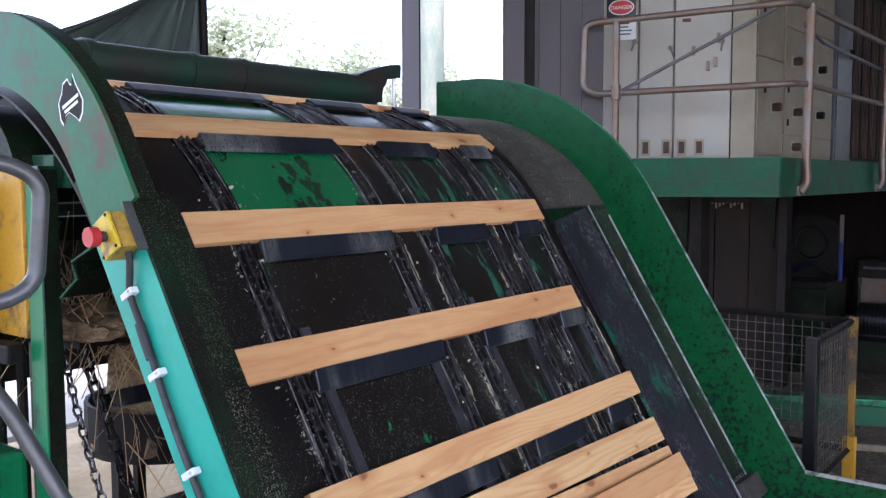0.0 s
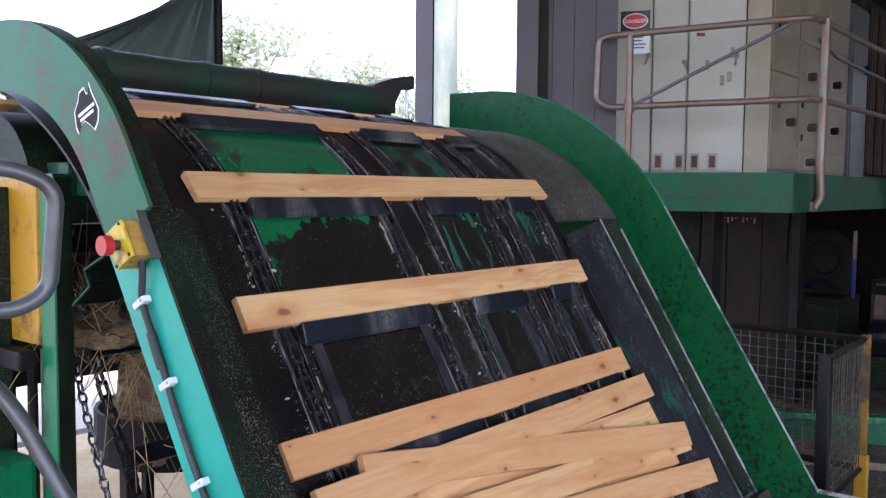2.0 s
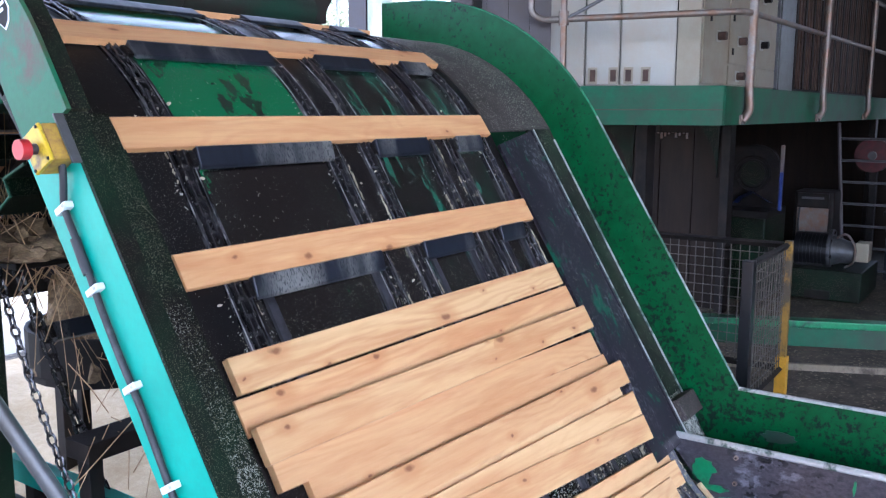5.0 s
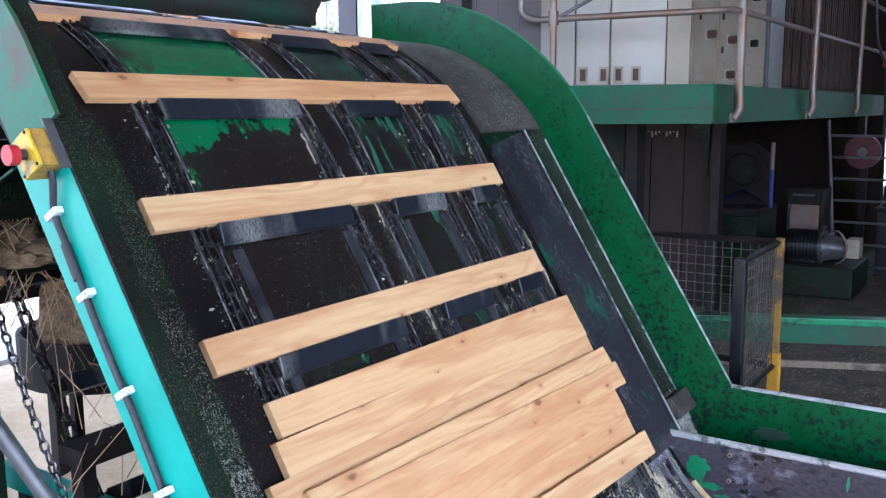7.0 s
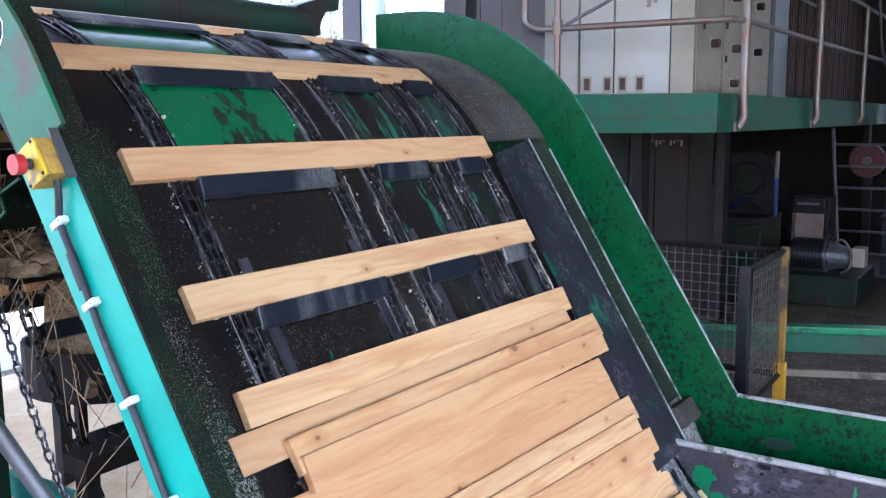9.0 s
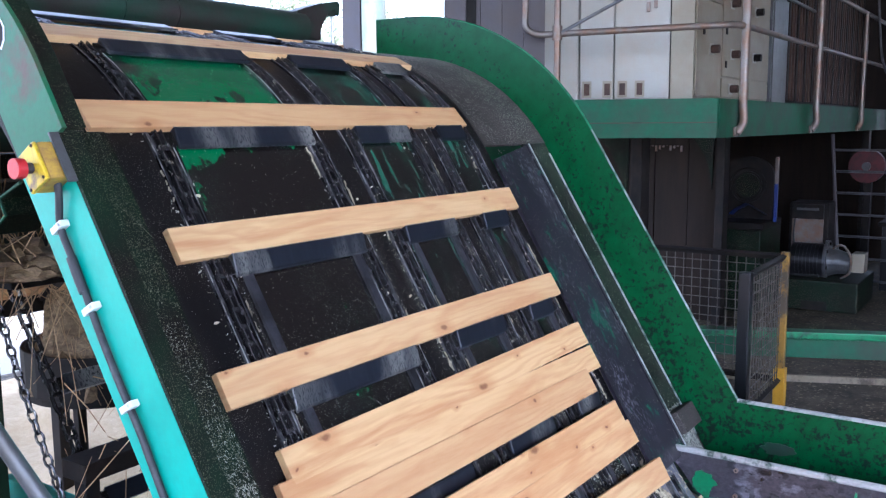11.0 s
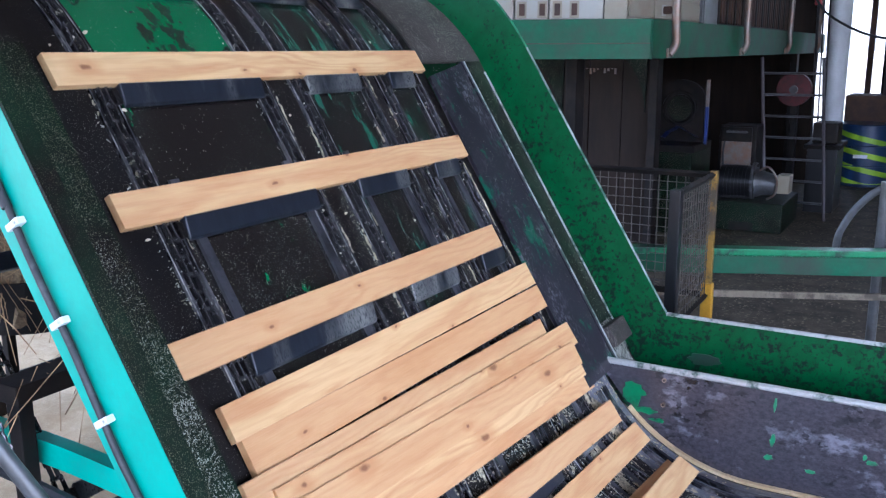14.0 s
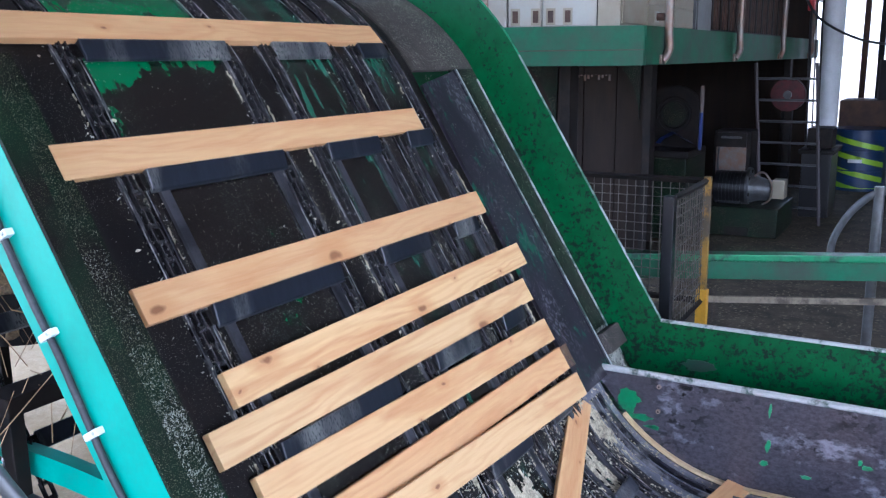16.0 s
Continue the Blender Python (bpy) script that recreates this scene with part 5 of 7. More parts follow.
# ---- around the elevator ----
def cross_tube():
    top = thing("cross_tube", "grimy green round tube spanning behind the elevator crest", "tube")
    part("barrel", disc_bar((1.70, 3.3, 2.868), (3.56, 3.3, 2.872), 0.082, sides=24), TUBE_GREEN, top, smooth=True)
    for x in (1.95, 2.44, 2.72):
        part("clamp_band", disc_bar((x - 0.018, 3.3, 2.870), (x + 0.018, 3.3, 2.870), 0.089, sides=24), TUBE_GREEN, top, smooth=True)
    bm = bmesh.new()
    pr = [(3.50, 2.955), (3.56, 2.975), (3.70, 3.015), (3.82, 3.035), (3.838, 3.02), (3.83, 2.96), (3.80, 2.955), (3.79, 2.99), (3.74, 2.965), (3.68, 2.88), (3.675, 2.815), (3.50, 2.812)]
    A = [bm.verts.new((x, 3.26, z)) for x, z in pr]
    B = [bm.verts.new((x, 3.34, z)) for x, z in pr]
    bm.faces.new(A), bm.faces.new(B[::-1])
    for i in range(len(A)):
        bm.faces.new((A[i], A[(i + 1) % len(A)], B[(i + 1) % len(A)], B[i]))
    part("end_bracket", bm, TUBE_GREEN, top)
    part("pin", disc_bar((3.815, 3.30, 2.96), (3.815, 3.30, 2.80), 0.011, sides=8), EDGE, top, "bright steel pin")
    for x in (1.74, 3.60):
        part("stand", box(x - 0.04, x + 0.04, 3.26, 3.34, 0, 2.83, 0.005), TUBE_GREEN, top)
    # Added dark plate that shuts off the sky gap below the tube.
    part("rear_guard", box(1.6, 3.66, 3.345, 3.355, 2.62, 2.84, 0.002), TUBE_GREEN, top)


def emergency_stop():
    top = thing("emergency_stop", "yellow emergency stop box with red mushroom button on steel bracket", "switch")
    m = Matrix.Translation(at(1.128, 0.815, 0.160)) @ Matrix.Rotation(TH - math.pi / 2, 4, "X")
    bm = box(-0.030, 0.022, -0.036, 0.036, -0.045, 0.045, 0.006, turn=m)
    part("box", bm, RUSTY_YELLOW, top, "rusty yellow box")
    part("lid", box(-0.040, -0.0305, -0.036, 0.036, -0.045, 0.045, 0.003, turn=m), SAFETY, top)
    part("collar", tube([m @ Vector((-0.040, 0, 0)), m @ Vector((-0.062, 0, 0))], 0.012, sides=14), RUBBER, top, smooth=True)
    part("button", tube([m @ Vector((-0.060, 0, 0)), m @ Vector((-0.066, 0, 0)), m @ Vector((-0.078, 0, 0)), m @ Vector((-0.081, 0, 0))], 0.022, sides=18), RED, top, "faded red mushroom button", smooth=True)
    for y in (-0.029, 0.029):
        for z in (-0.038, 0.038):
            part("screw", tube([m @ Vector((-0.0405, y, z)), m @ Vector((-0.0425, y, z))], 0.004, sides=7), DARK, top)
    part("bracket", box(0.0225, 0.026, -0.040, 0.036, -0.048, 0.050, 0.001, turn=m), GREY_PIPE, top, "bare galvanised bracket")
    part("bracket_lip", box(0.0, 0.026, -0.046, -0.0405, -0.060, 0.062, 0.001, turn=m), GREY_PIPE, top)


def cable():
    top = thing("control_cable", "black cable clipped down the teal side rail", "cable")
    pts = [at(1.128, 0.79, 0.175), at(1.132, 0.75, 0.15), at(1.138, 0.70, 0.10)] + [at(1.139, 0.70 - 0.12 * k, 0.098 - 0.0035 * k + 0.004 * math.sin(k * 1.9)) for k in range(1, 11)]
    part("sheath", tube(rounded(pts, 0.03), 0.0085, sides=10), RUBBER, top, smooth=True)
    part("splice", tube([at(1.139, 0.625, 0.096), at(1.139, 0.60, 0.094), at(1.139, 0.56, 0.092), at(1.139, 0.54, 0.092)], 0.0115, sides=10), RUBBER, top, "taped splice", smooth=True)
    for s, n in ((0.697, 0.094), (0.500, 0.088), (0.271, 0.080), (0.045, 0.074), (-0.18, 0.068)):
        m = Matrix.Translation(at(1.139, s, n)) @ Matrix.Rotation(TH, 4, "X")
        clip = part("clip", box(-0.0115, 0.0105, -0.008, 0.008, -0.016, 0.030, 0.003, turn=m), WHITE, top, "white plastic cable clip")
        part("nail", tube([m @ Vector((-0.012, 0, 0.022)), m @ Vector((-0.0145, 0, 0.022))], 0.004, sides=7), EDGE, clip)


def maker_badge():
    """A dark map-shaped badge with a pale rim."""
    top = thing("maker_badge", "dark map-shaped sticker with pale outline on the arch", "sticker")
    shape = [(-0.044, -0.030), (-0.046, 0.004), (-0.030, 0.022), (-0.022, 0.040), (-0.004, 0.046), (0.002, 0.034), (0.010, 0.032),
             (0.016, 0.052), (0.024, 0.030), (0.036, 0.010), (0.044, -0.006), (0.038, -0.030), (0.024, -0.044), (0.012, -0.034), (-0.010, -0.020), (-0.026, -0.026), (-0.036, -0.042)]
    m = Matrix.Translation((XL, 2.008, 2.586)) @ Matrix.Rotation(radians(-8), 4, "X") @ Matrix.Diagonal((1, 1.12, 1.12, 1)) @ Matrix.Rotation(radians(-90), 4, "Z") @ Matrix.Rotation(radians(90), 4, "X")
    for name, sc, d0, d1, mt in (("rim", 1.10, 0.0005, 0.0012, WHITE), ("field", 1.0, 0.0012, 0.0020, DARK)):
        bm = bmesh.new()
        A = [bm.verts.new(m @ Vector((x * sc, y * sc, d0))) for x, y in shape]
        B = [bm.verts.new(m @ Vector((x * sc, y * sc, d1))) for x, y in shape]
        bm.faces.new(A), bm.faces.new(B[::-1])
        for i in range(len(A)):
            bm.faces.new((A[i], A[(i + 1) % len(A)], B[(i + 1) % len(A)], B[i]))
        part(name, bm, mt, top)
    for x0, x1, y0 in ((-0.034, 0.034, 0.000), (-0.030, 0.026, -0.012)):
        bm = box(x0, x1, y0 - 0.0035, y0 + 0.0035, 0.0021, 0.0027, 0.0, turn=m @ Matrix.Rotation(radians(14), 4, "Z"))
        part("mark", bm, WHITE, top)


def platform():
    top = thing("mezzanine_platform", "green painted steel mezzanine platform on dark columns", "platform")
    A, d = Vector((6.883, 2.109, 0)), Vector((-0.35, 0.94, 0)).normalized()
    B = A + d * 3.4
    n = Vector((d.y, -d.x, 0))
    bm = bmesh.new()
    pts = [A, Vector((16.5, 2.109, 0)), Vector((16.5, 5.9, 0)), B + n * 0.5, B]
    lo = [bm.verts.new(p + n * 0 + Vector((0, 0, 2.49))) for p in pts]
    up = [bm.verts.new(p + Vector((0, 0, 2.546))) for p in pts]
    bm.faces.new(lo[::-1]), bm.faces.new(up)
    for i in range(5):
        bm.faces.new((lo[i], lo[(i + 1) % 5], up[(i + 1) % 5], up[i]))
    part("deck", bm, RUST, top)

    def fascia(p, q, z0, z1, off, material, name, label=""):
        e = (q - p).normalized()
        f = Vector((e.y, -e.x, 0)) * off
        bm = bmesh.new()
        a = [bm.verts.new(v) for v in (p + f + Vector((0, 0, z0)), q + f + Vector((0, 0, z0)), q + f + Vector((0, 0, z1)), p + f + Vector((0, 0, z1)))]
        g = Vector((e.y, -e.x, 0)) * 0.02
        b = [bm.verts.new(v.co - g) for v in a]
        bm.faces.new(a), bm.faces.new(b[::-1])
        for i in range(4):
            bm.faces.new((a[i], a[(i + 1) % 4], b[(i + 1) % 4], b[i]))
        part(name, bm, material, top, label)
    fascia(A, Vector((16.5, 2.109, 0)), 2.250, 2.55, 0.02, PLATFORM_GREEN, "side_fascia", "dusty green side beam")
    fascia(B, A, 2.372, 2.552, 0.02, PLATFORM_GREEN, "front_fascia", "green front beam")
    fascia(B, A, 2.250, 2.365, 0.016, PLATFORM_GREEN, "front_fascia")
    fascia(B, A, 2.3655, 2.3715, 0.0185, RUST, "seam", "rusty seam")
    for x, y in ((7.6, 3.0), (10.38, 3.10), (15.6, 2.4)):
        part("column", box(x - 0.1, x + 0.1, y - 0.05, y + 0.05, 0, 2.49, 0.01), DARK, top)
    # arched gusset plates under the deck
    for x in (7.6, 10.38):
        bm = bmesh.new()
        arc = [(2.49, 0.10)] + [(2.49 - 0.9 + 0.9 * math.sin(a), 0.12 + 0.9 - 0.9 * math.cos(a)) for a in [k * math.pi / 20 for k in range(10, -1, -1)]]
        ys = 3.0 if x < 9 else 3.10
        P0 = [bm.verts.new((x - 0.02, ys + w, z)) for z, w in arc]
        P1 = [bm.verts.new((x + 0.02, ys + w, z)) for z, w in arc]
        bm.faces.new(P0), bm.faces.new(P1[::-1])
        for i in range(len(P0)):
            bm.faces.new((P0[i], P0[(i + 1) % len(P0)], P1[(i + 1) % len(P0)], P1[i]))
        part("gusset", bm, GREEN_GRIMY, top)


def railing():
    top = thing("guard_railing", "scuffed bare pipe guard railing round the platform", "railing")
    z1, z0 = 3.70, 3.10
    ends = [(7.34, 2.06, 3.735), (6.92, 2.03, 3.70), (6.40, 3.42, 3.625), (6.37, 3.49, 3.60), (6.36, 3.50, 3.12), (6.40, 3.42, 3.065), (6.92, 2.03, 3.10), (7.34, 2.06, 3.13)]
    part("end_loop", tube(rounded(ends, 0.12, 6), 0.026, sides=10), PIPE, top, smooth=True)
    part("top_rail", tube([(7.34, 2.06, 3.735), (16.4, 2.06, 3.78)], 0.026, sides=10), PIPE, top, smooth=True)
    part("mid_rail", tube([(7.34, 2.06, 3.13), (16.4, 2.06, 3.17)], 0.024, sides=10), PIPE, top, smooth=True)
    part("post", tube([(6.455, 3.26, 3.62), (6.455, 3.26, 2.55)], 0.026, sides=10), PIPE, top, smooth=True)
    for x in (7.34, 10.05, 12.75, 15.4):
        part("post", tube(rounded([(x, 2.035, 3.75), (x, 2.045, 2.50), (x, 2.03, 2.36), (x - 0.05, 2.075, 2.28)], 0.08), 0.034, sides=12), PIPE, top, smooth=True)
        part("foot", box(x - 0.10, x - 0.02, 2.066, 2.088, 2.255, 2.33, 0.004), PIPE, top)
    part("brace", tube([(6.455, 3.24, 3.07), (6.60, 2.86, 3.28), (6.86, 2.16, 3.655)], 0.014, sides=8), GREY_PIPE, top)
    part("brace", tube([(7.36, 2.09, 3.60), (7.9, 2.09, 3.52), (10.0, 2.09, 3.50)], 0.016, sides=8), GREY_PIPE, top)
    part("coupling", tube([(6.455, 3.26, 3.02), (6.455, 3.26, 3.13)], 0.040, sides=10), PIPE, top)


CAB_D = Vector((0.35, -0.94, 0)).normalized()      # along the cabinet fronts
CAB_N = Vector((-0.94, -0.35, 0)).normalized()     # out of the fronts
CAB_O = Vector((7.056, 3.802, 2.548))


def cab_frame(u):
    """Local frame on the cabinet fronts: x along, y out, z up."""
    m = Matrix.Identity(4)
    for i in range(3):
        m[i][0], m[i][1], m[i][2], m[i][3] = CAB_D[i], CAB_N[i], (0, 0, 1)[i], (CAB_O + CAB_D * u)[i]
    return m


def knob(m, top, x, z, y=0.0, material=None):
    part("knob_plate", box(x - 0.022, x + 0.022, y, y + 0.008, z - 0.03, z + 0.03, 0.003, turn=m), PIPE, top)
    part("knob", box(x - 0.010, x + 0.012, y + 0.008, y + 0.05, z - 0.025, z + 0.012, 0.004, turn=m), material or DARK, top)


def cabinets():
    widths = ((-0.02, 0.404, 0.16), (0.404, 0.702, 0.90), (0.702, 1.17, 0.62))
    for i, (u0, u1, hz) in enumerate(widths):
        top = thing("electrical_cabinet", "tall cream enamel electrical cabinet with lever handle", "cabinet", "cabinet row")
        m = cab_frame(u0)
        w = u1 - u0
        part("body", box(0.003, w - 0.003, -0.30, 0.0, 0.0, 2.1, 0.006, turn=m), CREAM, top)
        part("door", box(0.012, w - 0.012, 0.001, 0.020, 0.03, 2.07, 0.006, turn=m), CREAM, top)
        hx = (w - 0.03, w - 0.03, w - 0.075)[i]
        z = (1.02, 0.95, 0.99)[i]
        boss = part("handle_boss", tube([m @ Vector((hx, 0.021, z)), m @ Vector((hx, 0.052, z))], 0.022, sides=12), PIPE, top, "steel twist handle", smooth=True)
        part("lever", box(-0.009, 0.009, 0.053, 0.066, -0.085, 0.018, 0.004, turn=m @ Matrix.Translation((hx, 0, z)) @ Matrix.Rotation(radians((18, -22, 8)[i]), 4, "Y")), GREY_PIPE, boss)
        for vx in ((), (0.07, 0.245), (0.075, 0.22))[i]:
            fr = part("vent", box(vx - 0.04, vx + 0.04, 0.021, 0.027, 0.04, 0.18, 0.003, turn=m), CREAM_DARK, top, "small brass-framed vent")
            part("slot", box(vx - 0.024, vx + 0.024, 0.0272, 0.030, 0.06, 0.16, 0.002, turn=m), RUST, fr)
        for zz, dx in (((1.30, 0.05),), ((1.24, 0.12),), ((1.18, 0.10),))[i] if i else ():
            part("red_label", box(dx - 0.035, dx + 0.035, 0.021, 0.023, zz - 0.014, zz + 0.014, 0.0, turn=m), DULL_RED, top, "small red label")
        if i == 2:
            for zz, dx in ((0.93, 0.16), (0.80, 0.28), (0.83, 0.34), (1.03, 0.36)):
                part("padlock", box(dx - 0.015, dx + 0.015, 0.021, 0.05, zz - 0.05, zz + 0.03, 0.004, turn=m), PIPE, top)
    # corner unit with many small doors
    top = thing("switchgear_cabinet", "aged cream switchgear cabinet of many small doors with rotary knobs", "cabinet", "cabinet row")
    part("body", box(7.56, 9.95, 2.535, 2.70, 2.548, 4.65, 0.006), CREAM_DARK, top)
    part("end_panel", box(0, 0.19, -0.10, 0.004, 0.0, 2.1, 0.004, turn=cab_frame(1.175)), CREAM_DARK, top)
    m = Matrix.Translation((0, 2.534, 0)) @ Matrix.Rotation(math.pi, 4, "Z") @ Matrix.Diagonal((-1, 1, 1, 1))
    for x0, x1, z0, z1 in ((7.58, 8.27, 2.60, 3.40), (7.58, 8.27, 3.425, 4.6), (8.30, 9.17, 2.60, 2.77), (8.30, 9.17, 2.79, 3.74), (8.30, 9.17, 3.76, 4.6),
                           (9.20, 9.90, 2.60, 2.77), (9.20, 9.90, 2.79, 3.78), (9.20, 9.90, 3.80, 4.6)):
        part("small_door", box(x0, x1, 2.516, 2.534, z0, z1, 0.005), CREAM_DARK, top)
    for x, z in ((7.96, 3.01), (8.54, 3.46), (9.36, 3.46), (8.58, 3.0), (9.33, 3.01), (8.56, 2.68)):
        part("knob_plate", box(x - 0.065, x + 0.065, 2.508, 2.516, z - 0.05, z + 0.05, 0.004), CREAM, top)
        part("knob", tube([(x, 2.508, z), (x, 2.44, z)], 0.036, sides=12), RUST if x < 9 else DARK, top)
    for x, z in ((7.75, 3.15), (7.70, 3.80), (8.4, 3.20), (8.4, 2.9)):
        part("latch", box(x - 0.02, x + 0.02, 2.506, 2.516, z - 0.03, z + 0.03, 0.003), DARK, top)
    top = thing("grey_locker", "tall blue-grey steel locker with a dark handle", "locker")
    part("body", box(10.1, 10.75, 2.54, 2.9, 2.548, 4.4, 0.008), GREY_PIPE, top)
    part("door", box(10.12, 10.73, 2.522, 2.539, 2.58, 4.37, 0.006), GREY_PIPE, top)
    part("handle", box(10.6, 10.68, 2.47, 2.521, 3.7, 3.8, 0.006), DARK, top)
    top = thing("louvre_panel", "dark slatted louvre panel on the platform", "louvre")
    part("frame", box(10.85, 15.9, 2.60, 2.64, 2.548, 4.6, 0.005), DARK, top)
    for k in range(34):
        x = 10.95 + k * 0.145
        part("slat", box(x, x + 0.07, 2.565, 2.599, 2.62, 4.5, 0.004), RUST if k % 3 else DARK, top)
    # danger sign on the first cabinet
    top = thing("danger_sign", "red and black danger sign above a white notice", "sign")
    m = cab_frame(0.255) @ Matrix.Translation((0, 0.021, 0))
    part("board", box(-0.125, 0.125, 0, 0.004, 1.225, 1.405, 0.002, turn=m), GLOSS_BLACK, top)
    bm = bmesh.new()
    ring = [m @ Vector((0.108 * math.cos(a), 0.0055, 1.318 + 0.066 * math.sin(a))) for a in [k * math.pi / 16 for k in range(32)]]
    bm.faces.new([bm.verts.new(v) for v in ring])
    part("white_oval", bm, WHITE, top)
    bm = bmesh.new()
    ring = [m @ Vector((0.099 * math.cos(a), 0.0065, 1.318 + 0.058 * math.sin(a))) for a in [k * math.pi / 16 for k in range(32)]]
    bm.faces.new([bm.verts.new(v) for v in ring])
    part("red_oval", bm, RED, top)
    face = m @ Matrix(((1, 0, 0, 0), (0, 0, 1, 0.0075), (0, 1, 0, 1.316), (0, 0, 0, 1)))
    words("lettering", "DANGER", 0.046, face, WHITE, top, 0.0005)
    part("notice", box(-0.06, 0.125, 0, 0.003, 1.04, 1.22, 0.002, turn=m), WHITE, top)
    for z in (1.18, 1.15, 1.12, 1.09):
        part("text_bar", box(-0.03, 0.09 - (z * 37 % 0.04), 0.0031, 0.0045, z - 0.006, z + 0.006, 0, turn=m), GREY_PIPE, top)


# ---- beyond the elevator, below the platform ----
def cage():
    top = thing("mesh_cage", "dark steel wire mesh cage with one yellow corner post", "cage")
    a, b, c = Vector((4.216, 1.123, 0)), Vector((5.0, 1.135, 0)), Vector((5.0, 2.35, 0))
    z0, z1 = 0.95, 1.640
    part("post", box(4.19, 4.245, 1.095, 1.150, 0.0, 1.665, 0.004), GLOSS_BLACK, top, "black square corner post")
    part("yellow_post", box(4.985, 5.025, 1.110, 1.15, 1.021, 1.665, 0.004), DARK_YELLOW, top, "chipped yellow post")
    part("post_foot", box(4.975, 5.035, 1.100, 1.16, 0.0, 1.02, 0.006), YELLOW, top, "thick yellow post foot")
    for p, q in ((a, b), (b, c)):
        for z in (z0, z1):
            part("frame_bar", tube([p + Vector((0, 0, z)), q + Vector((0, 0, z))], 0.018, sides=4), DARK, top)
        d = q - p
        n = int(d.length / 0.05)
        bm = bmesh.new()
        for k in range(1, n):
            w = p + d * k / n
            tube([w + Vector((0, 0, z0)), w + Vector((0, 0, z1))], 0.0028, bm, sides=5)
        for k in range(1, 13):
            z = z0 + (z1 - z0) * k / 13
            tube([p + Vector((0.004, 0.004, z)), q + Vector((0.004, 0.004, z))], 0.0028, bm, sides=5)
        part("mesh_panel", bm, WIRE, top, "square wire mesh")
    part("post", box(4.975, 5.03, 2.35, 2.40, 0, 1.665, 0.004), DARK, top)


def long_beam():
    top = thing("conveyor_beam", "long green steel conveyor side beam, top flange worn", "beam")
    p, q = Vector((4.55, 2.64, 0)), Vector((6.6, -2.05, 0))
    d = (q - p).normalized()
    m = Matrix.Identity(4)
    n = Vector((-d.y, d.x, 0))
    for i in range(3):
        m[i][0], m[i][1], m[i][3] = d[i], n[i], p[i]
    L = (q - p).length
    part("web", box(0, L, -0.01, 0.01, 1.035, 1.15, 0.003, turn=m), PLATFORM_GREEN, top)
    part("top_flange", box(0, L, -0.05, 0.05, 1.152, 1.192, 0.006, turn=m), GREEN, top, "darker green top flange")
    part("lower_rail", box(0, L, 0.10, 0.13, 0.86, 0.90, 0.004, turn=m), DIM_WOOD, top, "dusty wooden rail")
    for u in (0.4, 4.2):
        part("leg", box(u - 0.04, u + 0.04, 0.02, 0.09, 0, 1.034, 0.004, turn=m), DARK, top)


def pipe_barrier():
    top = thing("pipe_barrier", "grey bent pipe barrier standing on the floor", "barrier")
    part("hoop", tube(rounded([(6.25, 0.60, 0.99), (6.25, 0.60, 1.12), (6.24, 0.52, 1.30), (6.22, 0.36, 1.48), (6.22, -1.2, 1.50)], 0.12), 0.024, sides=10), GREY_PIPE, top, smooth=True)
    part("post", tube([(6.22, 0.34, 0.0), (6.22, 0.34, 1.50)], 0.032, sides=12), GREY_PIPE, top, smooth=True)


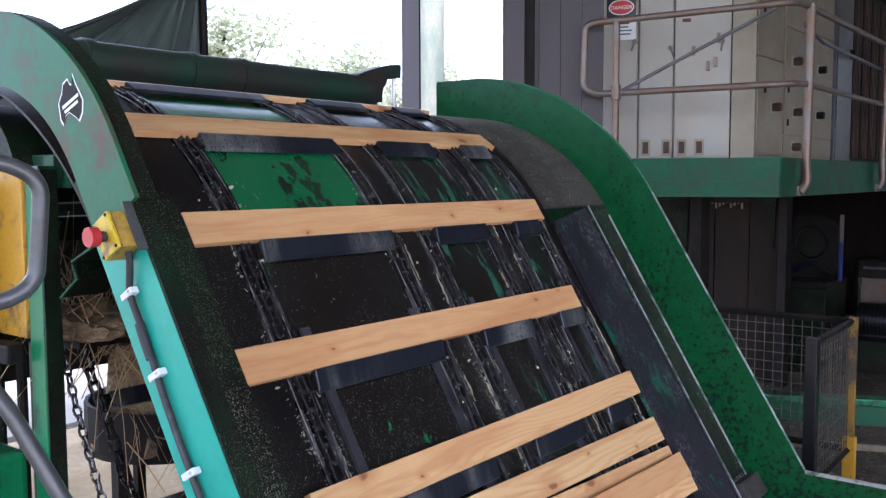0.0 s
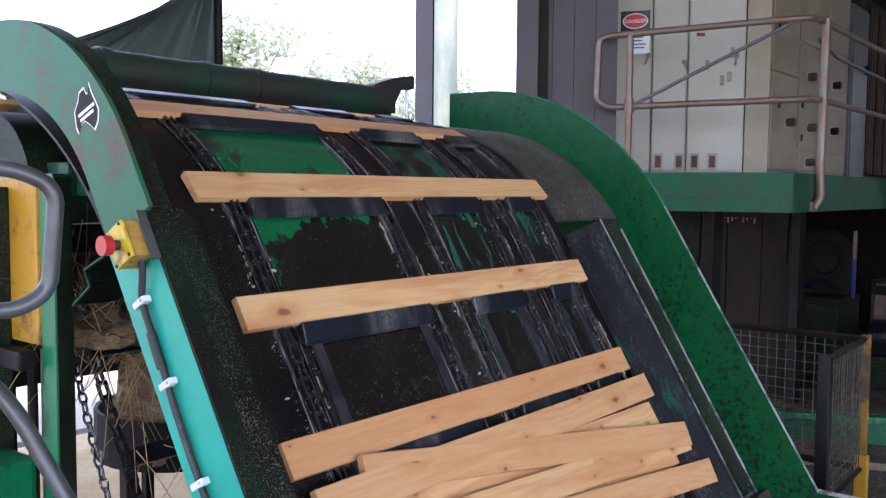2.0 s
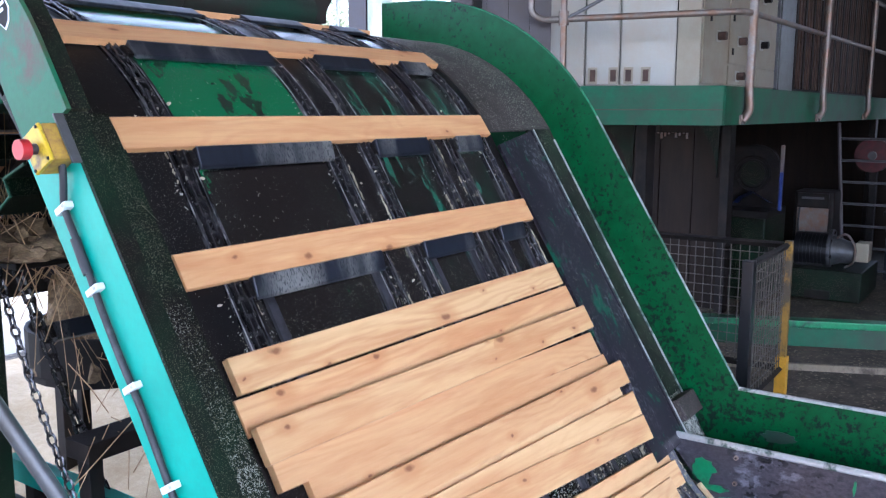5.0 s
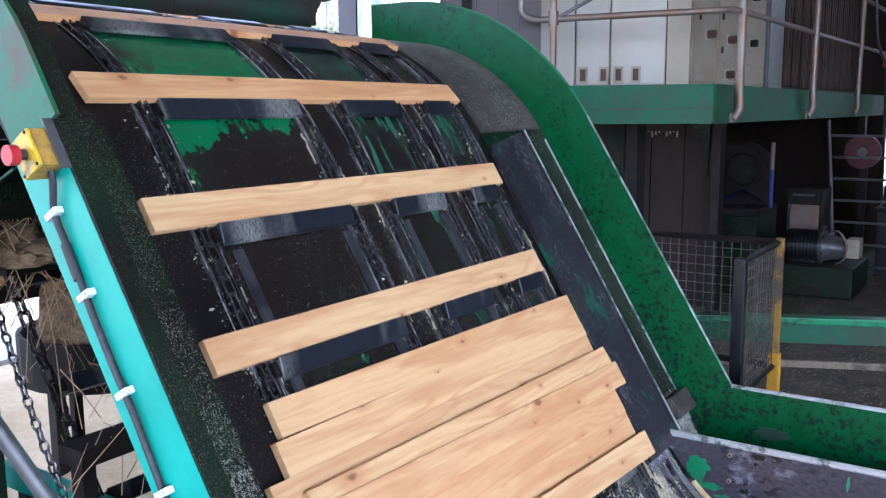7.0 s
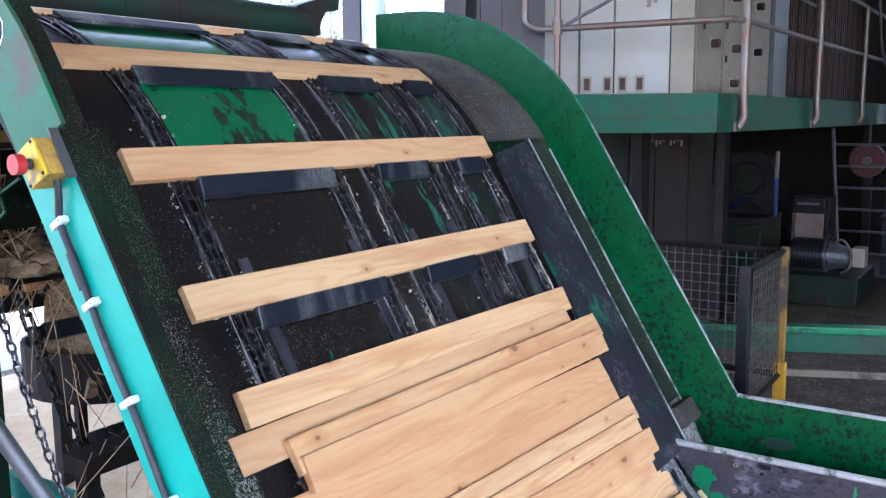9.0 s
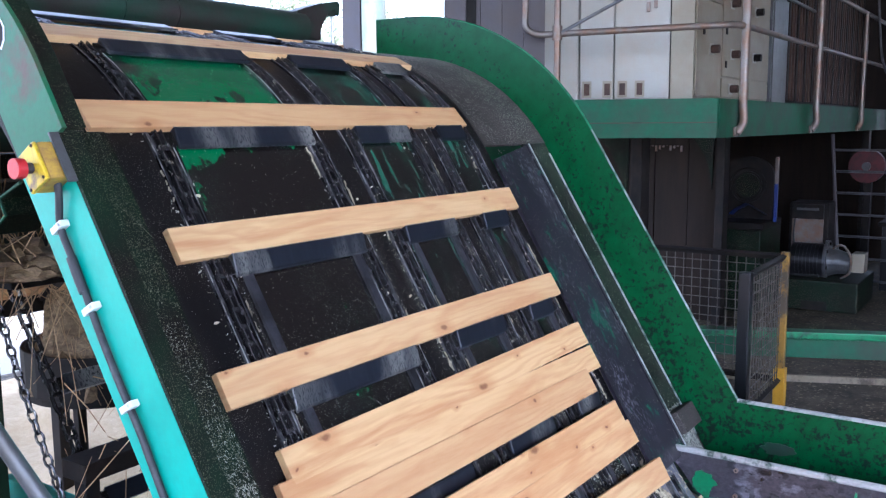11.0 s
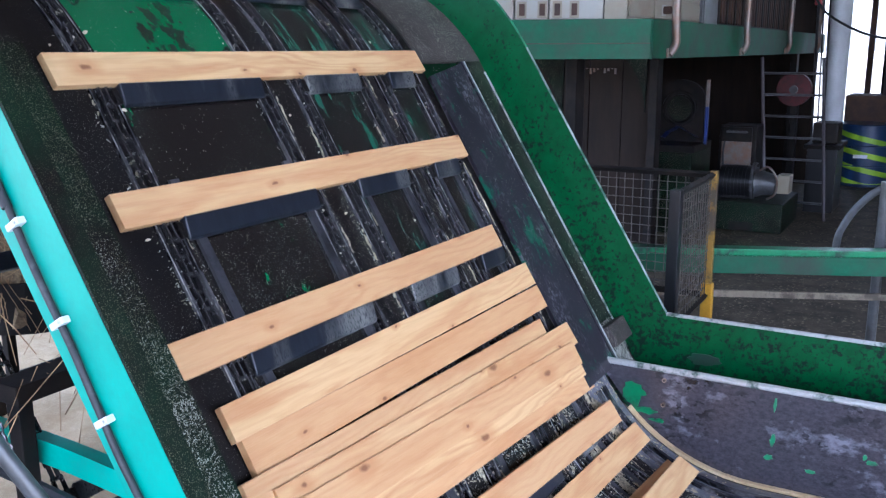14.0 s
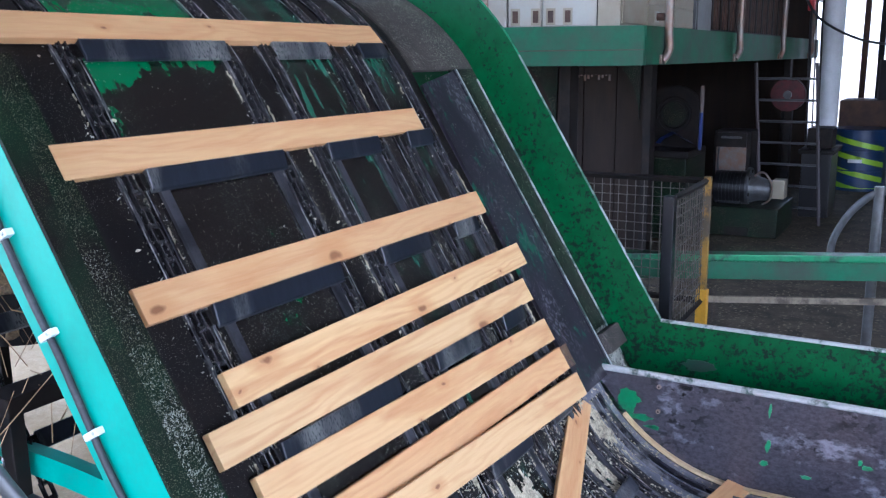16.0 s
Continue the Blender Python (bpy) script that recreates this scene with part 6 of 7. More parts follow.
def far_machinery():
    top = thing("pump_skid", "electric motor and pump on a green steel skid", "pump")
    part("skid", box(11.7, 12.9, 1.80, 2.72, 0.02, 0.40, 0.02), GREEN_GRIMY, top)
    part("skid_slot", box(11.69, 11.699, 2.15, 2.45, 0.03, 0.14, 0.0), DARK, top)
    part("motor", tube([(12.1, 2.66, 0.60), (12.1, 2.64, 0.60), (12.1, 2.28, 0.60), (12.1, 2.26, 0.60)], 0.22, sides=24), GLOSS_BLACK, top, smooth=True)
    for k in range(7):
        part("cooling_fin", tube([(12.1, 2.32 + k * 0.045, 0.60), (12.1, 2.33 + k * 0.045, 0.60)], 0.228, sides=24), GLOSS_BLACK, top)
    part("motor_foot", box(11.95, 12.25, 2.30, 2.62, 0.40, 0.46, 0.01), GLOSS_BLACK, top)
    flange = part("end_flange", tube([(12.1, 2.259, 0.62), (12.1, 2.22, 0.62)], 0.25, sides=28), GREY_PIPE, top, "pale bolted end flange", smooth=True)
    for k in range(6):
        a = k * math.pi / 3 + 0.4
        y, z = 12.1 + 0.205 * math.cos(a), 0.62 + 0.205 * math.sin(a)
        part("bolt", tube([(y, 2.219, z), (y, 2.205, z)], 0.022, sides=8), DARK, flange)
    part("pump", tube([(12.1, 2.219, 0.60), (12.1, 2.12, 0.60), (12.1, 1.96, 0.58)], 0.19, sides=20, r2=0.13), GREY_PIPE, top, smooth=True)
    part("hose", tube(rounded([(12.0, 2.16, 0.78), (11.93, 2.04, 0.86), (11.92, 1.92, 0.70), (11.95, 1.94, 0.48), (12.0, 2.05, 0.41)], 0.1), 0.014, sides=8), PIPE, top, "pale looped hose")
    part("junction", box(11.95, 12.2, 1.78, 1.93, 0.50, 0.74, 0.01), CREAM_DARK, top)
    top = thing("control_box", "grey steel control box with a dark slotted head", "control box")
    part("cabinet", box(12.6, 13.1, 2.34, 2.84, 0.40, 1.30, 0.02), DARK, top)
    part("panel", box(12.575, 12.599, 2.40, 2.80, 0.45, 1.08, 0.008), PIPE, top, "pale grey front panel")
    part("head", box(12.56, 12.599, 2.40, 2.80, 1.09, 1.28, 0.01), DARK, top)
    part("head_slot", box(12.552, 12.559, 2.46, 2.74, 1.20, 1.23, 0.0), GREY_PIPE, top)
    part("lead", tube(rounded([(12.57, 2.76, 1.08), (12.55, 2.77, 0.9), (12.55, 2.74, 0.6), (12.57, 2.78, 0.45)], 0.08), 0.012, sides=6), RUBBER, top)
    top = thing("saw_machine", "dark green machine with a round guard and blue cover", "machine")
    part("base", box(11.2, 12.2, 2.85, 3.55, 0.0, 1.05, 0.02), GREEN_GRIMY, top)
    # hooded guard: an arched plate with a round opening
    ring = [(2.82, 1.152), (2.82, 1.70)] + [(3.13 - 0.31 * math.cos(k * math.pi / 14), 1.70 + 0.24 * math.sin(k * math.pi / 14)) for k in range(1, 14)] + [(3.44, 1.70), (3.44, 1.152)]
    part("guard", plate(ring, 11.58, 11.66), DARK, top)
    part("guard_ring", tube([(11.57, 3.13 + 0.20 * math.cos(k * math.pi / 12), 1.58 + 0.20 * math.sin(k * math.pi / 12)) for k in range(24)], 0.028, sides=6, closed=True), DARK, top)
    part("blade", tube([(11.565, 3.13, 1.58), (11.575, 3.13, 1.58)], 0.15, sides=20), GREEN_GRIMY, top)
    part("arm", box(11.2, 11.5, 3.46, 3.56, 1.152, 2.2, 0.01), DARK, top)
    bm = bmesh.new()
    fold = [(2.86, 1.24), (2.98, 1.30), (3.10, 1.37), (3.16, 1.33), (3.24, 1.29), (3.30, 1.22)]
    f0 = [bm.verts.new((11.36, y, z)) for y, z in fold]
    f1 = [bm.verts.new((11.56, y, z - 0.03)) for y, z in fold]
    for k in range(5):
        bm.faces.new((f0[k], f0[k + 1], f1[k + 1], f1[k]))
    bmesh.ops.solidify(bm, geom=bm.faces[:], thickness=0.03)
    part("cover", bm, BLUE, top, "crumpled blue cover")
    part("upright", box(11.3, 11.34, 2.70, 2.74, 1.152, 1.62, 0.006), BLUE, top)
    part("upright", box(11.3, 11.34, 2.70, 2.74, 1.621, 1.95, 0.006), PIPE, top)
    part("table", box(11.1, 12.0, 2.80, 3.6, 1.055, 1.15, 0.02), DARK, top)
    top = thing("brown_partition", "brown timber sheets closing off the space beneath the platform", "partition")
    for k in range(-1, 6):
        y = 3.55 + k * 0.42
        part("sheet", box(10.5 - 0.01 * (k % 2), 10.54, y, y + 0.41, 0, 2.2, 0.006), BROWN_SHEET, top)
    for k in range(14):
        part("fringe_strip", box(10.46, 10.485, 3.62 + 0.045 * k, 3.64 + 0.045 * k, 2.03 + 0.012 * (k * 5 % 7), 2.10, 0.0), PIPE, top)
    top = thing("ladder_rack", "dark steel ladder rack leaning under the platform", "rack")
    for y0, y1 in ((2.46, 2.22), (1.66, 1.45)):
        part("stile", tube([(13.2, y0, 2.2), (12.9, y1, 0.02)], 0.025, sides=6), GREY_STEEL, top)
    for k in range(7):
        z = 0.25 + k * 0.29
        w = z / 2.2
        part("rung", tube([(12.9 + 0.3 * w, 2.22 + 0.24 * w, z), (12.9 + 0.3 * w, 1.45 + 0.21 * w, z)], 0.018, sides=6), GREY_PIPE, top)
    top = thing("hose_reel", "red fire hose reel on a steel post", "hose reel")
    part("drum", tube([(13.9, 2.12, 1.74), (14.05, 2.12, 1.74)], 0.24, sides=24), DULL_RED, top, "faded red reel", smooth=True)
    part("hub", tube([(13.86, 2.12, 1.74), (13.899, 2.12, 1.74)], 0.06, sides=14), GREY_PIPE, top)
    part("bracket", box(14.06, 14.2, 2.07, 2.17, 0.0, 1.9, 0.01), DARK, top)
    top = thing("work_bench", "black loaded work bench with boxes", "bench")
    part("top", box(13.6, 14.6, 1.40, 1.88, 0.92, 0.98, 0.01), DARK, top)
    part("body", box(13.7, 14.5, 1.44, 1.84, 0.0, 0.915, 0.01), GLOSS_BLACK, top)
    part("crate", box(13.8, 14.3, 1.46, 1.80, 0.985, 1.28, 0.02), DARK, top)
    top = thing("oil_drum", "navy drum with lime diagonal stripes", "drum")
    part("shell", tube([(17.0, 1.36, 0.02), (17.0, 1.36, 0.05), (17.0, 1.36, 1.0), (17.0, 1.36, 1.06)], 0.44, sides=28), NAVY, top, smooth=True)
    for z in (0.02, 0.36, 0.70, 1.05):
        part("rib", tube([(17.0 + 0.445 * math.cos(k * math.pi / 16), 1.36 + 0.445 * math.sin(k * math.pi / 16), z) for k in range(32)], 0.012, sides=6, closed=True), NAVY, top)
    for j in range(4):
        bm = bmesh.new()
        prev = None
        for k in range(15):
            a = math.pi - 1.1 + 2.2 * k / 14
            z = 0.98 - 0.26 * j - 0.22 * k / 14
            lo_, hi_ = max(0.06, z - 0.09), max(0.07, z)
            cur = [bm.verts.new((17.0 + 0.447 * math.cos(a), 1.36 + 0.447 * math.sin(a), h)) for h in (lo_, hi_)]
            if prev:
                bm.faces.new((prev[0], cur[0], cur[1], prev[1]))
            prev = cur
        part("stripe", bm, LIME, top)
    part("text_bar", box(16.545, 16.55, 1.27, 1.49, 0.50, 0.56, 0.0), COLUMN_PAINT, top)
    top = thing("white_column", "pale painted round steel column", "column")
    part("shaft", tube([(15.2, 1.72, 0.0), (15.2, 1.72, 6.0)], 0.16, sides=18), COLUMN_PAINT, top, smooth=True)
    top = thing("hanging_cables", "black cables hanging beside the platform", "cable")
    for y, r in ((1.98, 0.02), (1.90, 0.014), (1.82, 0.016)):
        part("strand", tube(rounded([(15.0, y, 4.9), (14.9, y + 0.04, 3.0), (14.7, y - 0.02, 1.9), (14.6, y - 0.06, 1.0)], 0.4), r, sides=6), RUBBER, top)
    part("strand", tube(rounded([(13.2, 2.0, 4.2), (13.3, 1.9, 2.9), (14.2, 1.3, 2.5), (15.5, 0.6, 2.4)], 0.5), 0.018, sides=6), RUBBER, top)
    top = thing("pendant_switch", "small red pendant switch hanging beside the platform", "switch")
    part("case", box(14.86, 14.94, 1.96, 2.07, 2.96, 3.18, 0.02), RED, top)
    part("cord", tube([(14.9, 2.015, 3.18), (14.92, 2.015, 6.0)], 0.012, sides=6), RUBBER, top)
    top = thing("yard_machine", "rust-brown machinery standing by the far opening", "machine")
    part("bed", box(17.6, 18.6, -1.4, 1.8, 0.8, 1.5, 0.03), RUST, top)
    part("head", tube([(18.0, 1.0, 1.5), (18.0, 1.0, 2.2)], 0.24, sides=16), GREY_STEEL, top)
    part("mast", box(18.62, 18.8, 1.50, 1.60, 0, 4.5, 0.01), RUST, top)
    part("mast", box(18.62, 18.8, 1.22, 1.32, 0, 4.5, 0.01), DARK, top)
    for y in (-1.3, 1.7):
        part("leg", box(17.7, 18.5, y - 0.08, y + 0.08, 0, 0.8, 0.01), RUST, top)


# ---- left of the elevator ----
def left_side():
    top = thing("hand_rail", "grey painted bent pipe hand rail", "handrail")
    part("hoop", tube(rounded([(0.60, 1.98, 2.45), (0.83, 1.709, 2.437), (0.89, 1.67, 2.40), (0.878, 1.683, 2.20), (0.82, 1.695, 2.165), (0.60, 1.96, 2.16)], 0.09, 8), 0.0165, sides=12), GREY_PIPE, top, smooth=True)
    part("stay", tube(rounded([(0.60, 1.97, 2.45), (0.60, 1.97, 2.30), (0.796, 1.677, 1.993), (0.859, 1.584, 1.796), (1.04, 1.318, 1.25), (1.05, 1.30, 0.0)], 0.06), 0.0165, sides=12), GREY_PIPE, top, smooth=True)
    top = thing("yellow_machine", "chipped yellow machine cover on a green post", "machine")
    part("cover", box(1.30, 1.34, 2.56, 3.4, 1.93, 2.435, 0.012), YELLOW, top, "yellow cover rusting at its rim")
    part("seat", box(1.24, 1.295, 2.56, 2.85, 1.86, 1.92, 0.01), DARK, top)
    part("post", box(1.30, 1.352, 2.46, 2.54, 0, 2.44, 0.004), GREEN, top)
    part("post_face", box(1.302, 1.352, 2.452, 2.458, 0, 2.43, 0.001), GREEN_GRIMY, top, "grimy post face")
    part("beam", box(1.38, 1.46, 2.42, 3.4, 2.375, 2.475, 0.006), PLATFORM_GREEN, top, "green cross beam")
    part("beam_end", box(1.353, 1.379, 2.47, 2.53, 2.38, 2.47, 0.003), PLATFORM_GREEN, top)
    part("lower_box", box(1.1, 1.29, 2.56, 3.2, 0.0, 1.60, 0.02), GREEN, top)
    top = thing("rear_drum", "dark green roller drum behind the arch", "roller")
    part("stand", box(1.34, 1.42, 2.95, 3.07, 0, 2.12, 0.006), GREEN_GRIMY, top)
    part("shell", tube([(1.32, 2.90, 2.36), (1.43, 2.90, 2.36)], 0.28, sides=32), GREEN_GRIMY, top, smooth=True)
    top = thing("angle_bracket", "bent green sheet bracket below the stop box", "bracket")
    pr = [(2.36, 2.07), (2.27, 2.13), (2.295, 2.175), (2.19, 2.22)]
    bm = bmesh.new()
    A = [bm.verts.new((1.30, y, z)) for y, z in pr]
    B = [bm.verts.new((1.44, y, z)) for y, z in pr]
    for i in range(3):
        bm.faces.new((A[i], A[i + 1], B[i + 1], B[i]))
    bmesh.ops.solidify(bm, geom=bm.faces[:], thickness=0.006)
    part("sheet", bm, GREEN_GRIMY, top)
    part("edge", tube([(1.30, y, z) for y, z in pr], 0.005, sides=6), PLATFORM_GREEN, top)
    # drive chain
    top = thing("drive_chain", "slack black drive chain hanging down", "chain")
    p, q = Vector((1.37, 2.52, 1.97)), Vector((1.35, 2.10, 1.22))
    n = 26
    for k in range(n):
        c = p.lerp(q, (k + 0.5) / n) + Vector((0, 0.03 * math.sin(math.pi * k / n), 0))
        d = (q - p).normalized()
        e = d.cross(Vector((1, 0, 0))) if k % 2 else Vector((1, 0, 0))
        e.normalize()
        ring = [c + d * 0.021 * math.cos(a) + e * 0.011 * math.sin(a) for a in [j * math.pi / 5 for j in range(10)]]
        part("link", tube(ring, 0.0042, sides=5, closed=True), CHAIN, top)
    # ledges with sawdust
    top = thing("rear_ledge", "black steel ledges heaped with sawdust and splinters", "frame")
    part("ledge", box(1.5, 3.3, 2.62, 2.92, 1.86, 1.90, 0.005), DARK, top)
    part("ledge", box(1.5, 3.3, 2.30, 2.42, 1.30, 1.36, 0.005), DARK, top)
    for x in (1.52, 3.24):
        part("strut", box(x, x + 0.05, 2.85, 2.92, 0, 1.86, 0.004), DARK, top)
        part("strut", box(x, x + 0.05, 2.33, 2.39, 0, 1.30, 0.004), DARK, top)
    heap_of("sawdust_clump", (1.55, 2.70, 1.90), 0.16, 0.20, 0.09, 11)
    heap_of("sawdust_clump", (1.85, 2.76, 1.90), 0.2, 0.13, 0.07, 12)
    top = thing("dust_bin", "black half-round bin full of sawdust and splinters", "bin")
    bm = bmesh.new()
    N_ = 24
    for k in range(N_):
        a0, a1 = 2 * math.pi * k / N_, 2 * math.pi * (k + 1) / N_
        q4 = [(0.42, a0), (0.42, a1), (0.40, a1), (0.40, a0)]
        lo_ = [bm.verts.new((2.60 + 0.94 * r * math.cos(a), 3.72 + r * math.sin(a), 1.13)) for r, a in q4]
        up_ = [bm.verts.new((v.co.x, v.co.y, 1.34)) for v in lo_]
        bm.faces.new(lo_), bm.faces.new(up_)
        for i in range(4):
            bm.faces.new((lo_[i], lo_[(i + 1) % 4], up_[(i + 1) % 4], up_[i]))
    part("rim", bm, DARK, top)
    part("base", tube([(2.60, 3.72, 1.11), (2.60, 3.72, 1.14)], 0.40, sides=24), DARK, top)
    for x, y in ((2.3, 3.55), (2.9, 3.55), (2.6, 4.0)):
        part("leg", box(x - 0.02, x + 0.02, y - 0.02, y + 0.02, 0, 1.11, 0.004), DARK, top)
    heap_of("sawdust_clump", (2.60, 3.72, 1.14), 0.36, 0.38, 0.42, 13)
    # Dark sheets, added to stop the bright yard showing through the arch.
    top = thing("rear_housing", "dark green backing sheets added behind the return chains to block daylight", "housing")
    part("panel", box(1.5, 3.5, 4.20, 4.22, 1.62, 2.75, 0.004), TUBE_GREEN, top)
    part("panel", box(1.30, 1.32, 3.5, 4.2, 1.60, 2.60, 0.004), DARK, top)
    for x in (1.52, 3.42):
        part("leg", box(x, x + 0.06, 4.23, 4.29, 0, 2.75, 0.004), DARK, top)
    rnd = random.Random(5)
    top = tagged(new("splinters"), "thin pale wood splinters caught in the frame", "splinters", kind="stuff")
    bm = bmesh.new()
    for k in range(430):
        x, y, z = rnd.choice(((1.7, 2.75, 1.92), (1.8, 2.8, 1.92), (1.7, 2.36, 1.38), (1.5, 2.62, 1.95), (2.35, 3.45, 1.36), (2.8, 3.55, 1.42), (2.5, 3.5, 1.42), (2.45, 3.6, 1.45), (2.6, 3.8, 1.5)))
        x, y, z = x + rnd.uniform(-0.18, 0.3), y + rnd.uniform(-0.10, 0.16), z + rnd.uniform(-0.02, 0.05)
        L = rnd.uniform(0.12, 0.42)
        d = Vector((rnd.gauss(0, 0.45), rnd.gauss(0, 0.35), rnd.choice((-1, 1)) * rnd.uniform(0.4, 1))).normalized() * L
        tube([(x, y, z), (x + d.x * 0.5 + rnd.gauss(0, 0.01), y + d.y * 0.5, z + d.z * 0.5), (x + d.x, y + d.y, z + d.z)], rnd.uniform(0.0010, 0.0022), bm, sides=4)
    me = mesh(bm, "splinters", STICK)
    ob = new("splinter_bundle", me)
    ob.parent = top
    # curved teal frame with a hose, low down
    top = thing("lower_frame", "curved teal steel frame with a black hose beneath", "frame")
    arc = [(1.60, 2.95, 1.108), (1.60, 2.56, 1.106), (1.60, 2.28, 1.103), (1.60, 2.06, 1.088), (1.60, 1.90, 1.070)]
    bm = bmesh.new()
    prev = None
    for x, y, z in rounded(arc, 0.12):
        cur = [bm.verts.new((x + dx, y, z + dz)) for dx, dz in ((0, -0.040), (0.05, -0.040), (0.05, 0.040), (0, 0.040))]
        if prev:
            for i in range(4):
                bm.faces.new((prev[i], prev[(i + 1) % 4], cur[(i + 1) % 4], cur[i]))
        prev = cur
    part("channel", bm, TEAL, top)
    part("hose", tube(rounded([(1.56, 2.9, 1.03), (1.56, 2.5, 1.02), (1.56, 2.2, 1.0), (1.57, 1.95, 0.95)], 0.15), 0.02, sides=8), RUBBER, top, smooth=True)
    part("leg", box(1.61, 1.67, 2.80, 2.86, 0, 1.08, 0.005), DARK, top)
    part("leg", box(1.61, 1.67, 2.0, 2.06, 0, 1.02, 0.005), DARK, top)
    # sawdust over the floor
    bm = bmesh.new()
    nx, ny = 46, 34
    grid = []
    for i in range(nx + 1):
        row = []
        for j in range(ny + 1):
            x, y = 1.0 + 7.0 * i / nx, 3.6 + 4.4 * j / ny
            e = min(i, nx - i, j, ny - j) / 6
            h = 0.004 + min(1, e) * (0.10 + 0.16 * noise.fractal(Vector((x * 0.8, y * 0.8, 0.3)), 1.0, 2.0, 4) + 0.03 * noise.noise(Vector((x * 5, y * 5, 2))))
            row.append(bm.verts.new((x, y, max(0.004, h))))
        grid.append(row)
    for i in range(nx):
        for j in range(ny):
            bm.faces.new((grid[i][j], grid[i + 1][j], grid[i + 1][j + 1], grid[i][j + 1]))
    ob = part("sawdust_drift", bm, SAWDUST, smooth=True)
    tagged(ob, "pale sawdust drifted over the floor", "sawdust", kind="stuff")


def heap_of(name, c, rx, ry, h, seed):
    bm = bmesh.new()
    bmesh.ops.create_icosphere(bm, subdivisions=4, radius=1.0)
    for v in bm.verts:
        k = 1 + 0.25 * noise.fractal(v.co * 2.2 + Vector((seed, 0, 0)), 1.0, 2.0, 5)
        k += 0.10 * noise.noise(v.co * 11 + Vector((0, seed, 0)))
        v.co = Vector((c[0] + v.co.x * rx * k, c[1] + v.co.y * ry * k, c[2] + max(0.0, v.co.z) * h * k * k))
    ob = part(name, bm, CLUMP, smooth=True)
    return tagged(ob, "clump of sawdust and shavings", "sawdust", kind="stuff")


# ---- outside ----
def outside():
    top = thing("shade_cloth", "dark green shade cloth hanging in folds", "tarpaulin")
    bm = bmesh.new()
    n, mrows = 44, 14
    grid = []
    for i in range(n + 1):
        u = i / n
        foot = Vector((2.60 + 1.22 * u, 5.0, 3.20 + 0.02 * math.sin(9 * u)))
        tip = Vector((3.60 + 0.22 * u, 5.0, 3.66 + 0.35 * u))
        row = []
        for j in range(mrows + 1):
            w = j / mrows
            p = foot.lerp(tip, w)
            p.z -= 0.03 * math.sin(math.pi * w) * (1 - u)
            p.y += 0.07 * (1 - 0.5 * w) * math.sin(u * 34 + 2 * math.sin(u * 7)) + 0.03 * math.sin(u * 71)
            row.append(bm.verts.new(p))
        grid.append(row)
    for i in range(n):
        for j in range(mrows):
            bm.faces.new((grid[i][j], grid[i + 1][j], grid[i + 1][j + 1], grid[i][j + 1]))
    bmesh.ops.solidify(bm, geom=bm.faces[:], thickness=0.004)
    part("cloth", bm, CANVAS, top, smooth=True)
    part("pole", tube([(3.83, 5.0, 0), (3.83, 5.0, 4.5)], 0.03, sides=8), DARK, top)
    part("rail", tube([(2.5, 5.0, 3.19), (3.83, 5.0, 3.19)], 0.02, sides=8), DARK, top)
    part("pole", tube([(2.5, 5.0, 0), (2.5, 5.0, 3.19)], 0.03, sides=8), DARK, top)
    rnd = random.Random(8)
    for x, y, h, r in ((15.9, 20.0, 7.4, 2.0), (22.2, 21.5, 7.2, 2.3), (20.0, 24.0, 6.0, 2.4), (26.5, 22.0, 6.6, 2.4), (11.5, 22, 6.2, 2.4)):
        tree(x, y, h, r, rnd)


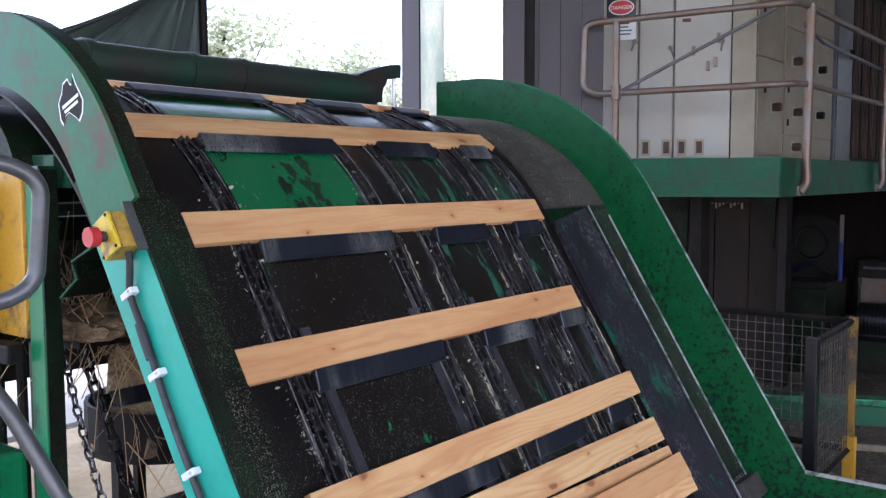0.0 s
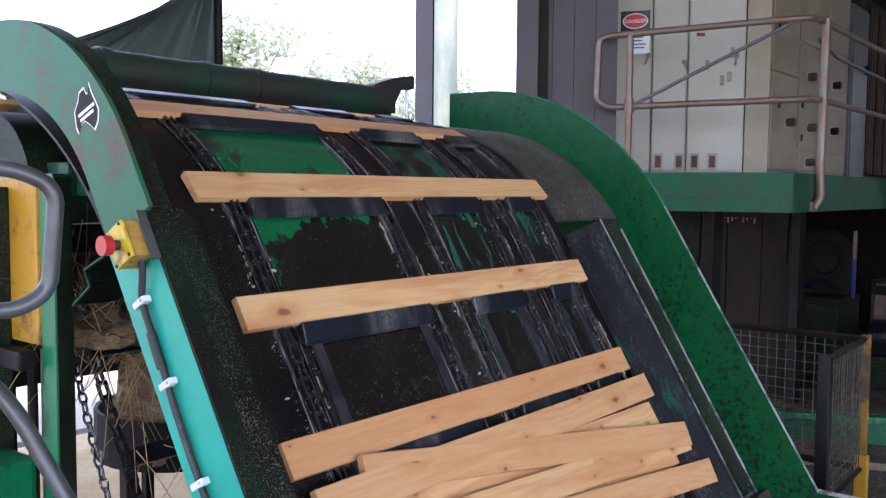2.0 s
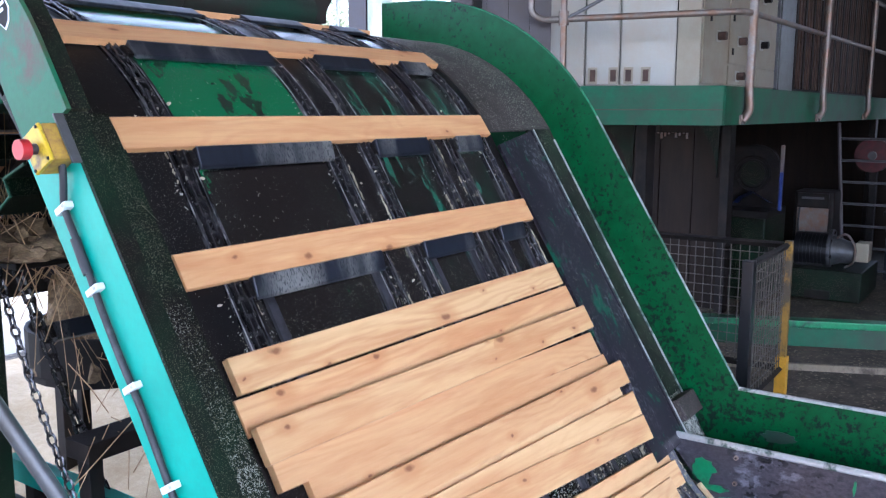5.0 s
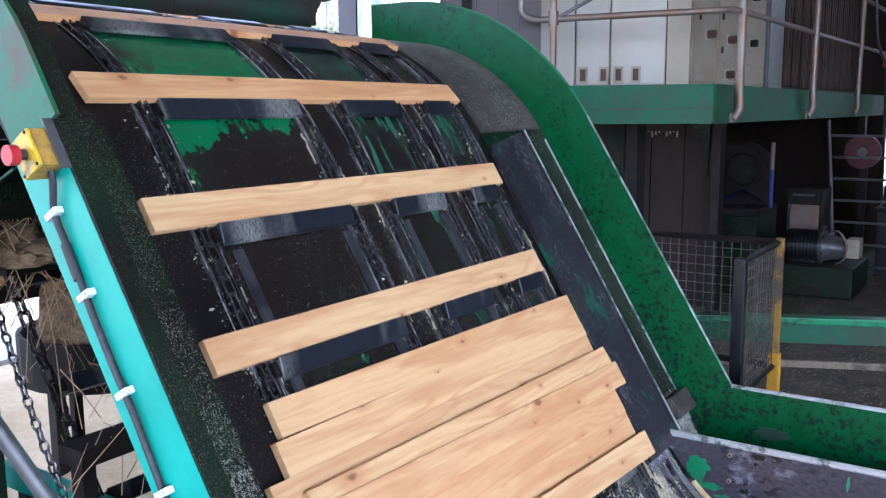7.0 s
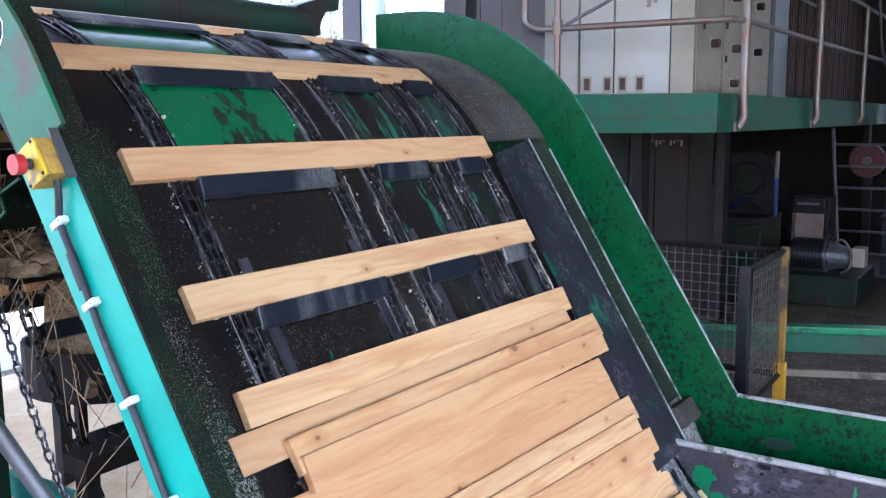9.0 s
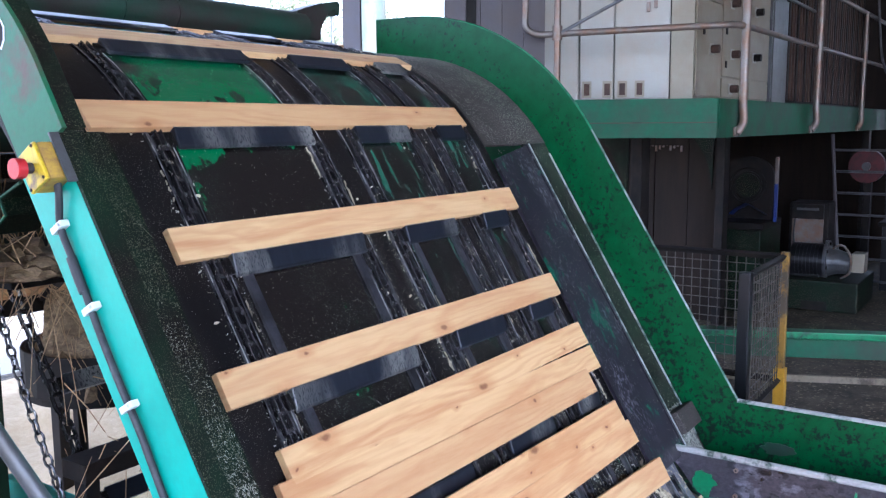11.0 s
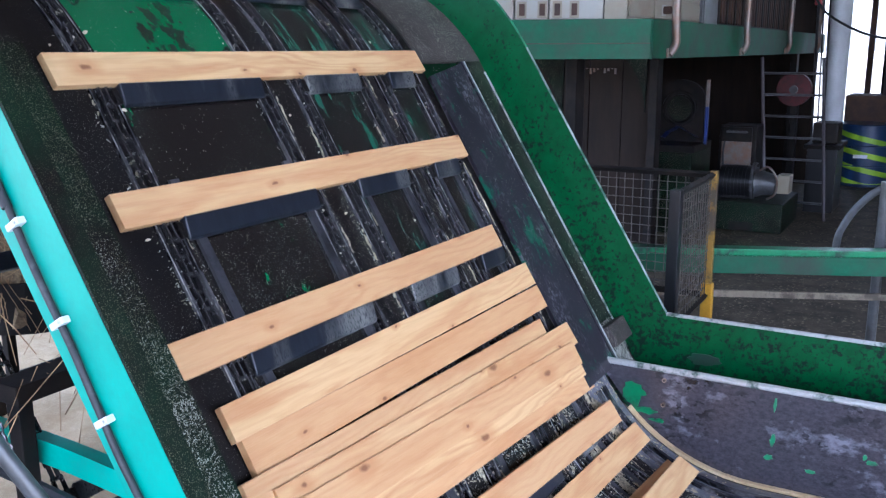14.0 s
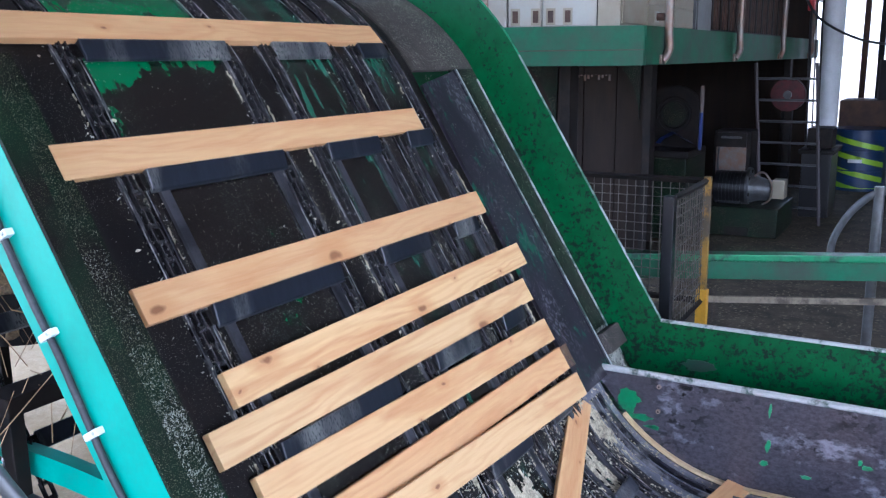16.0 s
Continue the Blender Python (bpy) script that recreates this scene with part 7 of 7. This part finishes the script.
def tree(x, y, h, r, rnd):
    top = thing("gum_tree", "pale green tree with an open ragged crown", "tree", "trees outside")
    trunk = [Vector((x, y, -0.25))]
    for k in range(1, 6):
        trunk.append(Vector((x + rnd.gauss(0, 0.08) * k, y + rnd.gauss(0, 0.08) * k, h * 0.16 * k)))
    part("trunk", tube(trunk, 0.17, sides=8, r2=0.05), BARK, top)
    tips = []
    for k in range(9):
        base = trunk[rnd.randint(2, 5)]
        a = rnd.uniform(0, 2 * math.pi)
        tip = Vector((x + r * rnd.uniform(0.35, 0.95) * math.cos(a), y + r * rnd.uniform(0.35, 0.95) * math.sin(a), rnd.uniform(h * 0.45, h * 0.95)))
        mid = base.lerp(tip, 0.5) + Vector((0, 0, 0.25))
        part("limb", tube([base, mid, tip], 0.06, sides=6, r2=0.015), BARK, top)
        tips += [tip, mid]
    vs, fs = [], []
    for k in range(4000):
        c = rnd.choice(tips) + Vector((rnd.gauss(0, 0.42), rnd.gauss(0, 0.42), rnd.gauss(0, 0.34)))
        a, b = Vector((rnd.gauss(0, 1), rnd.gauss(0, 1), rnd.gauss(0, 0.6))).normalized() * 0.12, Vector((rnd.gauss(0, 1), rnd.gauss(0, 1), rnd.gauss(0, 1))).normalized() * 0.06
        i = len(vs)
        vs += [c - a, c + b, c + a, c - b]
        fs.append((i, i + 1, i + 2, i + 3))
    me = bpy.data.meshes.new("crown")
    me.from_pydata([tuple(v) for v in vs], [], fs)
    me.materials.append(LEAF)
    ob = new("crown", me)
    ob.parent = top


setting()
elevator()
flakes()
wood_chips()
trough_sawdust()
rear_chute()
chains_and_lugs()
boards()
heap()
cross_tube()
emergency_stop()
cable()
maker_badge()
platform()
railing()
cabinets()
cage()
long_beam()
pipe_barrier()
far_machinery()
left_side()
outside()


# ---- what moves ----
def motions():
    ticks = [k * 0.2 for k in range(81)]
    for j, lug in enumerate(LUGS):
        walk(lug, [(t, carried(lug_s(j, t))) for t in ticks])
    for ob, i in CHAINS:
        walk(ob, [(q * 0.25, carried(lug_s(0, q * 0.25) + i * PITCH / 4)) for q in range(65)])
    for ob, k, order, x in LUG_BOARDS:
        walk(ob, [(t, board_pose(k, order, t, x)) for t in ticks])
    for ob, stations in TUMBLES.items():
        walk(ob, [(q * 0.1, loose_pose(stations, q * 0.1)) for q in range(161)])


motions()
